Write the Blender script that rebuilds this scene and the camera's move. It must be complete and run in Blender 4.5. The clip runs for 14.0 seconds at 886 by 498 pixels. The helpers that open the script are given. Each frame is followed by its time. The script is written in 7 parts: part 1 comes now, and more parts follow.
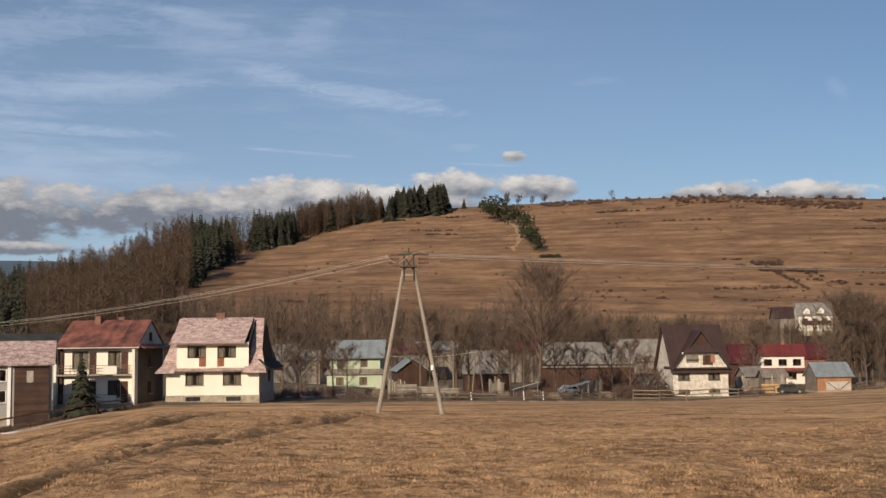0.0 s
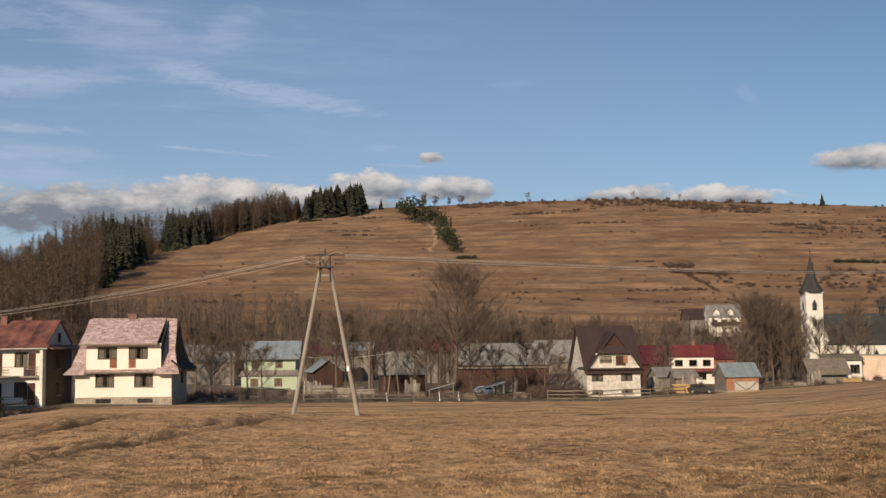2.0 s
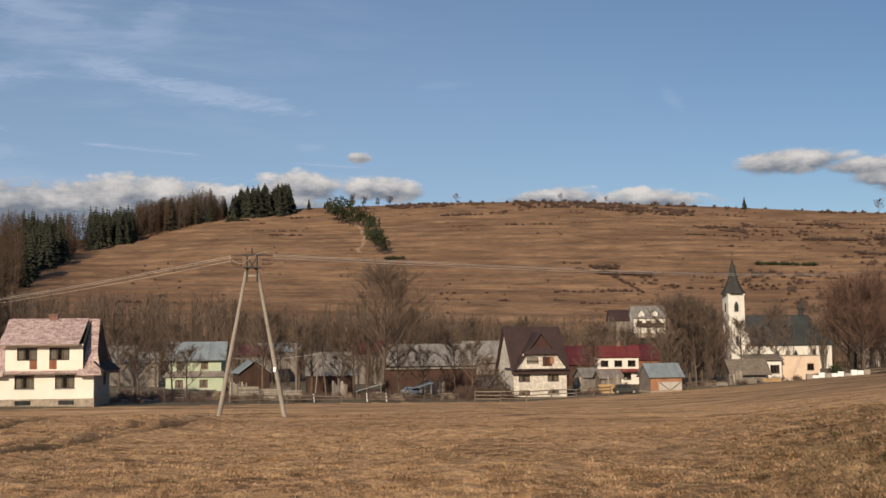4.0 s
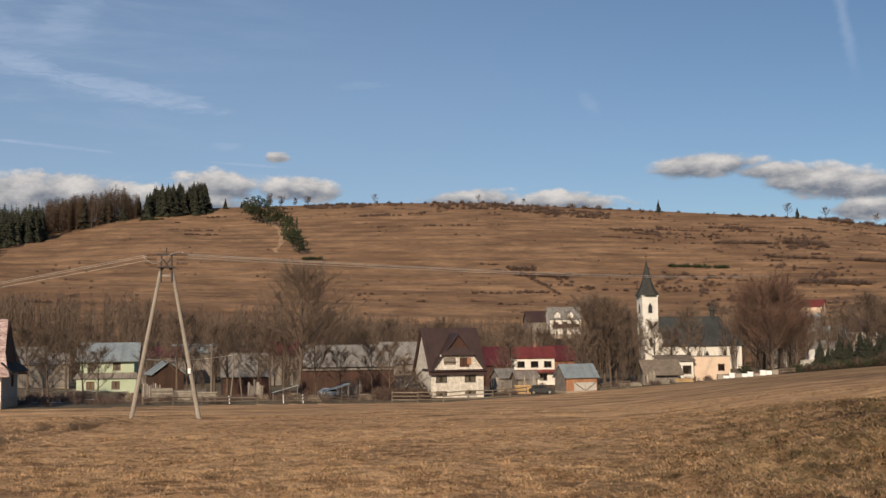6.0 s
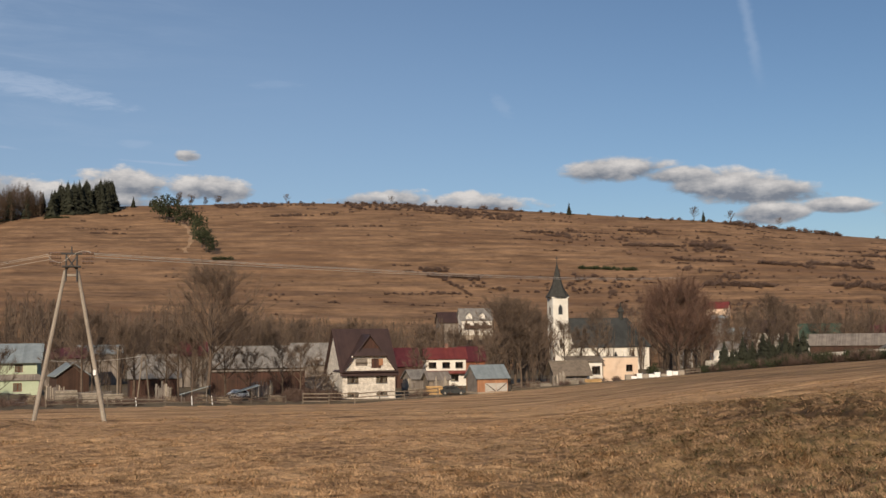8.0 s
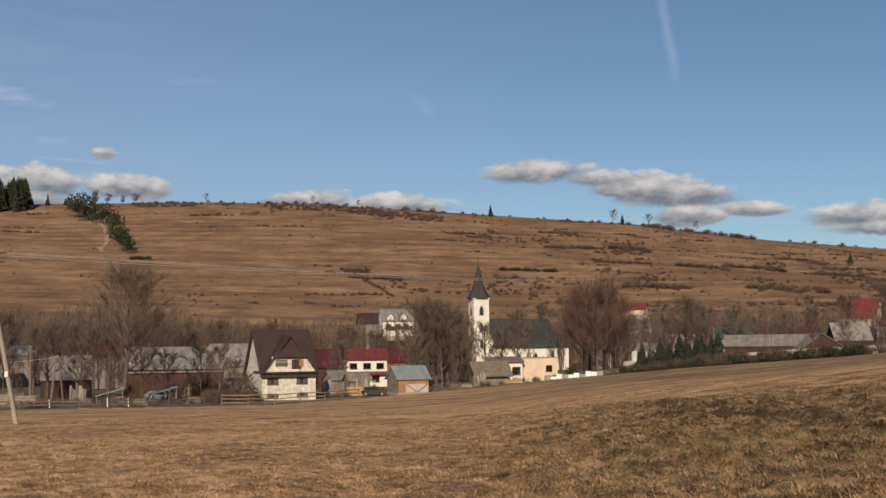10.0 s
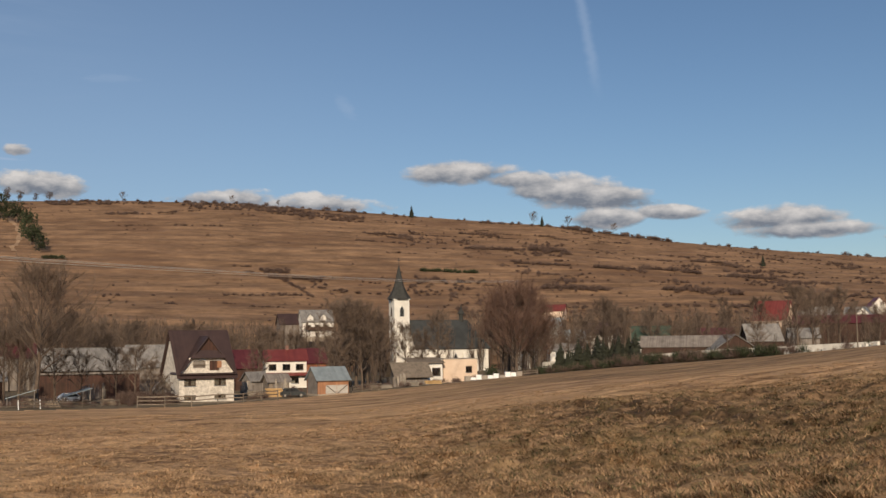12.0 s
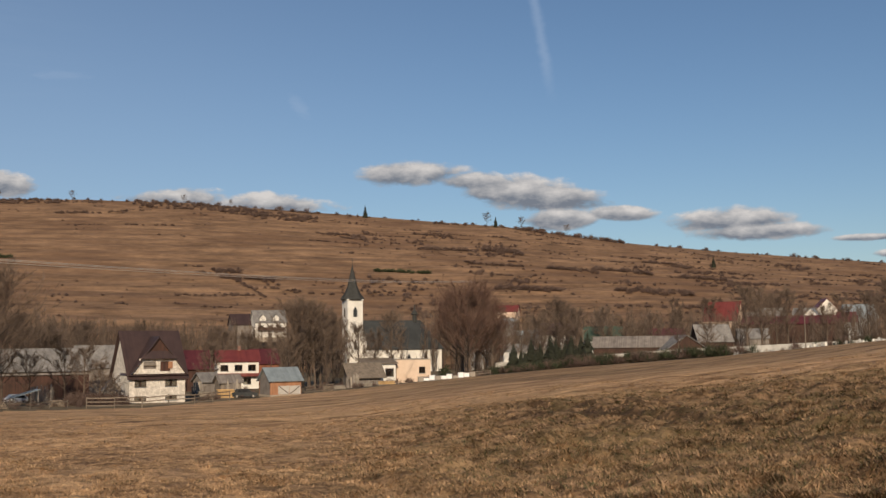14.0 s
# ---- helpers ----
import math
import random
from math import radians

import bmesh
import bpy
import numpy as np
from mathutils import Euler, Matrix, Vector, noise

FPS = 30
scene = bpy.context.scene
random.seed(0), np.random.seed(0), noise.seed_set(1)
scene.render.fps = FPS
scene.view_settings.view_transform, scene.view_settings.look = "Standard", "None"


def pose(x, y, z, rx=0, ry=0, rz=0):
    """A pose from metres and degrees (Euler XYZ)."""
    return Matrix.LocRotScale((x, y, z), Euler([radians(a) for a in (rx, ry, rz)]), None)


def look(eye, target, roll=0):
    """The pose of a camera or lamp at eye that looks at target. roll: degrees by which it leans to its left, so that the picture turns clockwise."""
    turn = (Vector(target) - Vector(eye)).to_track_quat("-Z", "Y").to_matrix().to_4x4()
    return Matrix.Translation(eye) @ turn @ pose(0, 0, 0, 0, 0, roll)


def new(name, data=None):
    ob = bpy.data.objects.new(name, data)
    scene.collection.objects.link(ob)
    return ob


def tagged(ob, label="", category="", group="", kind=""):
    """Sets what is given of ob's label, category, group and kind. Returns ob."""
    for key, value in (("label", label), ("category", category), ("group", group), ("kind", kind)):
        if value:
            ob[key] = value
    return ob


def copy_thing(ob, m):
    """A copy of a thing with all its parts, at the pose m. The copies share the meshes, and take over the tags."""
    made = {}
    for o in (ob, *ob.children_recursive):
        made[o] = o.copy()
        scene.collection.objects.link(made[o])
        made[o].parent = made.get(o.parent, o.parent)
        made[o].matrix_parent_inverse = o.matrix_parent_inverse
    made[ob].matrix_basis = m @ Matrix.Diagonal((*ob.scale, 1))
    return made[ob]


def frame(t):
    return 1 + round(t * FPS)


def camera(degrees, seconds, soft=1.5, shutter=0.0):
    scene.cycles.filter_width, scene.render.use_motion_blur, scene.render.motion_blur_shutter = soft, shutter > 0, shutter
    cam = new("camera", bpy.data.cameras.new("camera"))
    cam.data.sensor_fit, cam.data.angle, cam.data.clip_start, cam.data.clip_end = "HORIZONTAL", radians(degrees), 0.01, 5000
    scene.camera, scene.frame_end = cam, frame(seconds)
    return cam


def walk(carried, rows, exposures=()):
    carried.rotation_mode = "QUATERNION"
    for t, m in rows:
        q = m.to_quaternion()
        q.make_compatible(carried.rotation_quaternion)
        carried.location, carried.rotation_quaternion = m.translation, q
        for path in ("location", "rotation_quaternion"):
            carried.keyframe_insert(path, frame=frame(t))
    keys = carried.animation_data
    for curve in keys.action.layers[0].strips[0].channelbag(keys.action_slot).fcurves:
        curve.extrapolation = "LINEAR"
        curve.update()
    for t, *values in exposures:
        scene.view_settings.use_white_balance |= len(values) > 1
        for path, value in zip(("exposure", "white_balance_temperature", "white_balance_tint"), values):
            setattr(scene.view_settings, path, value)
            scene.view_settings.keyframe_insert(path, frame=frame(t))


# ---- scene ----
# The camera pans on a tripod that stands on the slope above the village.
EYE = Vector((0.0, 0.0, 10.0))
cam = camera(42.87, 14.0)
PANS = [(0.0, 0.0), (0.5, 0.71), (1.0, 2.06), (1.5, 3.14), (2.0, 4.24), (2.5, 5.22), (3.0, 5.99), (4.2, 8.28),
        (5.5, 10.8), (6.0, 12.06), (6.5, 13.24), (7.0, 14.34), (7.5, 15.43), (8.0, 16.52), (9.2, 19.0),
        (10.5, 21.51), (11.0, 22.59), (11.5, 23.57), (12.0, 24.54), (12.5, 25.26), (13.0, 25.9), (13.5, 26.48), (14.0, 26.9)]
TILT, ROLL = 4.759, -0.647
walk(cam, [(t, pose(EYE.x, EYE.y, EYE.z, 90, 0, -a) @ pose(0, 0, 0, TILT, 0, 0) @ pose(0, 0, 0, 0, 0, ROLL)) for t, a in PANS],
     [(0.0, -0.05, 6500, 10), (14.0, -0.17, 6450, 10)])

# ---- sun and sky ----
SUN_BEARING, SUN_HEIGHT = 205.0, 24.0      # clockwise from +y, degrees
toward = Vector((math.sin(radians(SUN_BEARING)) * math.cos(radians(SUN_HEIGHT)),
                 math.cos(radians(SUN_BEARING)) * math.cos(radians(SUN_HEIGHT)), math.sin(radians(SUN_HEIGHT))))
sun = new("sun", bpy.data.lights.new("sun", "SUN"))
sun.data.energy, sun.data.angle, sun.data.color = 5.0, radians(0.6), (1.0, 0.83, 0.63)
sun.matrix_world = look(toward * 100, (0, 0, 0))


class Graph:
    """Short calls for node trees."""

    def __init__(self, tree):
        self.tree = tree
        self.nodes, self.links = tree.nodes, tree.links

    def node(self, kind, **values):
        n = self.nodes.new(kind)
        for key, value in values.items():
            setattr(n, key, value)
        return n

    def put(self, value, socket):
        if isinstance(value, bpy.types.NodeSocket):
            self.links.new(value, socket)
        elif value is not None:
            socket.default_value = value

    def math(self, op, a, b=0.0, c=0.0, clamp=False):
        n = self.node("ShaderNodeMath", operation=op, use_clamp=clamp)
        for s, v in zip(n.inputs, (a, b, c)):
            self.put(v, s)
        return n.outputs[0]

    def mix(self, fac, a, b, blend="MIX"):
        n = self.node("ShaderNodeMix", data_type="RGBA", blend_type=blend)
        self.put(fac, n.inputs[0])
        for v, s in ((a, n.inputs[6]), (b, n.inputs[7])):
            self.put((*v, 1) if isinstance(v, tuple) and len(v) == 3 else v, s)
        return n.outputs[2]

    def ramp(self, fac, lo, hi, a=0.0, b=1.0):
        n = self.node("ShaderNodeMapRange", interpolation_type="SMOOTHSTEP")
        for v, s in zip((fac, lo, hi, a, b), n.inputs):
            self.put(v, s)
        return n.outputs[0]

    def noise(self, vec, scale, detail=4.0, rough=0.55, distort=0.0):
        n = self.node("ShaderNodeTexNoise")
        self.put(vec, n.inputs["Vector"])
        n.inputs["Scale"].default_value, n.inputs["Detail"].default_value = scale, detail
        n.inputs["Roughness"].default_value, n.inputs["Distortion"].default_value = rough, distort
        return n.outputs["Fac"]

    def stretch(self, vec, scale, turn=(0, 0, 0), move=(0, 0, 0)):
        n = self.node("ShaderNodeMapping")
        self.put(vec, n.inputs["Vector"])
        n.inputs["Scale"].default_value, n.inputs["Location"].default_value = scale, move
        n.inputs["Rotation"].default_value = [radians(a) for a in turn]
        return n.outputs[0]


def make_world():
    world = bpy.data.worlds.new("sky")
    scene.world = world
    world.use_nodes = True
    g = Graph(world.node_tree)
    g.nodes.clear()
    sky = g.node("ShaderNodeTexSky", sky_type="NISHITA", sun_disc=False)
    sky.sun_elevation, sky.sun_rotation = radians(SUN_HEIGHT), radians(SUN_BEARING)
    sky.altitude, sky.air_density, sky.dust_density, sky.ozone_density = 700, 1.0, 0.5, 3.2
    co = g.node("ShaderNodeTexCoord").outputs["Generated"]
    xyz = g.node("ShaderNodeSeparateXYZ")
    g.put(co, xyz.inputs[0])
    x, y, z = xyz.outputs
    az = g.math("MULTIPLY", g.math("ARCTAN2", x, y), 180 / math.pi)       # degrees clockwise from +y
    flat = g.math("SQRT", g.math("ADD", g.math("MULTIPLY", x, x), g.math("MULTIPLY", y, y)))
    el = g.math("MULTIPLY", g.math("ARCTAN2", z, flat), 180 / math.pi)
    comb = g.node("ShaderNodeCombineXYZ")
    g.put(az, comb.inputs[0]), g.put(el, comb.inputs[1])
    plane = comb.outputs[0]
    billow = g.noise(g.stretch(plane, (0.20, 0.42, 1)), 1.0, 8, 0.58, 0.25)
    fine = g.noise(g.stretch(plane, (0.75, 1.5, 1), move=(7, 3, 0)), 1.0, 6, 0.6)
    lump = g.math("ADD", g.math("MULTIPLY", g.math("SUBTRACT", billow, 0.5), 2.6), g.math("MULTIPLY", g.math("SUBTRACT", fine, 0.5), 2.2))

    def blob(a, e, wa, we, tilt=0.0, strength=1.0):
        """A soft-edged patch of sky: 1 in its heart, 0 at its rim, negative past it."""
        da = g.math("SUBTRACT", az, a)
        de = g.math("SUBTRACT", g.math("SUBTRACT", el, e), g.math("MULTIPLY", da, tilt))
        ra, re = g.math("DIVIDE", da, wa), g.math("DIVIDE", de, we)
        r = g.math("ADD", g.math("MULTIPLY", ra, ra), g.math("MULTIPLY", re, re))
        return g.math("MULTIPLY", g.math("SUBTRACT", 1.0, r), strength), de, we

    cumulus = [(-27, 6.5, 17.0, 1.6, 0.0), (-24, 4.7, 9.0, 0.4, 0.0), (-13, 6.8, 8.0, 1.3, 0.03), (-6.3, 7.4, 5.0, 1.0, 0.0), (-2.0, 7.2, 4.5, 0.9, 0.0), (0.7, 7.9, 2.8, 0.9, 0.0),
               (4.4, 7.8, 2.4, 0.75, -0.03), (3.7, 9.4, 0.75, 0.34, 0.0), (13.6, 7.3, 3.0, 0.65, 0.0), (18.0, 7.0, 3.6, 0.6, -0.02),
               (25.8, 8.6, 3.4, 0.72, 0.02), (28.6, 8.2, 2.8, 0.6, -0.06), (31.4, 7.55, 4.2, 1.05, -0.10), (32.9, 6.2, 2.0, 0.6, 0.0), (36.0, 6.4, 2.0, 0.4, -0.04),
               (41.2, 5.9, 3.5, 0.75, -0.02), (42.6, 5.3, 3.6, 0.5, 0.0), (47.5, 4.8, 1.6, 0.2, 0.0), (49.5, 4.0, 1.8, 0.25, 0.0), (58, 6.0, 7.0, 1.0, 0.0), (-60, 7.5, 14.0, 2.0, 0.0)]
    cover, under = None, None
    for a, e, wa, we, tilt in cumulus:
        d, de, w = blob(a, e, wa, we, tilt)
        low = g.ramp(g.math("DIVIDE", de, w), -0.5, 0.45)
        cover, under = (d, low) if cover is None else (g.math("MAXIMUM", cover, d), g.mix(g.ramp(g.math("SUBTRACT", d, cover), -0.45, 0.45), under, low))
    # the lens-shaped clouds over the lower end of the ridge are smoother than the bank
    cover = g.math("ADD", cover, g.math("MULTIPLY", lump, g.ramp(az, 17.0, 24.0, 1.0, 0.72)))
    solid = g.ramp(cover, -0.05, 0.62)
    light = g.math("ADD", g.math("MULTIPLY", under, 0.66), g.math("MULTIPLY", g.math("SUBTRACT", fine, 0.46), 1.9), clamp=True)
    # the thick bank is grey but for its crests
    light = g.math("SUBTRACT", light, g.ramp(az, -5.0, -17.0, 0.0, 0.34), clamp=True)
    white = g.mix(light, (2.6, 2.9, 3.45), (9.3, 8.8, 8.4))
    # high thin cloud and a vapour trail
    cirrus = g.noise(g.stretch(plane, (0.055, 0.26, 1), turn=(0, 0, 16), move=(3.4, 1.2, 0)), 1.0, 9, 0.62, 0.9)
    strands = g.noise(g.stretch(plane, (0.12, 1.1, 1), turn=(0, 0, 12)), 1.0, 8, 0.65, 0.5)
    left = g.ramp(az, 12.0, -20.0)
    thin = g.math("MULTIPLY", g.ramp(g.math("ADD", g.math("MULTIPLY", cirrus, 0.65), g.math("MULTIPLY", strands, 0.35)), 0.44, 0.66), left)
    veil = g.math("ADD", g.ramp(az, 38.0, 2.0, 0.0, 0.24), g.ramp(az, 20.0, -34.0, 0.0, 0.10))
    veil = g.math("MULTIPLY", veil, g.ramp(el, 20.0, 8.0, 0.55, 1.0))
    thin = g.math("ADD", g.math("MULTIPLY", thin, 0.55), veil, clamp=True)
    # single streaks of ice cloud, combed by the wind
    comb_noise = g.noise(g.stretch(plane, (0.5, 2.2, 1), turn=(0, 0, 10), move=(2, 5, 0)), 1.0, 7, 0.65, 1.2)
    for a, e, wa, we, tilt, amount in ((-8.8, 13.5, 2.2, 0.75, -0.10, 0.75), (-3.6, 12.4, 5.4, 0.7, -0.15, 0.85), (-16.5, 12.6, 5.5, 0.9, 0.06, 0.6), (-19.0, 10.5, 7.0, 0.35, -0.02, 0.8),
                                       (-7.2, 9.65, 3.8, 0.12, -0.07, 0.9), (-17.0, 9.3, 6.0, 0.6, 0.0, 0.5), (-20.0, 15.2, 7.5, 1.0, 0.10, 0.5), (-6.5, 15.6, 1.8, 1.3, 0.5, 0.35), (-13.0, 16.2, 6.0, 0.5, -0.2, 0.35),
                                       (2.2, 9.0, 2.2, 0.09, -0.06, 0.6), (8.0, 13.0, 1.6, 0.25, 0.05, 0.25), (19.6, 12.0, 0.7, 0.55, -0.6, 0.28), (1.2, 9.9, 1.0, 0.25, 0.0, 0.35)):
        d, _, _ = blob(a, e, wa, we, tilt)
        streak = g.math("MULTIPLY", g.ramp(g.math("ADD", d, g.math("MULTIPLY", g.math("SUBTRACT", comb_noise, 0.5), 2.4)), 0.0, 1.3), amount * 0.8)
        thin = g.math("ADD", thin, g.math("MULTIPLY", streak, g.math("SUBTRACT", 1.0, thin)), clamp=True)
    trail_line = g.math("ADD", 34.6, g.math("MULTIPLY", el, -0.165))
    trail = g.math("ABSOLUTE", g.math("SUBTRACT", g.math("SUBTRACT", az, trail_line), g.math("MULTIPLY", g.math("SUBTRACT", fine, 0.5), 0.5)))
    trail = g.math("MULTIPLY", g.ramp(trail, 0.42, 0.0), g.math("MULTIPLY", g.ramp(el, 11.8, 14.5), g.ramp(el, 26, 18)))
    thin = g.math("ADD", thin, g.math("MULTIPLY", trail, 0.30), clamp=True)
    colour = g.mix(thin, sky.outputs[0], (5.3, 6.6, 8.7))
    colour = g.mix(solid, colour, white)
    bg = g.node("ShaderNodeBackground")
    g.put(colour, bg.inputs[0])
    bg.inputs[1].default_value = 0.080
    g.links.new(bg.outputs[0], g.node("ShaderNodeOutputWorld").inputs[0])


make_world()

# ---- materials ----
def material(name, rough=0.9, metal=0.0, spec=0.3):
    m = bpy.data.materials.new(name)
    m.use_nodes = True
    g = Graph(m.node_tree)
    b = g.nodes["Principled BSDF"]
    b.inputs["Roughness"].default_value, b.inputs["Metallic"].default_value = rough, metal
    b.inputs["Specular IOR Level"].default_value = spec
    co = g.node("ShaderNodeTexCoord").outputs["Object"]
    return m, g, b, co


def bump(g, b, height, strength=0.4, distance=0.05):
    n = g.node("ShaderNodeBump")
    n.inputs["Strength"].default_value, n.inputs["Distance"].default_value = strength, distance
    g.put(height, n.inputs["Height"])
    g.links.new(n.outputs[0], b.inputs["Normal"])


def mottled(name, dark, light, scale=1.0, rough=0.9, grain=14.0, amount=0.5, relief=0.3, depth=0.02, metal=0.0, stretch=(1, 1, 1), vary=0.0, spec=0.3):
    """A weathered surface: broad stains and fine grain between two colours."""
    m, g, b, co = material(name, rough, metal, spec)
    co = g.stretch(co, stretch)
    broad, fine = g.noise(co, scale, 5, 0.6), g.noise(co, scale * grain, 4, 0.6)
    f = g.math("ADD", g.math("MULTIPLY", g.ramp(broad, 0.3, 0.7), 1 - amount), g.math("MULTIPLY", g.ramp(fine, 0.3, 0.7), amount))
    colour = g.mix(f, dark, light)
    if vary:
        rnd = g.node("ShaderNodeObjectInfo").outputs["Random"]
        hsv = g.node("ShaderNodeHueSaturation")
        g.put(g.math("ADD", 1 - vary / 2, g.math("MULTIPLY", rnd, vary)), hsv.inputs["Value"])
        g.put(colour, hsv.inputs["Color"])
        colour = hsv.outputs[0]
    g.put(colour, b.inputs["Base Color"])
    bump(g, b, f, relief, depth)
    return m


def ribbed(name, dark, light, pitch, rough=0.6, metal=0.0, axis=0, stain=0.5):
    """Sheet or boards with parallel ribs or seams that run across the given axis of the object."""
    m, g, b, co = material(name, rough, metal, 0.4)
    xyz = g.node("ShaderNodeSeparateXYZ")
    g.put(co, xyz.inputs[0])
    along = g.math("DIVIDE", xyz.outputs[axis], pitch)
    cell = g.math("FLOOR", along)
    wave = g.math("ABSOLUTE", g.math("SUBTRACT", g.math("SUBTRACT", along, cell), 0.5))
    white = g.node("ShaderNodeTexWhiteNoise", noise_dimensions="1D")
    g.put(cell, white.inputs["W"])
    broad = g.ramp(g.noise(co, 0.7, 6, 0.65), 0.32, 0.68)
    f = g.math("ADD", g.math("MULTIPLY", broad, stain), g.math("MULTIPLY", white.outputs[0], 1 - stain))
    g.put(g.mix(f, dark, light), b.inputs["Base Color"])
    bump(g, b, g.ramp(wave, 0.38, 0.5), 0.5, 0.03)
    return m


RUTS = ((0.10, -11.0, 18, 66, 0.55), (0.10, -12.7, 18, 66, 0.5), (0.10, -18.9, 24, 72, 0.55), (0.10, -20.7, 24, 72, 0.5), (0.12, -27.5, 30, 80, 0.6),
        (0.29, 11.8, 20, 46, 0.5), (0.29, 13.4, 24, 50, 0.4))          # old wheel ruts: x gained per metre of y, x at y = 0, from y to y, half width


def twiggy(name, dark, light, scale, vary=0.0):
    """Fine bare twigs: some of the light that falls on the haze of them comes through."""
    m = mottled(name, dark, light, scale, 0.95, 12, 0.5, 0.1, 0.01, vary=vary, spec=0.1)
    g = Graph(m.node_tree)
    b, out = g.nodes["Principled BSDF"], g.nodes["Material Output"]
    thru, mix = g.node("ShaderNodeBsdfTranslucent"), g.node("ShaderNodeMixShader")
    g.put(b.inputs["Base Color"].links[0].from_socket, thru.inputs[0])
    mix.inputs[0].default_value = 0.25
    g.links.new(b.outputs[0], mix.inputs[1]), g.links.new(thru.outputs[0], mix.inputs[2]), g.links.new(mix.outputs[0], out.inputs[0])
    return m


def grass_material():
    m, g, b, co = material("dry_meadow", 0.95, 0, 0.1)
    broad = g.noise(co, 0.045, 5, 0.6, 0.6)
    patchy = g.noise(g.stretch(co, (0.8, 1.0, 1), turn=(0, 0, -14)), 0.28, 6, 0.65, 0.6)
    tuft = g.noise(co, 2.1, 5, 0.68, 0.6)
    fine = g.noise(co, 8.0, 6, 0.72)
    mown = g.noise(g.stretch(co, (0.06, 1.0, 1), turn=(0, 0, -17)), 0.40, 4, 0.55, 0.3)
    f = g.math("ADD", g.math("ADD", g.math("MULTIPLY", g.ramp(patchy, 0.37, 0.63), 0.29), g.math("MULTIPLY", g.ramp(tuft, 0.39, 0.61), 0.37)),
               g.math("ADD", g.math("MULTIPLY", g.ramp(mown, 0.36, 0.64), 0.14), g.math("MULTIPLY", g.ramp(fine, 0.34, 0.66), 0.20)))
    # further down the slope the grass lies mown, in long swathes
    xyz = g.node("ShaderNodeSeparateXYZ")
    g.put(co, xyz.inputs[0])
    x, y = xyz.outputs[0], xyz.outputs[1]
    far = g.math("SQRT", g.math("ADD", g.math("MULTIPLY", x, x), g.math("MULTIPLY", y, y)))
    swathe = g.noise(g.stretch(co, (0.09, 1.0, 1), turn=(0, 0, -15), move=(4, 9, 0)), 0.95, 5, 0.62, 0.5)
    lying = g.math("ADD", g.math("ADD", g.math("MULTIPLY", g.ramp(mown, 0.36, 0.64), 0.34), g.math("MULTIPLY", g.ramp(swathe, 0.38, 0.62), 0.30)),
                   g.math("ADD", g.math("MULTIPLY", g.ramp(patchy, 0.37, 0.63), 0.22), g.math("MULTIPLY", g.ramp(tuft, 0.37, 0.63), 0.14)))
    fade = g.ramp(far, 38, 75)
    f = g.math("ADD", g.math("MULTIPLY", f, g.math("SUBTRACT", 1.0, fade)), g.math("MULTIPLY", lying, fade))
    straw = g.mix(f, (0.10, 0.053, 0.027), (0.87, 0.541, 0.288))
    green = g.mix(fine, (0.06, 0.06, 0.02), (0.19, 0.165, 0.055))
    # the rank, tussocky part of the meadow, greener and browner than the mown part
    wild = g.math("MULTIPLY", g.math("SUBTRACT", g.noise(co, 0.12, 4, 0.6), 0.5), 30.0)
    wet = g.math("MULTIPLY", g.ramp(g.math("ADD", far, wild), 70, 36), g.ramp(g.math("ADD", g.math("SUBTRACT", x, g.math("MULTIPLY", y, 0.40)), g.math("MULTIPLY", wild, 0.25)), -6.0, 11.0))
    rank = g.mix(g.ramp(g.math("ADD", g.math("MULTIPLY", tuft, 0.65), g.math("MULTIPLY", patchy, 0.35)), 0.38, 0.64), (0.022, 0.015, 0.008), (0.37, 0.228, 0.122))
    straw = g.mix(g.math("MULTIPLY", wet, 0.85), straw, rank)
    # older, darker sward at the back of the field
    back = g.math("MULTIPLY", g.ramp(far, 85, 140), g.ramp(g.math("SUBTRACT", x, g.math("MULTIPLY", y, 0.42)), -12.0, 20.0))
    straw = g.mix(g.math("MULTIPLY", back, 0.62), straw, g.mix(f, (0.07, 0.046, 0.026), (0.36, 0.225, 0.125)))
    # bare earth in the ruts that run down towards the houses
    rut = None
    for k, c, y0, y1, half in RUTS:
        lane = g.math("SUBTRACT", g.math("ADD", g.math("SUBTRACT", x, g.math("MULTIPLY", y, k)), g.math("MULTIPLY", g.math("SUBTRACT", broad, 0.5), 2.0)), c)
        r = g.math("MULTIPLY", g.ramp(g.math("ABSOLUTE", lane), half * 1.5, half * 0.3), g.math("MULTIPLY", g.ramp(y, y0 - 4, y0 + 4), g.ramp(y, y1 + 6, y1 - 6)))
        rut = r if rut is None else g.math("MAXIMUM", rut, r)
    rut = g.math("MULTIPLY", rut, g.ramp(g.math("ADD", g.math("MULTIPLY", tuft, 0.5), g.math("MULTIPLY", patchy, 0.5)), 0.36, 0.52))
    straw = g.mix(g.math("MULTIPLY", rut, 0.85), straw, (0.075, 0.045, 0.025))
    patch = g.math("MULTIPLY", g.ramp(g.math("ADD", g.math("MULTIPLY", patchy, 0.6), g.math("MULTIPLY", broad, 0.4)), 0.46, 0.58), g.math("ADD", 0.13, g.math("MULTIPLY", wet, 0.30)))
    g.put(g.mix(patch, straw, green), b.inputs["Base Color"])
    bump(g, b, g.math("ADD", g.math("MULTIPLY", fine, 0.6), g.math("MULTIPLY", tuft, 1.4)), 1.0, 0.16)
    return m


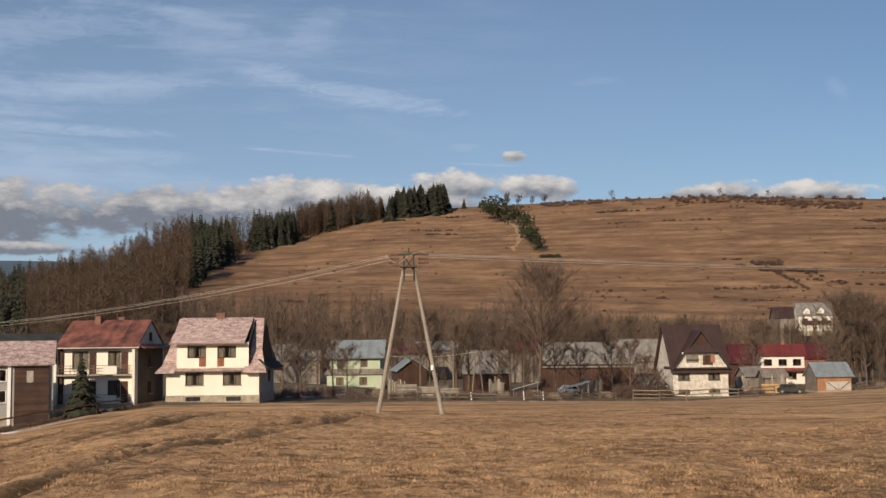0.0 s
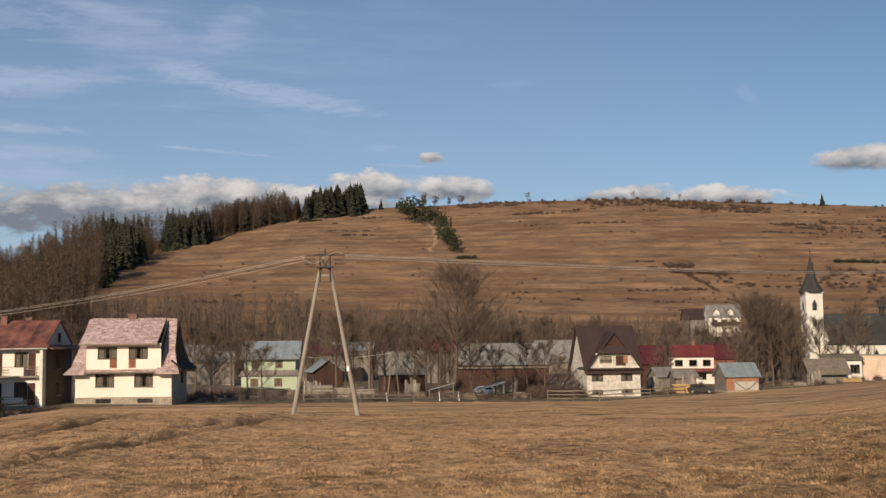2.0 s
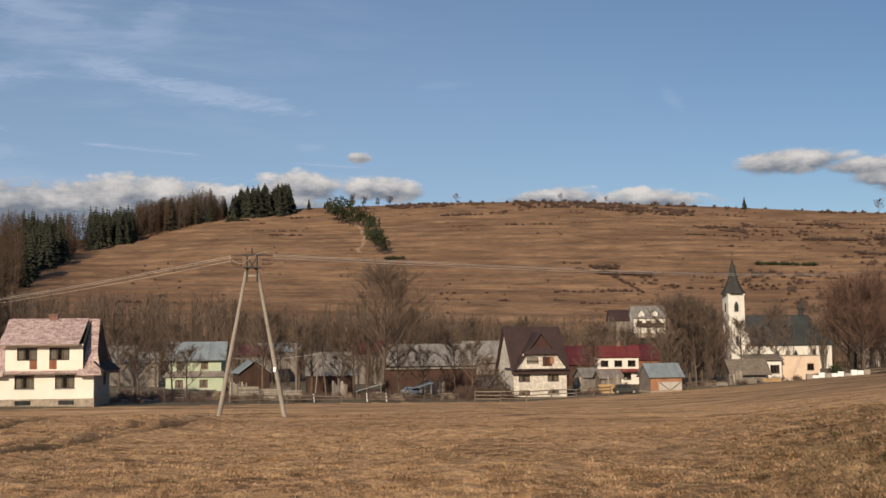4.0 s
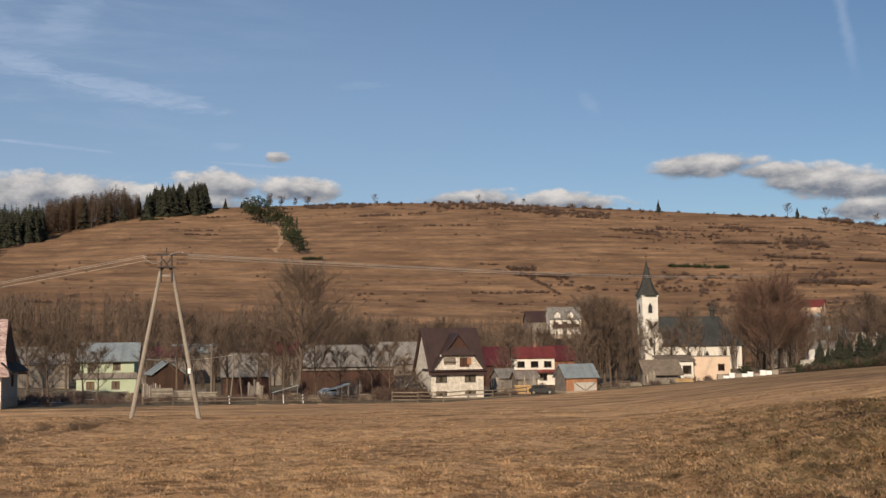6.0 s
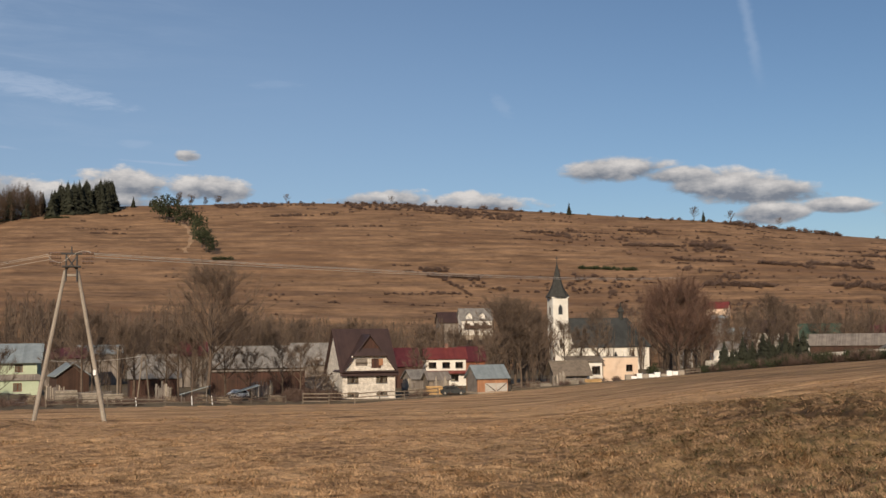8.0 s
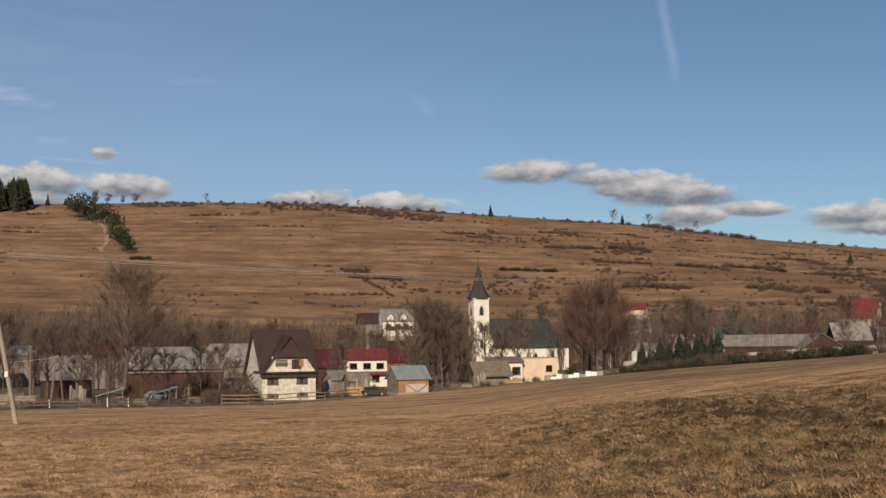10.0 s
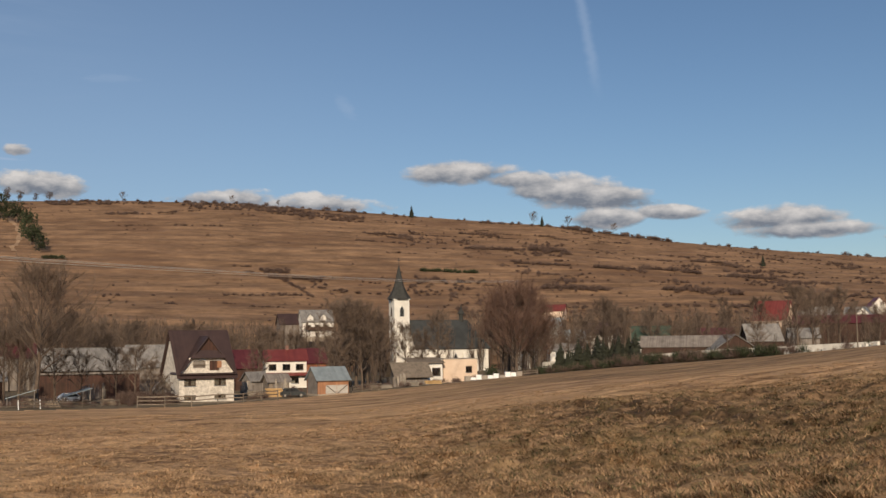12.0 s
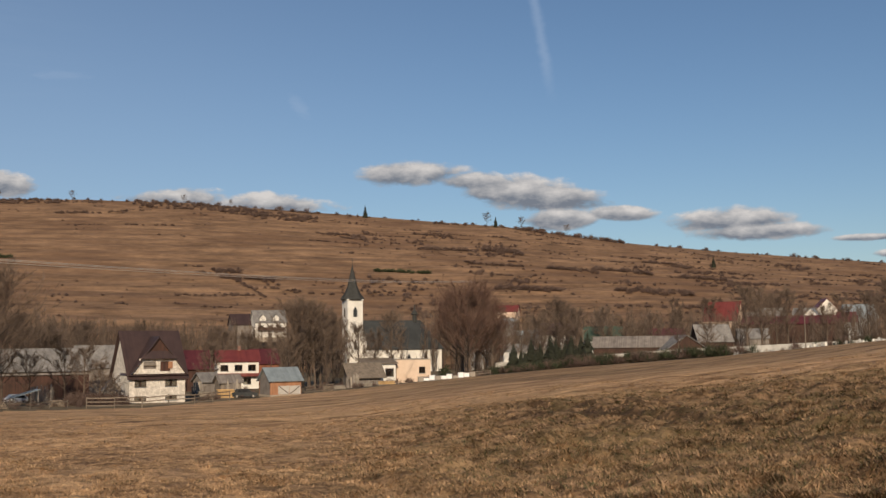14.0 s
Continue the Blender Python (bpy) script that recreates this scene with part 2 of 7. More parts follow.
def hill_material():
    m, g, b, co = material("terraced_hillside", 0.95, 0, 0.1)
    pol = g.node("ShaderNodeSeparateXYZ")
    g.put(co, pol.inputs[0])
    # terraces follow the contour, so the banding goes by height with long drawn-out noise along it
    comb = g.node("ShaderNodeCombineXYZ")
    g.put(g.math("MULTIPLY", pol.outputs[0], 0.026), comb.inputs[0])
    g.put(g.math("MULTIPLY", pol.outputs[1], 0.004), comb.inputs[1])
    g.put(g.math("MULTIPLY", pol.outputs[2], 0.34), comb.inputs[2])
    band = g.noise(comb.outputs[0], 1.0, 6, 0.6, 0.5)
    comb2 = g.node("ShaderNodeCombineXYZ")
    g.put(g.math("MULTIPLY", pol.outputs[0], 0.055), comb2.inputs[0])
    g.put(g.math("MULTIPLY", pol.outputs[1], 0.008), comb2.inputs[1])
    g.put(g.math("MULTIPLY", pol.outputs[2], 0.95), comb2.inputs[2])
    lines = g.noise(comb2.outputs[0], 1.0, 5, 0.65, 0.7)
    broad = g.noise(co, 0.008, 5, 0.6, 0.3)
    fine = g.noise(co, 0.12, 7, 0.7)
    f = g.math("ADD", g.math("ADD", g.math("MULTIPLY", g.ramp(band, 0.34, 0.66), 0.26), g.math("MULTIPLY", g.ramp(lines, 0.36, 0.62), 0.27)), g.math("ADD", g.math("MULTIPLY", g.ramp(broad, 0.3, 0.7), 0.13), g.math("ADD", g.math("MULTIPLY", g.ramp(g.noise(co, 0.045, 6, 0.7, 0.4), 0.38, 0.62), 0.19), g.math("MULTIPLY", g.ramp(g.noise(co, 0.28, 5, 0.7), 0.34, 0.66), 0.17))))
    tan = g.mix(f, (0.062, 0.036, 0.023), (0.385, 0.233, 0.131))
    red = g.mix(fine, (0.11, 0.06, 0.037), (0.2, 0.115, 0.065))
    g.put(g.mix(g.math("MULTIPLY", g.ramp(g.noise(co, 0.014, 5, 0.65), 0.48, 0.62), 0.55), tan, red), b.inputs["Base Color"])
    bump(g, b, g.math("ADD", fine, band), 0.8, 1.2)
    return m


MEADOW, HILLSIDE = grass_material(), hill_material()
YARD = mottled("village_ground", (0.07, 0.05, 0.03), (0.2, 0.15, 0.085), 0.12, 0.95, 12, 0.5, 0.6, 0.1)
# far woodland, with the blue haze of distance put into its colours
FAR_LAND = mottled("distant_hazed_woodland", (0.05, 0.085, 0.12), (0.12, 0.16, 0.20), 0.004, 1.0, 9, 0.4, 0.2, 1.0)
CREAM = mottled("cream_render", (0.74, 0.65, 0.53), (0.86, 0.78, 0.67), 0.5, 0.9, 20, 0.35, 0.2, 0.01)
WHITE = mottled("white_limewash", (0.58, 0.54, 0.465), (0.79, 0.745, 0.66), 0.35, 0.9, 18, 0.4, 0.25, 0.01)
GREY_RENDER = mottled("grey_render", (0.25, 0.24, 0.22), (0.38, 0.36, 0.33), 0.5, 0.95, 18, 0.5, 0.3, 0.01)
# dark tone that carries the shade of the balcony house's side walls
BROWN_GREY = mottled("shaded_side_wall", (0.085, 0.07, 0.058), (0.17, 0.14, 0.115), 0.6, 0.95, 9, 0.5, 0.4, 0.02)
OLD_WHITE = mottled("dirty_whitewash", (0.30, 0.28, 0.245), (0.56, 0.53, 0.47), 0.25, 0.95, 14, 0.5, 0.3, 0.02)
GREEN_RENDER = mottled("pale_green_render", (0.34, 0.40, 0.27), (0.49, 0.54, 0.39), 0.5, 0.9, 18, 0.4, 0.2, 0.01)
PINK_RENDER = mottled("raw_pinkish_blockwork", (0.56, 0.41, 0.29), (0.72, 0.56, 0.42), 0.6, 0.95, 12, 0.5, 0.3, 0.02)
STONE = mottled("rubble_stone", (0.2, 0.16, 0.12), (0.5, 0.42, 0.32), 2.2, 0.95, 5, 0.5, 0.8, 0.05)
BLOCK = mottled("bare_white_blockwork", (0.30, 0.26, 0.21), (0.84, 0.77, 0.66), 1.5, 0.95, 3.5, 0.5, 0.5, 0.03)
ROOF_PINK = mottled("faded_pink_shingle", (0.15, 0.07, 0.062), (0.66, 0.52, 0.475), 1.3, 0.9, 4, 0.5, 0.5, 0.03, stretch=(1, 1.6, 1.6))
ROOF_RUST = ribbed("rust_red_sheet_roof", (0.05, 0.022, 0.018), (0.27, 0.10, 0.066), 0.55, 0.65, 0.0, 0, 0.72)
ROOF_DARK = ribbed("dark_brown_sheet_roof", (0.035, 0.02, 0.018), (0.06, 0.035, 0.03), 0.35, 0.55, 0.0, 0, 0.5)
ROOF_RED = ribbed("red_sheet_roof", (0.115, 0.022, 0.018), (0.20, 0.045, 0.036), 0.4, 0.5, 0.0, 0, 0.5)
ROOF_MAROON = ribbed("maroon_sheet_roof", (0.065, 0.014, 0.016), (0.115, 0.028, 0.03), 0.4, 0.5, 0.0, 0, 0.5)
ROOF_GREY = mottled("grey_weathered_sheet", (0.085, 0.078, 0.07), (0.30, 0.275, 0.245), 0.45, 0.75, 7, 0.5, 0.3, 0.02, stretch=(2.2, 1, 1))
ROOF_TIN = ribbed("galvanised_tin_roof", (0.20, 0.23, 0.235), (0.33, 0.37, 0.375), 0.5, 0.5, 0.25, 0, 0.6)
ROOF_SLATE = mottled("dark_slate_roof", (0.03, 0.032, 0.032), (0.062, 0.064, 0.062), 0.4, 0.95, 14, 0.4, 0.3, 0.02, spec=0.12)
ROOF_GREEN = mottled("dark_green_roof", (0.03, 0.05, 0.035), (0.06, 0.085, 0.06), 0.5, 0.7, 12, 0.4, 0.3, 0.02)
SPIRE = mottled("weathered_spire_sheet", (0.032, 0.032, 0.029), (0.066, 0.064, 0.057), 0.8, 0.9, 10, 0.4, 0.2, 0.02, spec=0.12)
BROWN_PLANK = ribbed("dark_brown_planks", (0.03, 0.016, 0.012), (0.085, 0.045, 0.03), 0.24, 0.85, 0.0, 2, 0.4)
BROWN_WOOD = ribbed("dark_brown_boards", (0.035, 0.018, 0.012), (0.075, 0.038, 0.024), 0.18, 0.85, 0.0, 0, 0.5)
DARK_RED_WOOD = ribbed("dark_red_brown_boards", (0.032, 0.017, 0.012), (0.095, 0.043, 0.028), 0.2, 0.85, 0.0, 0, 0.5)
RED_WOOD = ribbed("red_brown_boards", (0.15, 0.055, 0.03), (0.30, 0.12, 0.06), 0.2, 0.85, 0.0, 0, 0.5)
ORANGE_WOOD = ribbed("orange_brown_boards", (0.24, 0.115, 0.06), (0.40, 0.20, 0.105), 0.2, 0.85, 0.0, 0, 0.5)
GREY_WOOD = ribbed("grey_weathered_boards", (0.12, 0.10, 0.085), (0.28, 0.24, 0.20), 0.2, 0.9, 0.0, 0, 0.5)
FENCE_WOOD = mottled("weathered_rails", (0.10, 0.08, 0.06), (0.25, 0.2, 0.15), 1.5, 0.9, 8, 0.5, 0.4, 0.01, vary=0.5)
WHITE_PAINT = mottled("white_paint", (0.72, 0.71, 0.68), (0.85, 0.84, 0.8), 1.0, 0.6, 10, 0.4, 0.1, 0.005)
CONCRETE = mottled("pole_concrete", (0.22, 0.185, 0.15), (0.38, 0.33, 0.265), 0.9, 0.9, 12, 0.5, 0.4, 0.01)
IRON = mottled("dark_iron", (0.03, 0.03, 0.03), (0.08, 0.075, 0.07), 3.0, 0.6, 6, 0.5, 0.2, 0.005, metal=0.4)
WIRE = mottled("aluminium_wire", (0.5, 0.46, 0.40), (0.62, 0.58, 0.50), 2.0, 0.5, 6, 0.5, 0.1, 0.001)
PORCELAIN = mottled("insulator_porcelain", (0.10, 0.06, 0.04), (0.2, 0.13, 0.09), 3, 0.25, 5, 0.4, 0.1, 0.002, spec=0.5)
BRICK = mottled("chimney_brick", (0.13, 0.07, 0.052), (0.27, 0.15, 0.115), 3, 0.9, 4, 0.5, 0.4, 0.02)
SNOW = mottled("old_snow", (0.55, 0.58, 0.62), (0.8, 0.82, 0.85), 0.8, 0.8, 10, 0.5, 0.3, 0.03)
BARK = mottled("grey_brown_bark", (0.06, 0.042, 0.03), (0.15, 0.11, 0.08), 1.2, 0.95, 6, 0.5, 0.5, 0.02, vary=0.35)
TWIG = twiggy("bare_twigs", (0.105, 0.076, 0.056), (0.215, 0.157, 0.115), 0.4, 0.35)
TWIG_RED = twiggy("red_brown_twigs", (0.115, 0.07, 0.052), (0.22, 0.136, 0.098), 0.4, 0.3)
LARCH = twiggy("bare_larch", (0.095, 0.064, 0.042), (0.18, 0.124, 0.081), 0.03)
NEEDLE = mottled("dark_spruce_needles", (0.014, 0.0165, 0.010), (0.042, 0.043, 0.025), 0.3, 0.9, 12, 0.6, 0.2, 0.02, vary=0.4)
PINE = mottled("pine_needles", (0.018, 0.026, 0.012), (0.055, 0.062, 0.028), 0.3, 0.9, 12, 0.6, 0.2, 0.02, vary=0.4)
SHRUB = twiggy("bare_shrub", (0.11, 0.073, 0.058), (0.20, 0.138, 0.108), 0.05)


def blades(name, dark, light):
    m, g, b, co = material(name, 0.9, 0, 0.15)
    rnd = g.node("ShaderNodeNewGeometry").outputs["Random Per Island"]
    f = g.math("ADD", g.math("MULTIPLY", rnd, 0.4), g.math("MULTIPLY", g.ramp(g.noise(co, 2.1, 5, 0.68, 0.6), 0.38, 0.62), 0.6))
    g.put(g.mix(f, dark, light), b.inputs["Base Color"])
    return m


STRAW = blades("dry_grass_blades", (0.085, 0.049, 0.026), (0.68, 0.428, 0.226))
RANK_STRAW = blades("rank_old_grass_blades", (0.05, 0.031, 0.017), (0.50, 0.315, 0.172))
GREEN_BLADE = blades("green_grass_blades", (0.035, 0.033, 0.016), (0.15, 0.125, 0.055))



def glass_material():
    """A thin pane: it lets the dim room through and mirrors the outdoors by Fresnel."""
    m, g, b, co = material("window_glass", 0.05, 0.0, 0.5)
    g.nodes.remove(b)
    clear, gloss, fres, mix = g.node("ShaderNodeBsdfTransparent"), g.node("ShaderNodeBsdfGlossy"), g.node("ShaderNodeFresnel"), g.node("ShaderNodeMixShader")
    clear.inputs[0].default_value = (0.80, 0.80, 0.78, 1)
    gloss.inputs["Roughness"].default_value = 0.03
    fres.inputs[0].default_value = 1.6
    g.links.new(fres.outputs[0], mix.inputs[0]), g.links.new(clear.outputs[0], mix.inputs[1]), g.links.new(gloss.outputs[0], mix.inputs[2])
    g.links.new(mix.outputs[0], g.nodes["Material Output"].inputs[0])
    return m


GLASS = glass_material()
DARK_GLASS = mottled("unlit_old_glass", (0.015, 0.017, 0.02), (0.05, 0.05, 0.05), 0.6, 0.1, 4, 0.4, 0.02, 0.002, spec=0.5)
CURTAIN = mottled("net_curtain", (0.24, 0.21, 0.18), (0.48, 0.43, 0.37), 3.0, 0.95, 5, 0.5, 0.3, 0.02, stretch=(3, 1, 0.4))
FRAME_BROWN = mottled("brown_window_frame", (0.06, 0.035, 0.025), (0.11, 0.065, 0.045), 2, 0.6, 6, 0.5, 0.1, 0.004)

# ---- ground ----
def lerp(table, x):
    return float(np.interp(x, [a for a, _ in table], [b for _, b in table]))


# bearing from the viewpoint (degrees clockwise from +y) against the meadow's lower edge: its slope from the eye, and its distance
EDGE_SLOPE = [(-60, -0.06), (-30, -0.072), (-21, -0.0685), (-17.5, -0.0575), (-14, -0.0505), (-9, -0.0505), (3, -0.0515), (12, -0.0520),
              (17, -0.0465), (22, -0.0400), (29, -0.0290), (33, -0.0233), (40, -0.0150), (48, -0.0021), (60, 0.02)]
EDGE_AT = [(-60, 95), (-21, 108), (-10, 120), (3, 138), (12, 158), (17, 180), (22, 200), (33, 210), (48, 220), (60, 225)]
VALLEY = [(-60, -9), (-21, -7.6), (-14, -6.2), (-8, -6.6), (0, -8), (22, -8.6), (28, -8.3), (33, -6.6), (40, -5.0), (48, -3.2), (60, 0)]
RIDGE_SLOPE = [(-60, 0.0), (-30, 0.012), (-21.5, 0.036), (-16.4, 0.064), (-12.9, 0.086), (-9.8, 0.0915), (-7, 0.0985), (-4.4, 0.1105), (-1.8, 0.1180), (2.2, 0.1212),
               (9, 0.1249), (14, 0.1240), (21.6, 0.1150), (30.2, 0.1021), (36, 0.0859), (41.4, 0.0748), (48.4, 0.0621), (60, 0.045)]
RIDGE_AT = [(-60, 600), (-21, 640), (-10, 800), (0, 900), (30, 900), (48, 980), (60, 1000)]
FOOT_AT = [(-60, 250), (-21, 270), (0, 330), (25, 360), (40, 380), (60, 400)]


def smooth(a, b, x):
    x = min(1.0, max(0.0, (x - a) / (b - a)))
    return x * x * (3 - 2 * x)


def ground_polar(az, d):
    """The land's height at a bearing and distance from the viewpoint."""
    a = max(-60.0, min(60.0, az))
    edge, at = lerp(EDGE_SLOPE, a), lerp(EDGE_AT, a)
    end = edge * at
    if d <= at:
        s = d / at
        z = -1.7 + (end + 1.7) * (s + 0.10 * math.sin(s * math.pi) * smooth(10, 24, a))
        fade = min(1.0, d / 25) * min(1.0, (at - d) / 20 + 0.15)
        z += fade * (0.35 * noise.noise((d * math.sin(radians(az)) * 0.045, d * math.cos(radians(az)) * 0.06, 1.7))
                     + 0.10 * noise.noise((d * math.sin(radians(az)) * 0.35, d * math.cos(radians(az)) * 0.45, 4.2)))
        if 11 < d < 80 and -28 < az < 54:
            x, y = d * math.sin(radians(az)), d * math.cos(radians(az))
            rank = smooth(20, 30, az) * smooth(58, 44, d)
            z += (0.03 + 0.045 * smooth(60, 35, d) + 0.10 * rank) * noise.noise((x * 1.7, y * 1.9, 6.0)) + (0.022 + 0.06 * rank) * noise.noise((x * 4.2, y * 4.6, 2.0))
            z += (0.07 + 0.13 * rank) * noise.noise((x * 0.55, y * 0.65, 3.3))
        if d < 90 and -28 < az < 54:
            x, y = d * math.sin(radians(az)), d * math.cos(radians(az))
            for k, c, y0, y1, half in RUTS:
                off = abs(x - k * y - c + 0.5 * noise.noise((x * 0.12, y * 0.12, 5.0)))
                if off < 3 * half and y0 - 4 < y < y1 + 6:
                    deep = smooth(y0 - 4, y0 + 2, y) * smooth(y1 + 6, y1 - 4, y) * (0.6 + 0.8 * noise.noise((x * 0.5, y * 0.35, 1.0)))
                    z += deep * (0.14 * math.exp(-((off - 1.9 * half) / (0.7 * half)) ** 2) - 0.26 * math.exp(-(off / (0.8 * half)) ** 2))
        z += fade * smooth(14, 34, a) * smooth(90, 45, d) * 0.22 * noise.noise((d * math.sin(radians(az)) * 0.5, d * math.cos(radians(az)) * 0.8, 8.0))
        return 10 + z
    low, foot, top, up = lerp(VALLEY, a), lerp(FOOT_AT, a), lerp(RIDGE_AT, a), lerp(RIDGE_SLOPE, a)
    low = end + (low - end) * smooth(at, at + 40, d)
    crest = up * top
    if d <= foot:
        return 10 + low
    if d <= top:
        s = (d - foot) / (top - foot)
        p = 0.82 * s + 0.18 * s * s
        z = low + (crest - low) * p
        x, y = d * math.sin(radians(az)), d * math.cos(radians(az))
        shape = noise.noise((x * 0.004, y * 0.004, 0.3)) * 9 * math.sin(math.pi * s)
        # terraces: treads with steeper banks, their spacing uneven along the slope
        step = 5.2 + 1.2 * noise.noise((x * 0.002, y * 0.002, 5.1))
        ph = (z + shape + 1.5 * noise.noise((x * 0.01, y * 0.01, 9.0))) / step
        fr = ph - math.floor(ph)
        return 10 + z + shape + (smooth(0.68, 1.0, fr) - fr) * step * 0.27 * smooth(0.02, 0.15, s) * smooth(1.0, 0.85, s)
    beyond = d - top
    far = 0.072 * d if a < -10 else 0.02 * d
    fall = crest - 70 * smooth(0, 700, beyond) - 20 * smooth(0, 80, beyond)
    return 10 + fall + (far - fall) * smooth(1500, 4300, d)


def ground(x, y):
    return ground_polar(math.degrees(math.atan2(x, y)), math.hypot(x, y))


def plan(az, d, dz=0.0):
    """The point of the land at a bearing and distance."""
    return Vector((d * math.sin(radians(az)), d * math.cos(radians(az)), ground_polar(az, d) + dz))


def mesh_object(name, verts, faces, mats, parent=None, smooth_faces=False, slots=None):
    me = bpy.data.meshes.new(name)
    me.from_pydata(verts, [], faces)
    for m in (mats if isinstance(mats, (list, tuple)) else [mats]):
        me.materials.append(m)
    if slots is not None:
        me.polygons.foreach_set("material_index", slots)
    if smooth_faces:
        me.polygons.foreach_set("use_smooth", [True] * len(faces))
    me.update()
    ob = new(name, me)
    if parent is not None:
        ob.parent = parent
    return ob


def build_ground():
    azs = [-180 + 6 * i for i in range(25)] + [-36 + 2 * i for i in range(6)]
    azs = sorted(set(azs + [round(-26 + 0.16 * i, 3) for i in range(485)] + [52 + 4 * i for i in range(33)]))
    azs = [a for a in azs if a < 180]
    ds = [0.0] + list(np.geomspace(1.5, 11, 18)) + list(np.geomspace(11.4, 80, 230)) + list(np.arange(81, 330, 3.2)) + list(np.arange(330, 1010, 3.2)) + list(np.geomspace(1020, 4700, 34))
    verts, faces, slots = [], [], []
    n = len(azs)
    for d in ds:
        for a in azs:
            verts.append((d * math.sin(radians(a)), d * math.cos(radians(a)), ground_polar(a, d)))
    limits = [(lerp(EDGE_AT, max(-60, min(60, a))), lerp(FOOT_AT, max(-60, min(60, a))) - 10) for a in azs]
    for i in range(len(ds) - 1):
        for j in range(n):
            k = (j + 1) % n
            faces.append((i * n + j, i * n + k, (i + 1) * n + k, (i + 1) * n + j))
            at, foot = limits[j]
            d = ds[i]
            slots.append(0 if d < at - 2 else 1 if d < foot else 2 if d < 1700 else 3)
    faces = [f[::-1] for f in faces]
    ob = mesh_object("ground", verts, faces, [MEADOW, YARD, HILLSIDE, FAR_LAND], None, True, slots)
    tagged(ob, "dry winter meadow falling to the village, terraced brown hillside beyond", "ground", kind="structure")


build_ground()

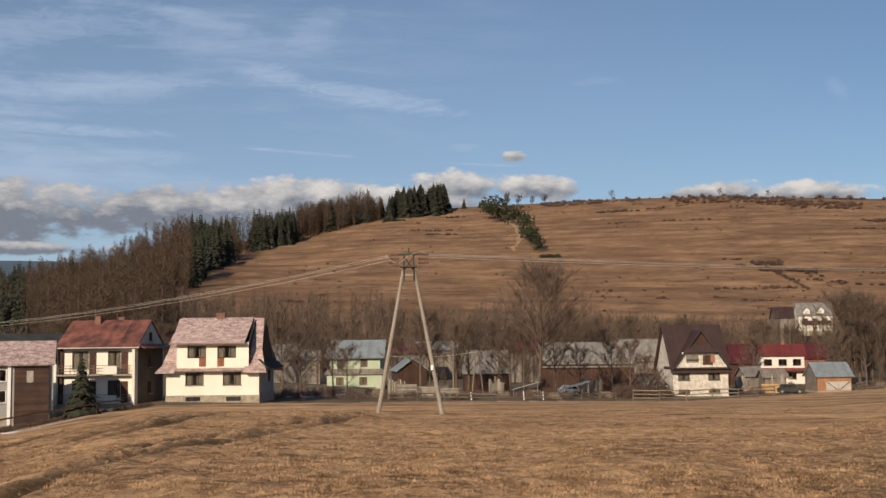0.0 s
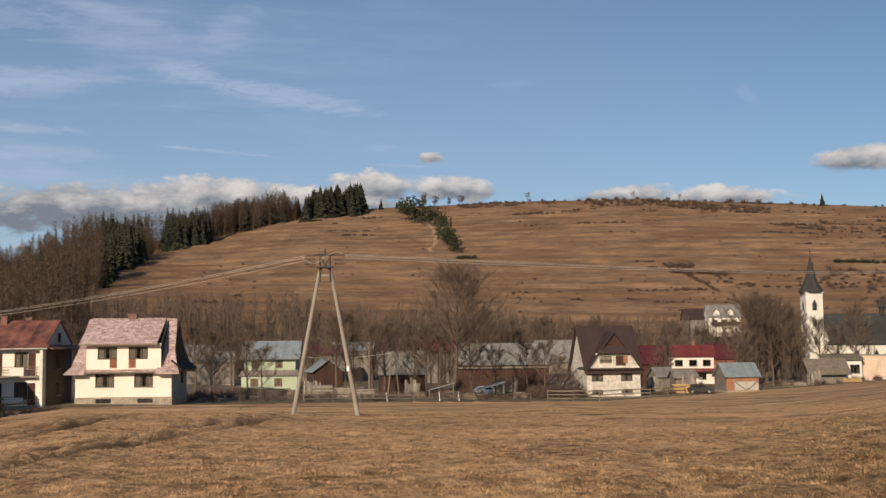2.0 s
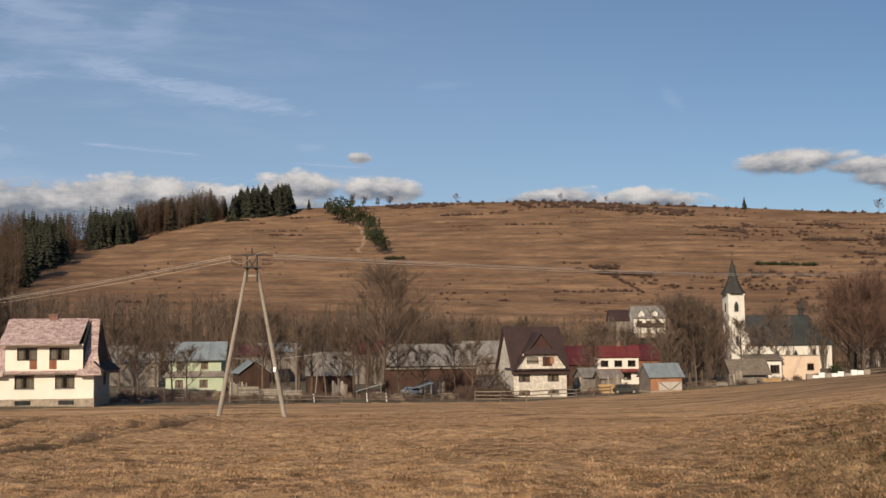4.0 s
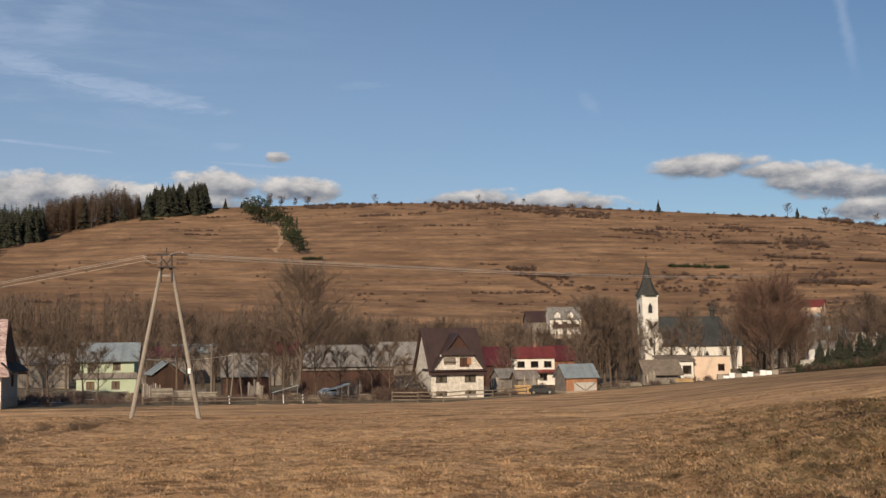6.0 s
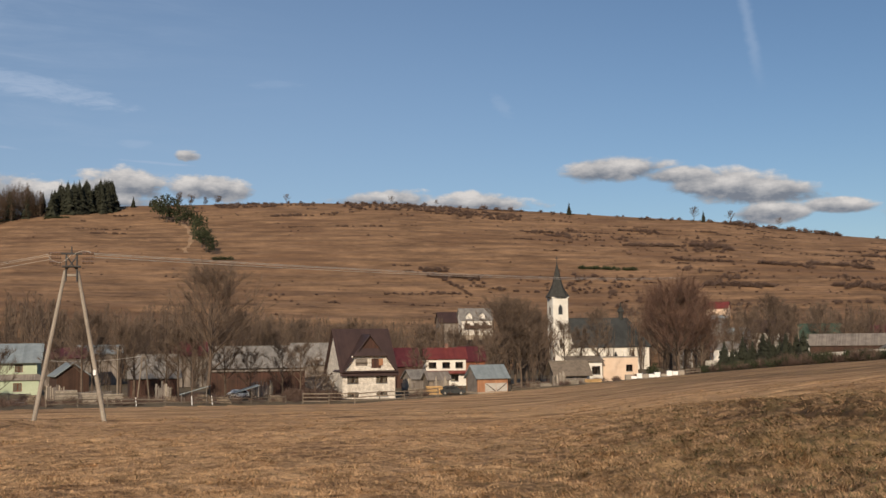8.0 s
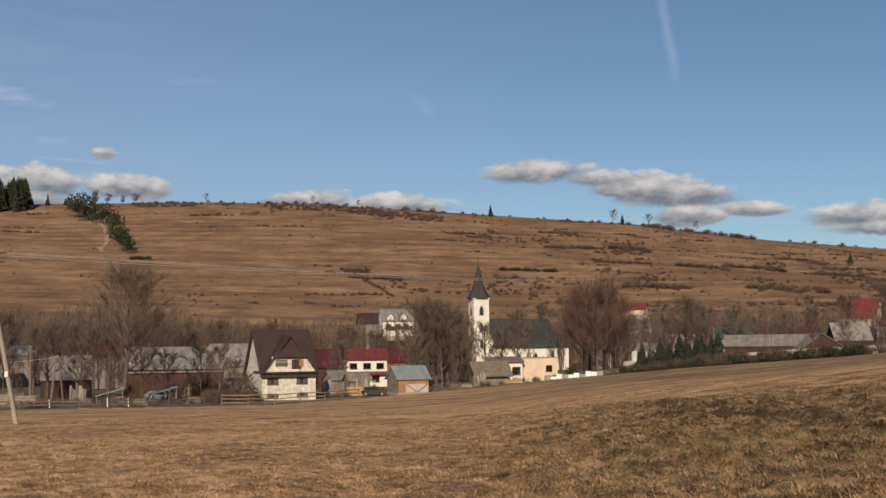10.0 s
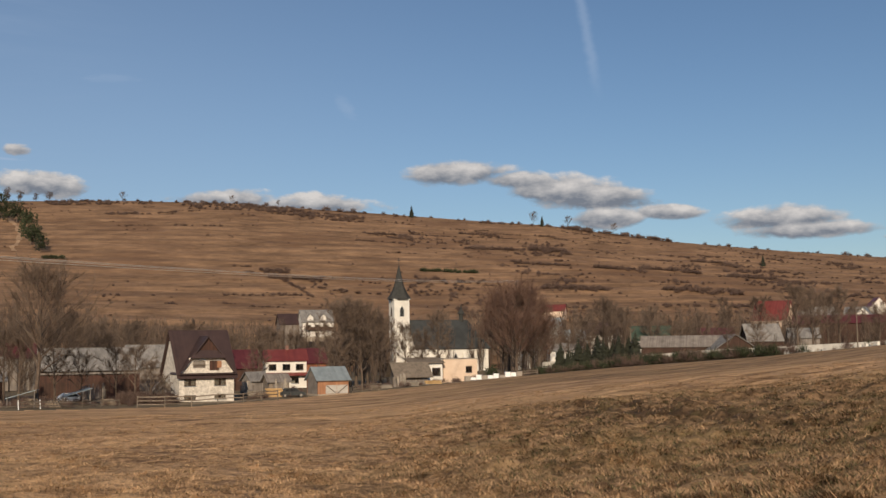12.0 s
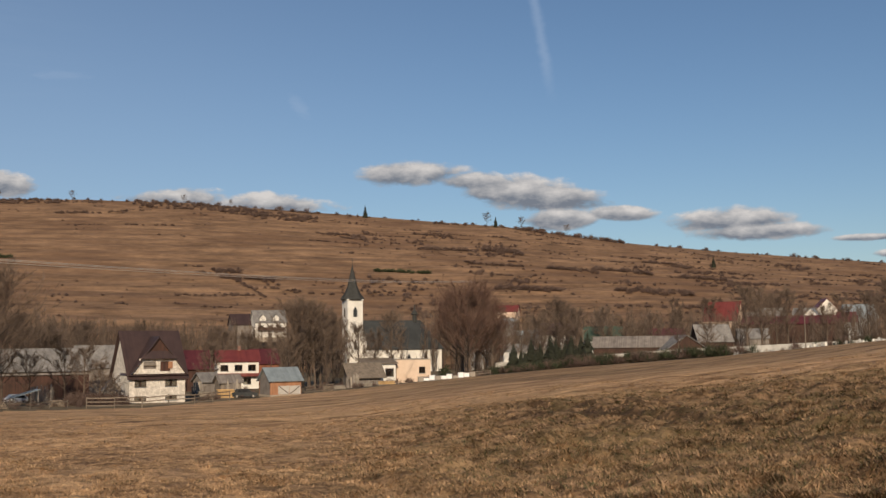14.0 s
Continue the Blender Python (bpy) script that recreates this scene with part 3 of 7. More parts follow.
# ---- builders ----
class Shape:
    """Collects solid pieces of one mesh."""

    def __init__(self):
        self.v, self.f = [], []

    def add(self, verts, faces):
        n = len(self.v)
        self.v += [tuple(p) for p in verts]
        self.f += [tuple(i + n for i in f) for f in faces]
        return self

    def box(self, x0, x1, y0, y1, z0, z1):
        return self.prism([(x0, y0), (x1, y0), (x1, y1), (x0, y1)], z0, z1)

    def prism(self, outline, z0, z1):
        """An upright prism on an outline in plan."""
        k = len(outline)
        vs = [(x, y, z0) for x, y in outline] + [(x, y, z1) for x, y in outline]
        fs = [tuple(range(k))[::-1], tuple(range(k, 2 * k))] + [(i, (i + 1) % k, k + (i + 1) % k, k + i) for i in range(k)]
        return self.add(vs, fs)

    def slab(self, outline, y0, y1):
        """A plate on an outline in x and z, thick in y."""
        k = len(outline)
        vs = [(x, y0, z) for x, z in outline] + [(x, y1, z) for x, z in outline]
        fs = [tuple(range(k)), tuple(range(k, 2 * k))[::-1]] + [((i + 1) % k, i, k + i, k + (i + 1) % k) for i in range(k)]
        return self.add(vs, fs)

    def side(self, outline, x0, x1):
        """A plate on an outline in y and z, thick in x."""
        k = len(outline)
        vs = [(x0, y, z) for y, z in outline] + [(x1, y, z) for y, z in outline]
        fs = [tuple(range(k))[::-1], tuple(range(k, 2 * k))] + [(i, (i + 1) % k, k + (i + 1) % k, k + i) for i in range(k)]
        return self.add(vs, fs)

    def sheet(self, a, b, c, d, thick):
        """A plate with the four upper corners given, in order round it."""
        a, b, c, d = (Vector(p) for p in (a, b, c, d))
        n = (b - a).cross(d - a).normalized()
        if n.z < 0:
            n = -n
        low = [p - n * thick for p in (a, b, c, d)]
        return self.add([a, b, c, d, *low], [(0, 1, 2, 3), (7, 6, 5, 4), (0, 4, 5, 1), (1, 5, 6, 2), (2, 6, 7, 3), (3, 7, 4, 0)])

    def rod(self, a, b, r0, r1=None, sides=6):
        a, b = Vector(a), Vector(b)
        r1 = r0 if r1 is None else r1
        axis = (b - a).normalized()
        u = axis.orthogonal().normalized()
        w = axis.cross(u)
        ring = [(u * math.cos(2 * math.pi * i / sides) + w * math.sin(2 * math.pi * i / sides)) for i in range(sides)]
        vs = [a + p * r0 for p in ring] + [b + p * r1 for p in ring]
        fs = [(i, (i + 1) % sides, sides + (i + 1) % sides, sides + i) for i in range(sides)]
        return self.add(vs, fs + [tuple(range(sides))[::-1], tuple(range(sides, 2 * sides))])

    def wall(self, w, h, thick, holes=(), x0=0.0, z0=0.0, y0=0.0):
        """One wall along x with rectangular openings (x, z, width, height, from its lower left) that go through it."""
        xs = sorted({0.0, w, *[a for o in holes for a in (o[0], o[0] + o[2])]})
        zs = sorted({0.0, h, *[a for o in holes for a in (o[1], o[1] + o[3])]})
        nx, nz = len(xs), len(zs)

        def full(i, j):
            if not (0 <= i < nx - 1 and 0 <= j < nz - 1):
                return False
            cx, cz = (xs[i] + xs[i + 1]) / 2, (zs[j] + zs[j + 1]) / 2
            return not any(o[0] < cx < o[0] + o[2] and o[1] < cz < o[1] + o[3] for o in holes)

        vs = [(x0 + x, y, z0 + z) for y in (y0, y0 + thick) for x in xs for z in zs]
        at = lambda i, j, k: k * nx * nz + i * nz + j
        fs = []
        for i in range(nx - 1):
            for j in range(nz - 1):
                if not full(i, j):
                    continue
                fs.append((at(i, j, 0), at(i + 1, j, 0), at(i + 1, j + 1, 0), at(i, j + 1, 0)))
                fs.append((at(i, j + 1, 1), at(i + 1, j + 1, 1), at(i + 1, j, 1), at(i, j, 1)))
                if not full(i - 1, j):
                    fs.append((at(i, j, 0), at(i, j + 1, 0), at(i, j + 1, 1), at(i, j, 1)))
                if not full(i + 1, j):
                    fs.append((at(i + 1, j, 1), at(i + 1, j + 1, 1), at(i + 1, j + 1, 0), at(i + 1, j, 0)))
                if not full(i, j - 1):
                    fs.append((at(i, j, 1), at(i + 1, j, 1), at(i + 1, j, 0), at(i, j, 0)))
                if not full(i, j + 1):
                    fs.append((at(i, j + 1, 0), at(i + 1, j + 1, 0), at(i + 1, j + 1, 1), at(i, j + 1, 1)))
        return self.add(vs, fs)

    def tube(self, pts, r, sides=4):
        """One bent round bar through the points. r: a radius, or one for each point."""
        pts = [Vector(p) for p in pts]
        rs = r if isinstance(r, (list, tuple)) else [r] * len(pts)
        vs, fs = [], []
        for i, p in enumerate(pts):
            axis = (pts[min(i + 1, len(pts) - 1)] - pts[max(i - 1, 0)]).normalized()
            u = axis.cross(Vector((0.31, 0.17, 0.93))).normalized()
            v = axis.cross(u)
            vs += [p + (u * math.cos(2 * math.pi * k / sides) + v * math.sin(2 * math.pi * k / sides)) * rs[i] for k in range(sides)]
        for i in range(len(pts) - 1):
            for k in range(sides):
                n = (k + 1) % sides
                fs.append((i * sides + k, i * sides + n, (i + 1) * sides + n, (i + 1) * sides + k))
        last = (len(pts) - 1) * sides
        return self.add(vs, fs + [tuple(range(sides))[::-1], tuple(range(last, last + sides))])

    def profile(self, outline, x0, x1, thick):
        """A roof skin: a broken line in y and z drawn along x, with thickness below it. x0, x1: its ends, or one for each point."""
        k = len(outline)
        low = [(y, z - thick) for y, z in outline]
        left = x0 if isinstance(x0, (list, tuple)) else [x0] * k
        right = x1 if isinstance(x1, (list, tuple)) else [x1] * k
        vs = [(x, y, z) for xs in (left, right) for x, (y, z) in zip(xs, outline)] + [(x, y, z) for xs in (left, right) for x, (y, z) in zip(xs, low)]
        fs = []
        for i in range(k - 1):
            fs.append((i, i + 1, k + i + 1, k + i))
            fs.append((2 * k + i + 1, 2 * k + i, 3 * k + i, 3 * k + i + 1))
            fs.append((i + 1, i, 2 * k + i, 2 * k + i + 1))
            fs.append((k + i, k + i + 1, 3 * k + i + 1, 3 * k + i))
        fs += [(0, k, 3 * k, 2 * k), (k - 1, 3 * k - 1, 4 * k - 1, 2 * k - 1)]
        return self.add(vs, fs)


def part(name, shape, mat, parent, label=""):
    ob = mesh_object(name, shape.v, shape.f, mat, parent)
    if label:
        tagged(ob, label)
    return ob


def thing(name, label, category, m, group=""):
    ob = new(name)
    ob.empty_display_size = 0.3
    ob.matrix_world = m
    return tagged(ob, label, category, group)


def facing(az, d, rec=0.0, z=None):
    """A pose on the land, its x to the right and y away from the viewpoint. rec: degrees by which its right end recedes."""
    p = plan(az, d)
    return pose(p.x, p.y, p.z if z is None else z, 0, 0, -az + rec)


def window(parent, x, z, w, h, y=0.0, frame_mat=None, glass=None, split=2, curtain=False, sill=True, turn=None):
    """A window set into an opening of a wall at y: frame, panes, sill."""
    frame_mat = frame_mat or FRAME_BROWN
    f = 0.07
    gap = w / split
    s = Shape().wall(w, h, 0.08, [(gap * i + (f if i == 0 else 0.04), f, gap - (f if i == 0 else 0.04) - (f if i == split - 1 else 0.04), h - 2 * f) for i in range(split)], x, z, y + 0.06)
    win = part("window", s, frame_mat, parent)
    if turn is not None:
        win.matrix_local = turn
    for i in range(split):
        a, b = x + w * i / split + 0.04, x + w * (i + 1) / split - 0.04
        part("pane", Shape().box(a, b, y + 0.09, y + 0.11, z + f, z + h - f), GLASS, win)
    if curtain:
        for a, b in ((0.06, 0.40), (0.60, 0.94)):
            part("curtain", Shape().box(x + w * a, x + w * b, y + 0.15, y + 0.165, z + 0.1, z + h - 0.1), CURTAIN, win, "white net curtain")
    if sill:
        part("sill", Shape().box(x - 0.08, x + w + 0.08, y - 0.10, y + 0.06, z - 0.06, z), ROOF_TIN if sill is True else sill, win)
    return win


def gable_house(name, label, m, w, depth, h, rise, wall_mat, roof_mat, ridge="x", wins=(), side_wins=(), over=0.4, base=0.0, base_mat=None,
                chimney=None, gable_mat=None, door=None, frame_mat=None, curtain=False, side_mat=None, sink=1.5, category="house", group="", split=2):
    """A house with a pitched roof. wins: x, z, width, height on the front; door likewise. It stands sunk into uneven ground on its footing."""
    ho = thing(name, label, category, m, group)
    t = 0.3
    hw = w / 2
    holes = [(a + hw, b, c, d) for a, b, c, d in wins] + ([(door[0] + hw, door[1], door[2], door[3])] if door else [])
    part("wall", Shape().wall(w, h, t, holes, -hw), wall_mat, ho)
    part("wall", Shape().wall(w, h, t, (), -hw, 0, depth - t), wall_mat, ho)
    gm = gable_mat or side_mat or wall_mat
    mid = depth / 2
    for sx in (-1, 1):
        xa, xb = (-hw, -hw + t) if sx < 0 else (hw - t, hw)
        part("wall", Shape().box(xa, xb, t, depth - t, 0, h), side_mat or wall_mat, ho)
        if ridge == "x":
            part("gable", Shape().side([(0.0, h), (depth, h), (mid, h + rise)], xa + 0.02, xb - 0.02), gm, ho)
    if ridge == "y":
        part("gable", Shape().slab([(-hw, h), (hw, h), (0, h + rise)], 0.02, t), gm, ho)
        part("gable", Shape().slab([(-hw, h), (hw, h), (0, h + rise)], depth - t, depth - 0.02), gm, ho)
    part("footing", Shape().box(-hw - 0.04, hw + 0.04, -0.04, depth + 0.04, -sink, base), base_mat or STONE, ho)
    part("floor", Shape().box(-hw + t, hw - t, t, depth - t, base, base + 0.1), GREY_WOOD, ho)
    th = 0.14
    if ridge == "x":
        k = rise / mid
        for y0, y1, z0, z1 in ((-over, mid, h - over * k, h + rise), (depth + over, mid, h - over * k, h + rise)):
            part("roof", Shape().sheet((-hw - over, y0, z0 + th + .03), (hw + over, y0, z0 + th + .03), (hw + over, y1, z1 + th + .03), (-hw - over, y1, z1 + th + .03), th), roof_mat, ho)
    else:
        k = rise / hw
        for x0, x1, z0, z1 in ((-hw - over, 0, h - over * k, h + rise), (hw + over, 0, h - over * k, h + rise)):
            part("roof", Shape().sheet((x0, -over, z0 + th + .03), (x1, -over, z1 + th + .03), (x1, depth + over, z1 + th + .03), (x0, depth + over, z0 + th + .03), th), roof_mat, ho)
    for a, b, c, d in wins:
        window(ho, a, b, c, d, 0, frame_mat, curtain=curtain, split=split)
    for a, b, c, d, side in side_wins:
        # a window on a side wall: built along x, then turned to the wall
        turn = pose(hw, 0, 0, 0, 0, 90) if side > 0 else pose(-hw, depth, 0, 0, 0, -90)
        window(ho, a, b, c, d, -0.12, frame_mat, turn=turn)
    if door:
        a, b, c, d = door
        dr = part("door", Shape().box(a + 0.02, a + c - 0.02, 0.1, 0.17, b, b + d - 0.02), BROWN_WOOD, ho)
        part("handle", Shape().box(a + c - 0.2, a + c - 0.08, 0.04, 0.1, b + 1.0, b + 1.05), IRON, dr)
    if chimney:
        for cx, cy, ch in chimney:
            zz = h + rise * (1 - abs(cy - mid) / mid if ridge == "x" else 1 - abs(cx) / hw)
            c = part("chimney", Shape().box(cx - 0.3, cx + 0.3, cy - 0.25, cy + 0.25, zz - 0.4, zz + ch).box(cx - 0.36, cx + 0.36, cy - 0.31, cy + 0.31, zz + ch, zz + ch + 0.1), BRICK, ho)
    return ho


# ---- trees ----
def bare_tree_mesh(name, height, spread, seed, limbs=13, twigs=7, forks=6, start=0.22, mats=None, thick=0.02, twig_w=0.019):
    """Trunk, rising limbs, forks and a haze of fine twigs: thin tapered pieces."""
    rnd = random.Random(seed)
    sh = Shape()
    slots = []

    def stick(a, b, r0, r1, sides, slot):
        n = len(sh.f)
        sh.rod(a, b, r0, r1, sides)
        if sides == 3:
            sh.f = sh.f[:-2]
        slots.extend([slot] * (len(sh.f) - n))

    def sliver(a, b, w, slot):
        a, b = Vector(a), Vector(b)
        side = (b - a).cross(Vector((rnd.uniform(-1, 1), rnd.uniform(-1, 1), rnd.uniform(-1, 1))))
        if side.length < 1e-4:
            return
        side = side.normalized() * w
        sh.add([a - side, a + side, b], [(0, 1, 2)])
        slots.append(slot)

    pts = [Vector((0, 0, -0.4))]
    lean = Vector((rnd.uniform(-.04, .04), rnd.uniform(-.04, .04), 0))
    for i in range(1, 7):
        pts.append(Vector((0, 0, height * 0.88 * i / 6)) + lean * height * i / 6 + Vector((rnd.uniform(-.1, .1), rnd.uniform(-.1, .1), 0)) * height * 0.06)
    r = height * thick
    for i in range(6):
        stick(pts[i], pts[i + 1], r * (1 - i / 6.5), r * (1 - (i + 1) / 6.5), 6, 0)
    for i in range(limbs):
        s = start + (0.97 - start) * (i + rnd.random()) / limbs
        k = min(5, int(s * 6))
        a = pts[k].lerp(pts[k + 1], s * 6 - k)
        turn = i * 2.4 + rnd.uniform(-.5, .5)
        length = spread * height * (0.35 + 0.65 * math.sin(math.pi * min(1, (s - start) / (1 - start) * 0.75 + 0.25))) * rnd.uniform(0.75, 1.15)
        rise = rnd.uniform(0.45, 1.25) + s * 0.6
        dirn = Vector((math.cos(turn), math.sin(turn), rise)).normalized()
        b = a + dirn * length
        b.z = min(b.z, height * 1.0)
        stick(a, b, r * (1 - s) * 0.55 + 0.012, 0.012, 3, 0)
        for j in range(forks):
            u = 0.25 + 0.75 * (j + rnd.random()) / forks
            p = a.lerp(b, u)
            d2 = (dirn + Vector((rnd.uniform(-1, 1), rnd.uniform(-1, 1), rnd.uniform(-.3, .9))) * 0.9).normalized()
            q = p + d2 * length * rnd.uniform(0.25, 0.5)
            sliver(p, q, 0.024, 1)
            for _ in range(twigs):
                v = p.lerp(q, rnd.uniform(0.1, 1))
                d3 = (d2 + Vector((rnd.uniform(-1, 1), rnd.uniform(-1, 1), rnd.uniform(-.4, 1))) * 1.0).normalized()
                sliver(v, v + d3 * height * rnd.uniform(0.05, 0.12), twig_w, 1)
    return sh, slots, mats or (BARK, TWIG)


def tree_parts(name, label, category, sh_slots, m, group=""):
    """A tree as trunk (with limbs) and crown."""
    sh, slots, mats = sh_slots
    ob = thing(name, label, category, m, group)
    for pn, k in (("trunk", 0), ("crown", 1)):
        used, vs, fs = {}, [], []
        for f, s in zip(sh.f, slots):
            if s == k:
                nf = []
                for i in f:
                    if i not in used:
                        used[i] = len(vs)
                        vs.append(sh.v[i])
                    nf.append(used[i])
                fs.append(nf)
        mesh_object(pn, vs, fs, mats[k], ob)
    return ob


def conifer_shape(height, radius, seed, layers=13, fans=9, bottom=0.06, droop=0.45, ragged=0.35):
    """Whorls of drooping boughs, each a pair of bent blades, round a thin trunk."""
    rnd = random.Random(seed)
    sh, slots = Shape(), []
    sh.rod((0, 0, -0.4), (0, 0, height * 0.97), height * 0.014, 0.02, 5)
    slots += [0] * len(sh.f)
    for i in range(layers):
        s = i / (layers - 1)
        z = height * (bottom + (0.97 - bottom) * s)
        rr = radius * (1 - s) ** 0.85 + 0.04 * radius
        for j in range(fans):
            a = 2 * math.pi * (j + 0.5 * (i % 2) + rnd.uniform(-.3, .3)) / fans
            l = rr * rnd.uniform(1 - ragged, 1 + ragged * 0.6)
            w = l * rnd.uniform(0.28, 0.45) + 0.05
            ca, sa = math.cos(a), math.sin(a)
            up = height / layers * 0.55
            root = (0, 0, z + up)
            m1 = (ca * l * .55 - sa * w, sa * l * .55 + ca * w, z - l * droop * 0.35)
            m2 = (ca * l * .55 + sa * w, sa * l * .55 - ca * w, z - l * droop * 0.35)
            tip = (ca * l, sa * l, z - l * droop * rnd.uniform(0.5, 1.0))
            ridge = (ca * l * .55, sa * l * .55, z + up * 0.35)
            n = len(sh.f)
            sh.add([root, m1, tip, m2, ridge], [(0, 1, 4), (1, 2, 4), (0, 4, 3), (4, 2, 3)])
            slots += [1] * (len(sh.f) - n)
    return sh, slots, (BARK, NEEDLE)


def merged(name, label, category, pieces, mats):
    """One object of kind stuff from (verts array, faces array, slot list) pieces."""
    vs, fs, sl, n = [], [], [], 0
    for v, f, s in pieces:
        vs.append(v)
        fs.extend([tuple(i + n for i in q) for q in f])
        sl.extend(s)
        n += len(v)
    vs = np.concatenate(vs)
    ob = mesh_object(name, [tuple(p) for p in vs.tolist()], fs, mats, None, False, sl)
    return tagged(ob, label, category, kind="stuff")


def placed(shape, p, scale, turn, squash=1.0):
    v = np.array(shape.v)
    c, s = math.cos(turn), math.sin(turn)
    x, y = v[:, 0] * c - v[:, 1] * s, v[:, 0] * s + v[:, 1] * c
    return np.stack([x * scale * squash + p[0], y * scale * squash + p[1], v[:, 2] * scale + p[2]], 1)

# ---- the electricity pole and its wires ----
def a_pole(name, label, m, height, foot, top_gap, mat, r0, r1, head=True):
    po = thing(name, label, "utility pole", m)
    for s in (-1, 1):
        part("leg", Shape().rod((s * foot, 0, -0.6), (s * top_gap, 0, height), r0, r1, 8), mat, po)
    part("cross_brace", Shape().box(-top_gap * 1.1, top_gap * 1.25, -0.1, 0.1, height - 0.3, height - 0.18), mat, po)
    if head:
        mast = part("head_frame", Shape().rod((-0.3, -0.12, height - 0.6), (-0.28, -0.12, height + 0.95), 0.05).rod((0.3, -0.12, height - 0.6), (0.28, -0.12, height + 0.95), 0.05)
                    .rod((-0.3, -0.12, height), (0.28, -0.12, height + 0.8), 0.04).rod((0.3, -0.12, height), (-0.28, -0.12, height + 0.8), 0.04), IRON, po, "rusty iron lattice head")
        part("cross_arm", Shape().box(-0.55, 0.55, -0.2, -0.05, height + 0.9, height + 1.0), IRON, po)
        part("platform", Shape().box(-0.5, 0.5, -0.4, 0.3, height + 0.2, height + 0.27), IRON, po)
        part("top_pin", Shape().rod((0, -0.12, height + 0.9), (0, -0.12, height + 1.35), 0.04), IRON, po)
        for i, (sx, zz) in enumerate(((-1, 0.95), (-1, 0.7), (1, 0.95), (1, 0.7), (-1, 0.45), (1, 0.45))):
            y = -0.12 - 0.1 * (i % 3)
            pts = [(sx * (0.55 + 0.07 * k), y, height + zz) for k in range(10)]
            s = Shape().tube(pts, [0.09 if k % 2 else 0.05 for k in range(10)], 8)
            part("insulator", s, PORCELAIN, po)
        for sx in (-1, 1):
            pts = [(sx * (1.3 - 1.25 * k / 8), -0.3, height + 0.85 - 0.42 * math.sin(k / 8 * math.pi) * (1 if sx < 0 else -0.6)) for k in range(9)]
            part("jumper_wire", Shape().tube(pts, 0.010), WIRE, po)
    return po


POLE_AT = plan(-1.75, 66)
main_pole = a_pole("utility_pole", "tall weathered concrete A-frame pole with iron head in the meadow", pose(POLE_AT.x, POLE_AT.y, 10 - 4.02, 0, 0, 1.75),
                   8.25, 1.95, 0.33, CONCRETE, 0.135, 0.095)
part("sign", Shape().box(1.22, 1.38, -0.20, -0.17, 2.45, 2.75), WHITE_PAINT, main_pole, "small white warning plate")


def wire(name, label, a, b, sag, r):
    pts = [Vector(a).lerp(Vector(b), i / 24) - Vector((0, 0, sag * 4 * (i / 24) * (1 - i / 24))) for i in range(25)]
    s = Shape().tube(pts, r)
    ob = mesh_object(name, s.v, s.f, WIRE)
    tagged(ob, label, "power line", "overhead wires")


head = Vector((POLE_AT.x, POLE_AT.y, 0))
FAR_POLE = plan(28.3, 255)
for k, dz in enumerate((0.0, -0.28, -0.05)):
    off = 0.25 * (k - 1)
    wire("power_line", "slack bare overhead wires running out from the pole", (head.x - 1.1, head.y + off, 15.15 + dz), (-47.0, 104.0 + off * 2, 11.95 + dz), 0.7, 0.009)
    wire("power_line", "taut bare overhead wires running out from the pole", (head.x + 1.1, head.y + off, 15.2 + dz * 0.7), (FAR_POLE.x, FAR_POLE.y + off * 2, 10 + 13.9 + dz), 0.7, 0.018)
a_pole("utility_pole", "far wooden A-frame pole half hidden by a tree", pose(FAR_POLE.x, FAR_POLE.y, FAR_POLE.z, 0, 0, -28), 10 + 13.9 - FAR_POLE.z, 1.2, 0.2, GREY_WOOD, 0.09, 0.06, False)
a_pole("utility_pole", "small wooden A-frame pole behind the meadow fence", facing(1.67, 150), 6.2, 0.85, 0.15, FENCE_WOOD, 0.11, 0.08, False)

# ---- houses, from one end of the village to the other ----
h0 = gable_house("house", "long grey rendered house with faded pink roof, brown boarded wing", facing(-21.55, 115, -4, 10 - 6.4), 9.5, 8, 4.9, 2.0, GREY_RENDER, ROOF_PINK,
            wins=((-0.4, 3.2, 1.3, 1.2), (-0.4, 1.2, 1.3, 1.2)), frame_mat=WHITE_PAINT, over=0.5)
part("boarded_front", Shape().box(1.6, 4.7, -0.09, -0.004, -1.0, 4.6), BROWN_PLANK, h0, "dark brown boarded front")
part("board_window", Shape().box(2.7, 3.3, -0.13, -0.092, 3.1, 4.2), CURTAIN, h0, "pale curtained window")
part("white_post", Shape().box(1.0, 1.3, -0.15, -0.004, -1.0, 4.7), WHITE_PAINT, h0)


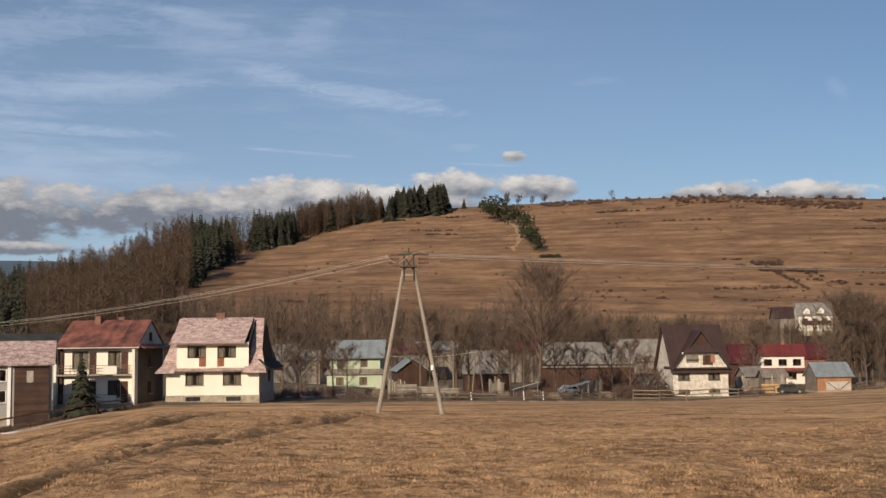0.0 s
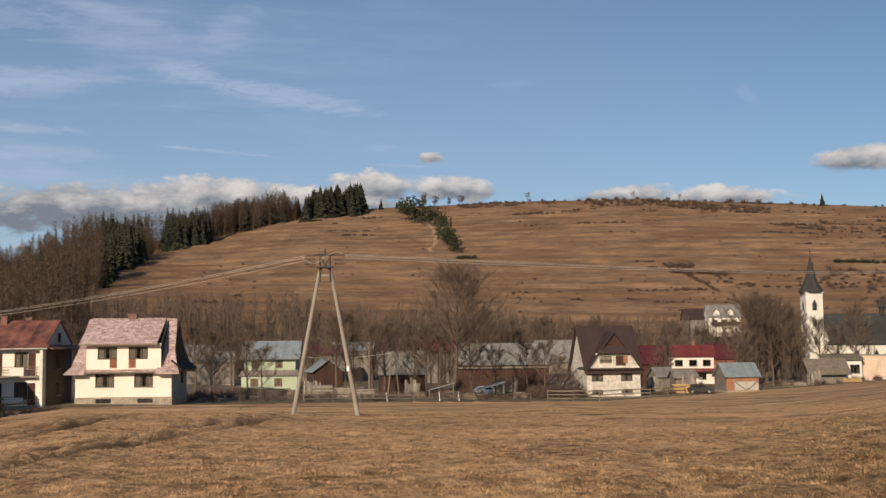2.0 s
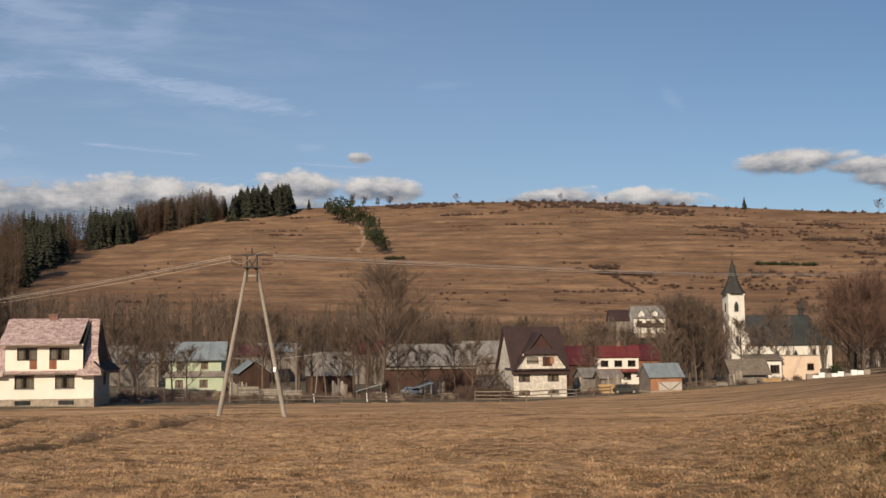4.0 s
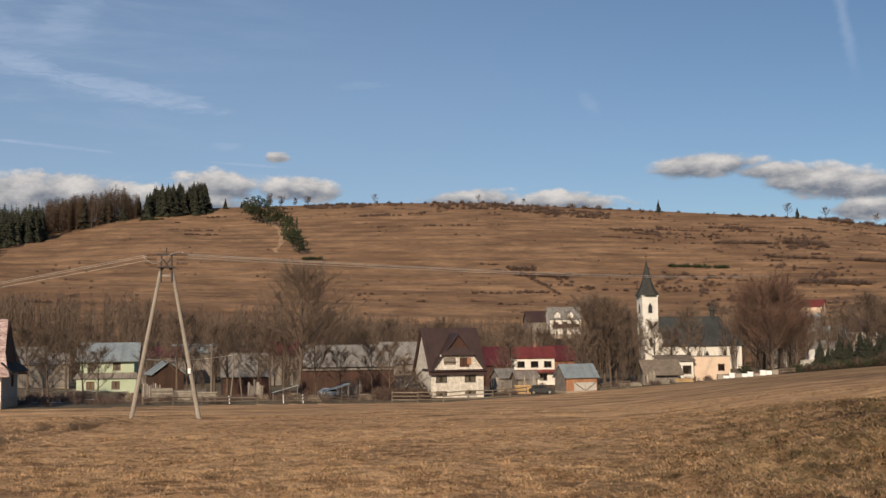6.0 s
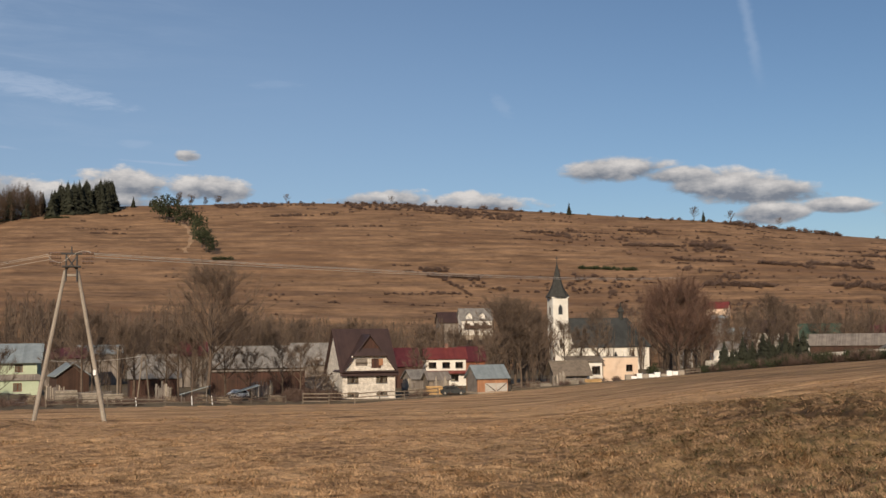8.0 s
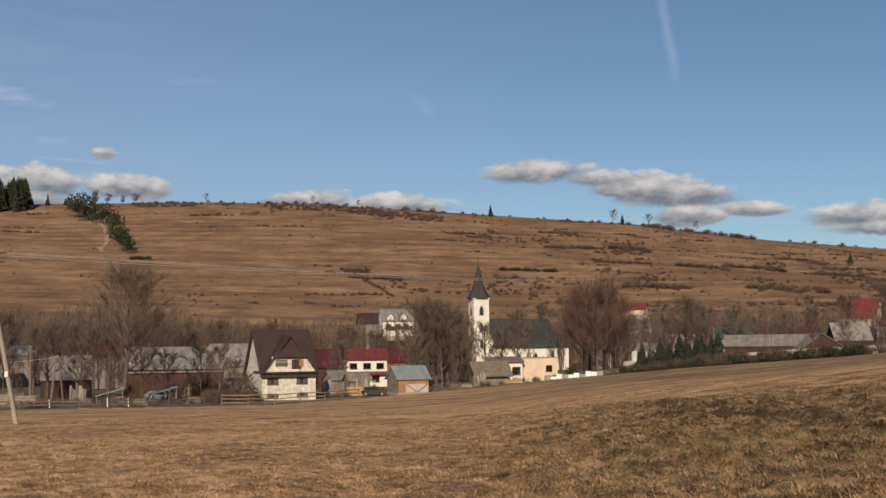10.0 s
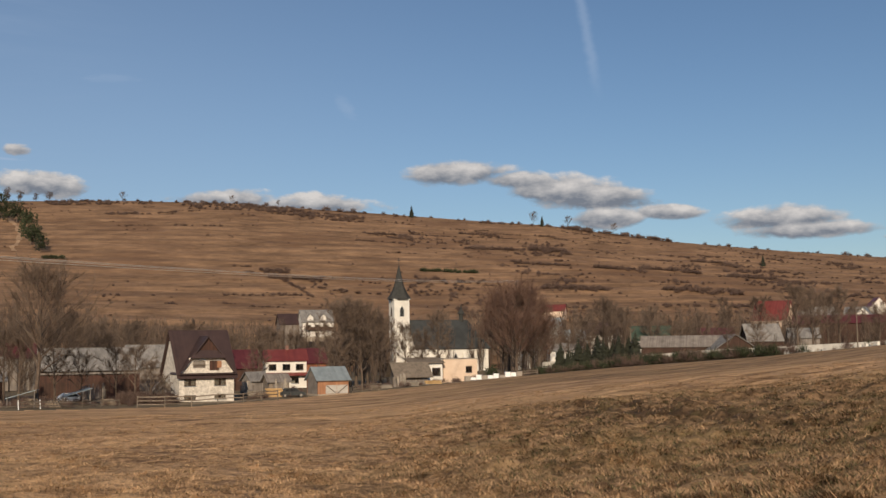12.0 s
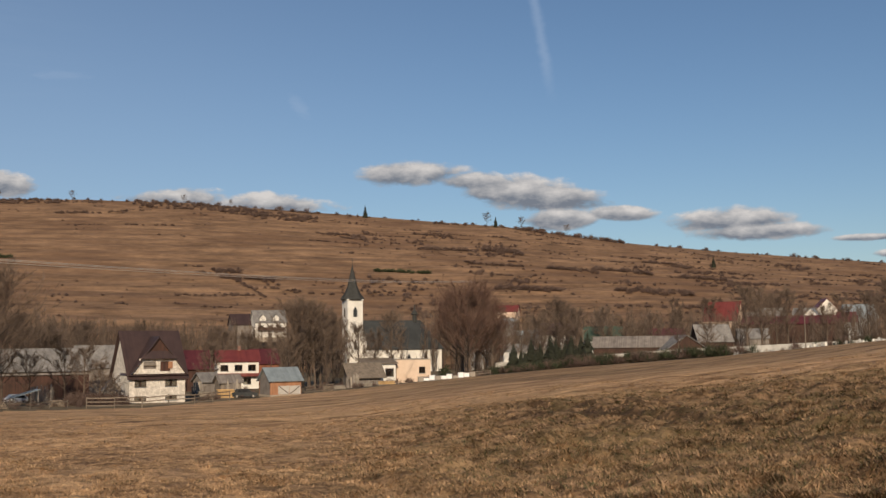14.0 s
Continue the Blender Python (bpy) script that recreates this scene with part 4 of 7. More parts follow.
def balcony_house():
    w, hw = 8.2, 4.1
    m = facing(-17.05, 126, -20, 10 - 6.09) @ Matrix.Scale(1.059, 4)
    # the side walls get a darker colour than the front, for their shade
    ho = gable_house("house", "cream two-storey house with rust-red sheet roof and balconies", m, w, 9.0, 5.75, 2.6, CREAM, ROOF_RUST,
                     wins=((-2.5, 3.55, 1.7, 1.75), (1.15, 3.55, 1.3, 1.75), (-2.5, 0.75, 1.7, 1.65), (1.15, 0.75, 1.3, 1.65)),
                     side_wins=((3.5, 3.6, 1.1, 1.3, 1), (3.5, 0.9, 1.1, 1.3, 1), (4.0, 6.3, 0.7, 0.9, 1)),
                     chimney=((-1.3, 4.0, 0.8), (0.9, 4.9, 0.6)), over=0.1, gable_mat=WHITE, side_mat=BROWN_GREY, curtain=True)
    for x in (-hw - 0.02, hw - 0.26):
        part("wing_wall", Shape().box(x, x + 0.28, -0.7, -0.002, -1.2, 5.6), WHITE, ho, "white projecting end wall")
    for z in (-0.05, 2.85):
        part("balcony_slab", Shape().box(-hw + 0.27, hw - 0.27, -0.65, -0.003, z, z + 0.14), CONCRETE, ho)
        for zz in (0.45, 0.75, 1.0):
            part("rail", Shape().box(-hw + 0.27, hw - 0.27, -0.64, -0.60, z + zz, z + zz + 0.05), FENCE_WOOD, ho)
        for k in range(7):
            x = -hw + 0.4 + k * 1.2
            part("baluster", Shape().box(x, x + 0.05, -0.60, -0.56, z + 0.16, z + 1.05), FENCE_WOOD, ho)
        part("balcony_panel", Shape().box(0.9, 2.3, -0.70, -0.66, z + 0.16, z + 0.98), WHITE, ho, "white balcony panel")
        part("pillar", Shape().box(-hw + 0.3, -hw + 0.72, -0.25, -0.006, z + 0.14, z + 2.8), DARK_RED_WOOD, ho, "dark red-brown corner boards")
        for x in (-0.75, 2.5):
            part("balcony_door", Shape().box(x, x + 0.72, -0.05, -0.004, z + 0.2, z + 2.35), DARK_RED_WOOD, ho, "dark red-brown balcony door")
    part("front_eave", Shape().sheet((-hw - 0.5, -0.85, 5.68), (hw + 0.5, -0.85, 5.68), (hw + 0.5, -0.1, 6.06), (-hw - 0.5, -0.1, 6.06), 0.12), ROOF_RUST, ho)
    part("fascia", Shape().box(-hw - 0.5, hw + 0.5, -0.91, -0.855, 5.59, 5.7), OLD_WHITE, ho, "pale gutter board")
    part("skirt_roof", Shape().sheet((hw + 0.02, -0.4, 6.0), (hw + 1.0, -0.4, 5.6), (hw + 1.0, 9.4, 5.6), (hw + 0.02, 9.4, 6.0), 0.1), ROOF_RUST, ho)
    part("terrace_wall", Shape().box(-hw, hw, -0.72, -0.05, -2.4, -0.06), STONE, ho, "rubble stone terrace base")
    return ho


balcony_house()


def dormer_house():
    """The shingled house: bell-cast roof with a wide dormer storey flush with the front."""
    w, hw, depth = 9.9, 4.95, 9.0
    ho = thing("house", "cream house with steep pink shingled bell-cast roof and dormer storey", "house", facing(-11.55, 123, -13, 10 - 6.05))
    holes = [(2.05, 1.85, 1.95, 1.4), (6.05, 1.85, 1.95, 1.4), (2.1, 0.15, 1.6, 0.5), (6.4, 0.15, 1.6, 0.5)]
    part("wall", Shape().wall(w, 3.7, 0.3, holes[:2] , -hw, 0, 0), CREAM, ho)
    for a, b, c, d in holes[:2]:
        window(ho, a - hw, b, c, d, 0, split=3, curtain=True)
    part("plinth", Shape().wall(w + 0.12, 2.3, 0.06, [(a + 0.06, b + 1.5, c, d) for a, b, c, d in holes[2:]], -hw - 0.06, -1.5, -0.062), STONE, ho, "rubble stone plinth")
    for a, b, c, d in holes[2:]:
        part("cellar_window", Shape().box(a - hw + 0.02, a - hw + c - 0.02, -0.03, -0.004, b + 0.02, b + d - 0.02), DARK_GLASS, ho)
    part("wall", Shape().box(-hw, hw, depth - 0.3, depth, -1.5, 3.7), CREAM, ho)
    half = [(-0.95, 3.3), (0.25, 3.95), (1.35, 5.6), (4.5, 9.05)]
    curve = half + [(depth - y, z) for y, z in half[::-1][1:]]
    # left wall cream, right wall grey: the right one's shade is in its colour
    for x in (-hw, hw - 0.3):
        part("wall", Shape().box(x, x + 0.3, 0.3, depth - 0.3, -1.5, 3.7), GREY_RENDER if x > 0 else CREAM, ho, "side wall in a grey that carries its shade" if x > 0 else "")
        part("gable", Shape().side([(0.4, 3.72), (depth - 0.4, 3.72)] + [(y, z - 0.2) for y, z in curve[1:-1]][::-1], x + 0.03, x + 0.27), BROWN_WOOD, ho, "dark boarded gable")
    part("side_plinth", Shape().box(hw + 0.001, hw + 0.07, 0, depth, -1.5, 0.85), STONE, ho)
    window(ho, 5.4, 2.0, 1.0, 1.3, -0.13, turn=pose(hw, 0, 0, 0, 0, 90))
    part("floor", Shape().box(-hw + 0.3, hw - 0.3, 0.3, depth - 0.3, 0.9, 1.0), GREY_WOOD, ho)
    dw = 3.85
    flare = [hw + 0.95, hw + 0.55, hw + 0.1, hw - 0.25]
    part("roof", Shape().profile(half, [-x for x in flare], -dw, 0.14), ROOF_PINK, ho)
    part("roof", Shape().profile(half, 3.45, flare, 0.14), ROOF_PINK, ho)
    part("roof", Shape().profile([(y, z) for y, z in curve[3:]], [-x for x in flare[::-1]], flare[::-1], 0.14), ROOF_PINK, ho)
    part("dormer_roof", Shape().profile([(-0.75, 6.35), (4.48, 9.12)], -dw - 0.6, 3.55, 0.16), ROOF_PINK, ho)
    part("dormer_eave_board", Shape().box(-dw - 0.6, 3.55, -0.80, -0.755, 6.19, 6.33), FENCE_WOOD, ho)
    part("dormer_wall", Shape().wall(2 * dw, 2.65, 0.25, [(1.15, 1.0, 2.0, 1.3), (4.35, 1.0, 2.0, 1.3), (2.4, 0.1, 0.75, 0.9), (4.35, 0.1, 0.75, 0.9)], -dw, 3.72, 0.0), CREAM, ho)
    for x in (-dw + 1.15, -dw + 4.35):
        window(ho, x, 4.72, 2.0, 1.3, 0, split=3, sill=False, curtain=True)
    for x in (-dw + 2.4, -dw + 4.35):
        part("balcony_door", Shape().box(x + 0.03, x + 0.72, 0.08, 0.14, 3.82, 4.72), RED_WOOD, ho, "red-brown balcony door")
    for x in (-dw, dw - 0.12):
        part("dormer_cheek", Shape().side([(0.02, 3.75), (0.02, 6.2), (4.4, 8.9), (1.35, 5.5), (0.3, 3.9)], x, x + 0.12), ROOF_SLATE, ho, "dark grey dormer cheek")
    part("front_ledge", Shape().sheet((-hw - 0.6, -0.62, 3.42), (hw + 0.6, -0.62, 3.42), (dw, -0.02, 3.66), (-dw, -0.02, 3.66), 0.08), ROOF_PINK, ho)
    part("gutter", Shape().box(-hw - 0.7, hw + 0.7, -0.72, -0.63, 3.28, 3.4), FENCE_WOOD, ho, "weathered gutter board")
    part("skirt_roof", Shape().sheet((hw + 0.01, -0.3, 4.6), (hw + 1.1, -0.3, 3.6), (hw + 1.1, depth + 0.3, 3.6), (hw + 0.01, depth + 0.3, 4.6), 0.1), ROOF_SLATE, ho, "dark grey sheet skirt roof")
    part("chimney", Shape().box(-0.55, 0.35, 4.2, 4.8, 8.4, 9.45).box(-0.62, 0.42, 4.13, 4.87, 9.45, 9.58), BRICK, ho)
    return ho


dormer_house()
gable_house("house", "pale green two-storey house with a grey sheet roof", facing(-4.5, 190, -6, 10 - 7.9), 8.4, 8, 5.9, 2.5, GREEN_RENDER, ROOF_TIN,
            wins=((-3.0, 4.1, 1.2, 1.2), (0.9, 4.1, 1.2, 1.2), (-3.0, 1.4, 1.2, 1.3), (0.9, 1.4, 1.2, 1.3)), frame_mat=RED_WOOD, curtain=True, over=0.8)
part("pent_roof", Shape().sheet((-5.0, -1.2, 2.85), (5.0, -1.2, 2.85), (4.6, -0.01, 3.75), (-4.6, -0.01, 3.75), 0.1), GREY_WOOD, bpy.data.objects["house.003"], "grey sheeted pent roof between the storeys")
part("ground_storey", Shape().wall(9.2, 3.3, 0.25, [(1.5, 1.5, 1.3, 1.3), (5.4, 1.5, 1.3, 1.3)], -4.6, -0.4, -0.9), GREEN_RENDER, bpy.data.objects["house.003"], "pale green projecting ground storey")
for x in (-3.1, 0.8):
    window(bpy.data.objects["house.003"], x, 1.1, 1.3, 1.3, -0.9, RED_WOOD, curtain=True)
gable_house("barn", "weathered low farm building with a grey roof", facing(-7.4, 200, 6), 8, 6, 4.0, 1.6, GREY_WOOD, ROOF_GREY, category="barn")
gable_house("shed", "dark wooden shed with a grey tin gable roof", facing(-1.6, 175, 10), 4.6, 6, 3.6, 1.7, BROWN_WOOD, ROOF_TIN, ridge="y", category="shed")
gable_house("barn", "old grey barn with a patched weathered roof", facing(2.2, 185, 4), 7.6, 7, 3.2, 3.4, DARK_RED_WOOD, ROOF_GREY, category="barn")
long_barn = gable_house("barn", "long dark wooden barn with a pale grey roof", facing(7.2, 188, 2, 10 - 8.2), 15.2, 9, 4.6, 3.3, DARK_RED_WOOD, ROOF_GREY, category="barn")
# dark panels on the wall stand in for the shade inside open doorways
for bx, bw in ((-7.2, 3.6), (-2.6, 1.8), (0.4, 2.6), (4.6, 1.6)):
    part("doorway", Shape().box(bx, bx + bw, -0.05, -0.004, -0.5, 2.7), BROWN_WOOD, long_barn, "dark panel for the shade in an open barn doorway")
part("eave_shade_board", Shape().box(-7.6, 7.6, -0.35, -0.3, 3.9, 4.2), GREY_WOOD, long_barn)
gable_house("barn", "grey-roofed wooden barn behind the steep-roofed house", facing(9.9, 205, 2), 7, 8, 4.8, 3.6, GREY_WOOD, ROOF_GREY, category="barn")


def cross_gable_house():
    """The unfinished blockwork house: steep main roof and a front cross gable with a hood."""
    w, hw, depth, h, top = 8.3, 4.15, 9.2, 3.75, 10.15
    ho = thing("house", "bare white blockwork house with steep dark brown roof, red-boarded gable", "house", facing(12.72, 172, 17, 10 - 7.8))
    rows = [(0.75, 1.85, 1.75, 1.15), (5.3, 1.85, 1.75, 1.15), (0.75, -0.15, 1.75, 0.7), (5.3, -0.15, 1.75, 0.7)]
    part("wall", Shape().wall(w, h + 1.0, 0.3, [(a, b + 1.0, c, d) for a, b, c, d in rows], -hw, -1.0), BLOCK, ho)
    for a, b, c, d in rows:
        window(ho, a - hw, b, c, d, 0, FRAME_BROWN, curtain=True)
    mid = depth / 2
    part("wall", Shape().box(-hw, hw, depth - 0.3, depth, -1, h), BLOCK, ho)
    for x in (-hw, hw - 0.3):
        part("wall", Shape().side([(0.3, -1), (depth - 0.3, -1), (depth - 0.3, h), (mid, top - 0.35), (0.3, h)], x, x + 0.3), BLOCK, ho)
    part("floor", Shape().box(-hw + 0.3, hw - 0.3, 0.3, depth - 0.3, -0.4, -0.3), GREY_WOOD, ho)
    k = (top - h) / mid
    part("roof", Shape().profile([(-0.55, h - 0.55 * k + 0.12), (mid, top)], -hw - 0.45, hw + 0.45, 0.14), ROOF_DARK, ho)
    part("roof", Shape().profile([(mid, top + 0.004), (depth + 0.55, h - 0.55 * k + 0.12)], -hw - 0.45, hw + 0.45, 0.14), ROOF_DARK, ho)
    gx, peak = 4.35, 9.25                                        # the cross gable: half width at its eave, and its peak
    for s in (-1, 1):
        part("gable_roof", Shape().sheet((s * gx, -0.75, h - 0.1), (0, -0.75, peak), (0, mid, peak), (s * gx, mid, h - 0.1), 0.14), ROOF_DARK, ho)
    lo = h + 0.02
    z_of = lambda x: peak - 0.22 - (peak - h + 0.1) * abs(x) / gx
    ztop = lo + 2.25
    xt = gx * (peak - 0.22 - ztop) / (peak - h + 0.1)
    part("gable_wall", Shape().slab([(-gx + 0.35, lo), (-2.75, lo), (-2.75, ztop - 0.25), (-xt + 0.05, ztop - 0.25), (-xt, ztop)][:2] + [(-2.75, z_of(2.75))], -0.3, -0.02), BLOCK, ho)
    part("gable_wall", Shape().slab([(gx - 0.35, lo), (2.75, z_of(2.75)), (2.75, lo)], -0.3, -0.02), BLOCK, ho)
    part("gable_wall", Shape().wall(5.5, ztop - lo, 0.28, [(0.55, 0.7, 1.9, 1.1), (3.05, 0.35, 1.55, 1.45)], -2.75, lo, -0.3), BLOCK, ho)
    part("board_panel", Shape().box(-2.2, -0.3, -0.14, -0.08, lo + 0.7, lo + 1.8), GREY_WOOD, ho)
    part("board_panel", Shape().box(0.3, 1.85, -0.14, -0.08, lo + 0.35, lo + 1.8), DARK_RED_WOOD, ho)
    part("shutter", Shape().box(1.45, 2.1, -0.42, -0.36, lo + 0.75, lo + 1.75), ORANGE_WOOD, ho, "pale yellow board")
    part("beam", Shape().box(-2.2, -0.3, -0.40, -0.31, lo + 1.1, lo + 1.28), FENCE_WOOD, ho)
    part("gable_boards", Shape().slab([(-xt + 0.1, ztop + 0.3), (xt - 0.1, ztop + 0.3), (0, peak - 0.3)], -0.35, -0.1), DARK_RED_WOOD, ho, "dark red-brown boarded gable top")
    part("hood", Shape().sheet((-xt - 0.45, -1.0, ztop - 0.05), (xt + 0.45, -1.0, ztop - 0.05), (xt - 0.55, -0.36, ztop + 1.1), (-xt + 0.55, -0.36, ztop + 1.1), 0.12), ROOF_DARK, ho)
    part("ledge", Shape().box(-hw - 0.3, hw + 0.3, -0.7, -0.02, h - 0.22, h - 0.06), ROOF_DARK, ho)
    return ho


cross_gable_house()
gable_house("house", "dark red wooden house with a maroon sheet roof", facing(14.55, 215, 14), 6.0, 8, 4.2, 3.2, DARK_RED_WOOD, ROOF_MAROON)
gable_house("house", "white house with a bright red sheet roof", facing(16.6, 225, 5, 10 - 9.3), 8.0, 8, 6.2, 2.0, WHITE, ROOF_RED,
            wins=((-3.4, 4.3, 1.5, 1.2), (-0.7, 4.3, 1.5, 1.2), (1.9, 4.3, 1.5, 1.2), (-3.2, 1.7, 1.5, 1.3), (1.0, 1.7, 1.5, 1.3)), chimney=((0.5, 4, 0.8),))
part("pent_roof", Shape().sheet((-4.4, -1.1, 3.3), (4.4, -1.1, 3.3), (4.4, -0.02, 3.85), (-4.4, -0.02, 3.85), 0.1), ROOF_RED, bpy.data.objects["house.006"], "narrow red pent roof between the storeys")
gable_house("garage", "small orange boarded garage with white doors and a tin roof", facing(18.95, 185, 22, 10 - 8.05), 5.3, 5.0, 2.35, 1.9, ORANGE_WOOD, ROOF_TIN, category="garage", base=0.05, side_mat=GREY_WOOD)
gable_house("villa", "white villa with grey roof at the foot of the hill", facing(18.2, 380, 10, 10 + 2.5), 10.5, 10, 5.0, 4.0, WHITE, ROOF_GREY,
            wins=((-4, 2.6, 1.6, 1.4), (-1, 2.6, 1.6, 1.4), (2, 2.6, 1.6, 1.4)))

villa = bpy.data.objects["villa"]
for x in (-2.6, 1.8):
    part("dormer", Shape().slab([(x - 1.0, 5.4), (x + 1.0, 5.4), (x + 1.0, 6.6), (x, 7.6), (x - 1.0, 6.6)], 0.4, 3.0), WHITE, villa, "white gabled dormer")
    for sx in (-1, 1):
        part("dormer_roof", Shape().sheet((x + sx * 1.3, 0.1, 6.35), (x, 0.1, 7.75), (x, 3.6, 7.75), (x + sx * 1.3, 3.6, 6.35), 0.1), ROOF_GREY, villa)
part("balcony", Shape().box(-4.6, 4.6, -1.2, -0.003, 2.3, 2.45).box(-4.6, 4.6, -1.2, -1.12, 2.45, 3.3), BROWN_WOOD, villa, "dark wooden balcony")

# ---- woods, trees and shrubs ----
def on_slope(az, el):
    """The distance at which the hillside shows at that slope from the eye."""
    a, b = lerp(FOOT_AT, az), lerp(RIDGE_AT, az)
    d = a
    while d < b:
        if ground_polar(az, d) - 10 >= el * d:
            return d
        d += 4.0
    return b


def wood(name, label, spots, kinds, mats):
    rnd = random.Random(len(spots))
    pieces = []
    for az, d, h, kind in spots:
        sh, slots, _ = rnd.choice(kinds[kind])
        base = kind_slot[kind]
        pieces.append((placed(sh, plan(az, d, -0.5), h, rnd.uniform(0, 6.28), rnd.uniform(0.85, 1.25)), sh.f, [base if s else 0 for s in slots]))
    return merged(name, label, "woodland", pieces, mats)


def bush_shape(seed, n=110, fat=1.0):
    rnd = random.Random(seed)
    sh = Shape()
    for _ in range(n):
        a, e = rnd.uniform(0, 6.28), rnd.uniform(0.1, 1.5)
        r = rnd.uniform(0.65, 1.05)
        tip = Vector((math.cos(a) * math.cos(e), math.sin(a) * math.cos(e), 0.95 * math.sin(e))) * r
        root = Vector((rnd.uniform(-.3, .3), rnd.uniform(-.3, .3), rnd.uniform(-0.15, 0.2)))
        side = Vector((rnd.uniform(-1, 1), rnd.uniform(-1, 1), rnd.uniform(-.6, .6))).normalized() * rnd.uniform(0.022, 0.055) * fat
        sh.add([root.lerp(tip, 0.3) - side, root.lerp(tip, 0.3) + side, tip], [(0, 1, 2)])
    return sh


def larch_shape(seed):
    """A bare larch or birch of unit height: a thin trunk in a soft, rounded haze of fine twigs."""
    rnd = random.Random(seed)
    sh = Shape()
    sh.rod((0, 0, 0), (0, 0, 0.95), 0.010, 0.002, 3)
    slots = [0] * len(sh.f)
    wide = rnd.uniform(0.19, 0.27)
    for i in range(270):
        s = rnd.uniform(0.10, 0.97)
        a = rnd.uniform(0, 6.28)
        l = wide * math.sqrt(max(0.02, 1.02 - s)) * min(1.0, 0.45 + 1.6 * s) * rnd.uniform(0.35, 1.1)
        p = Vector((math.cos(a) * l * 0.3, math.sin(a) * l * 0.3, s))
        q = Vector((math.cos(a) * l, math.sin(a) * l, min(1.0, s + l * rnd.uniform(0.1, 0.8))))
        side = Vector((-math.sin(a), math.cos(a), rnd.uniform(-1, 1))) * rnd.uniform(0.0022, 0.0045)
        sh.add([p - side, p + side, q], [(0, 1, 2)])
        slots.append(1)
    return sh, slots, None


def unit(shape_slots, h):
    sh, slots, m = shape_slots
    sh.v = [(x / h, y / h, z / h) for x, y, z in sh.v]
    return sh, slots, m


def sapling_shape(seed):
    """A slender bare sapling of unit height with steep upswept twigs."""
    rnd = random.Random(seed)
    sh = Shape()
    for k in range(2):
        x, y = rnd.uniform(-.05, .05), rnd.uniform(-.05, .05)
        sh.rod((x, y, 0), (x * 2.5, y * 2.5, rnd.uniform(0.8, 0.97)), 0.009, 0.002, 3)
    slots = [0] * len(sh.f)
    for i in range(110):
        s = rnd.uniform(0.1, 0.9)
        a = rnd.uniform(0, 6.28)
        l = 0.15 * (1.1 - s) ** 0.5 * rnd.uniform(0.5, 1.2)
        p = Vector((rnd.uniform(-.04, .04), rnd.uniform(-.04, .04), s))
        q = p + Vector((math.cos(a) * l * 0.6, math.sin(a) * l * 0.6, l * rnd.uniform(0.8, 1.8)))
        side = Vector((-math.sin(a), math.cos(a), 0)) * rnd.uniform(0.0025, 0.0055)
        sh.add([p, p.lerp(q, 0.5) + side, q, p.lerp(q, 0.5) - side], [(0, 1, 2, 3)])
        slots.append(1)
    return sh, slots, None


KINDS = {"sapling": [sapling_shape(500 + i) for i in range(7)], "larch": [larch_shape(i) for i in range(7)],
         "spruce": [unit(conifer_shape(20, 4.3, 40 + i, 15, 8, 0.06, 0.6, 0.6), 20) for i in range(5)]}
kind_slot = {"sapling": 1, "larch": 1, "spruce": 2}


def left_wood():
    rnd = random.Random(11)
    spots = []
    while len(spots) < 2300:
        az = rnd.uniform(-27, -3.2)
        top, foot = lerp(RIDGE_AT, az), lerp(FOOT_AT, az)
        s = rnd.uniform(0.02, 1.06)
        edge = lerp([(0.0, -13.9), (0.3, -13.7), (0.55, -12.4), (0.75, -10.7), (0.88, -8.8), (0.93, -5.2), (0.97, -3.6), (1.1, -3.3)], s)
        if az > edge + rnd.uniform(-.4, .25):
            continue
        patch = noise.noise((az * 0.45, s * 3.2, 2.0))
        dark = (az < -20.3 and patch > -0.25) or patch > 0.55 or (-9.6 < az < -7.6 and s > 0.8) or (-12.6 < az < -10.7 and s > 0.42)
        h = rnd.uniform(15, 23) if s < 0.88 else rnd.uniform(16, 24)
        h *= 0.92 if az < -16 else 1.06 if az < -12.6 else 1.0
        spots.append((az, foot + (top - foot) * s, h, "spruce" if dark and rnd.random() < 0.85 else "larch"))
    for _ in range(210):
        az = rnd.uniform(-7.4, -3.1)
        spots.append((az, lerp(RIDGE_AT, az) - rnd.uniform(-12, 34), rnd.uniform(17, 25) * (0.75 if az > -3.7 else 1), "larch" if rnd.random() < 0.93 else "spruce"))
    for _ in range(90):
        az = rnd.uniform(-9.6, -7.5)
        spots.append((az, lerp(RIDGE_AT, az) - rnd.uniform(0, 60), rnd.uniform(14, 21), "spruce"))
    wood("hillside_wood", "mixed wood of bare brown larches and dark spruces on the slope", spots, KINDS, [BARK, LARCH, NEEDLE])


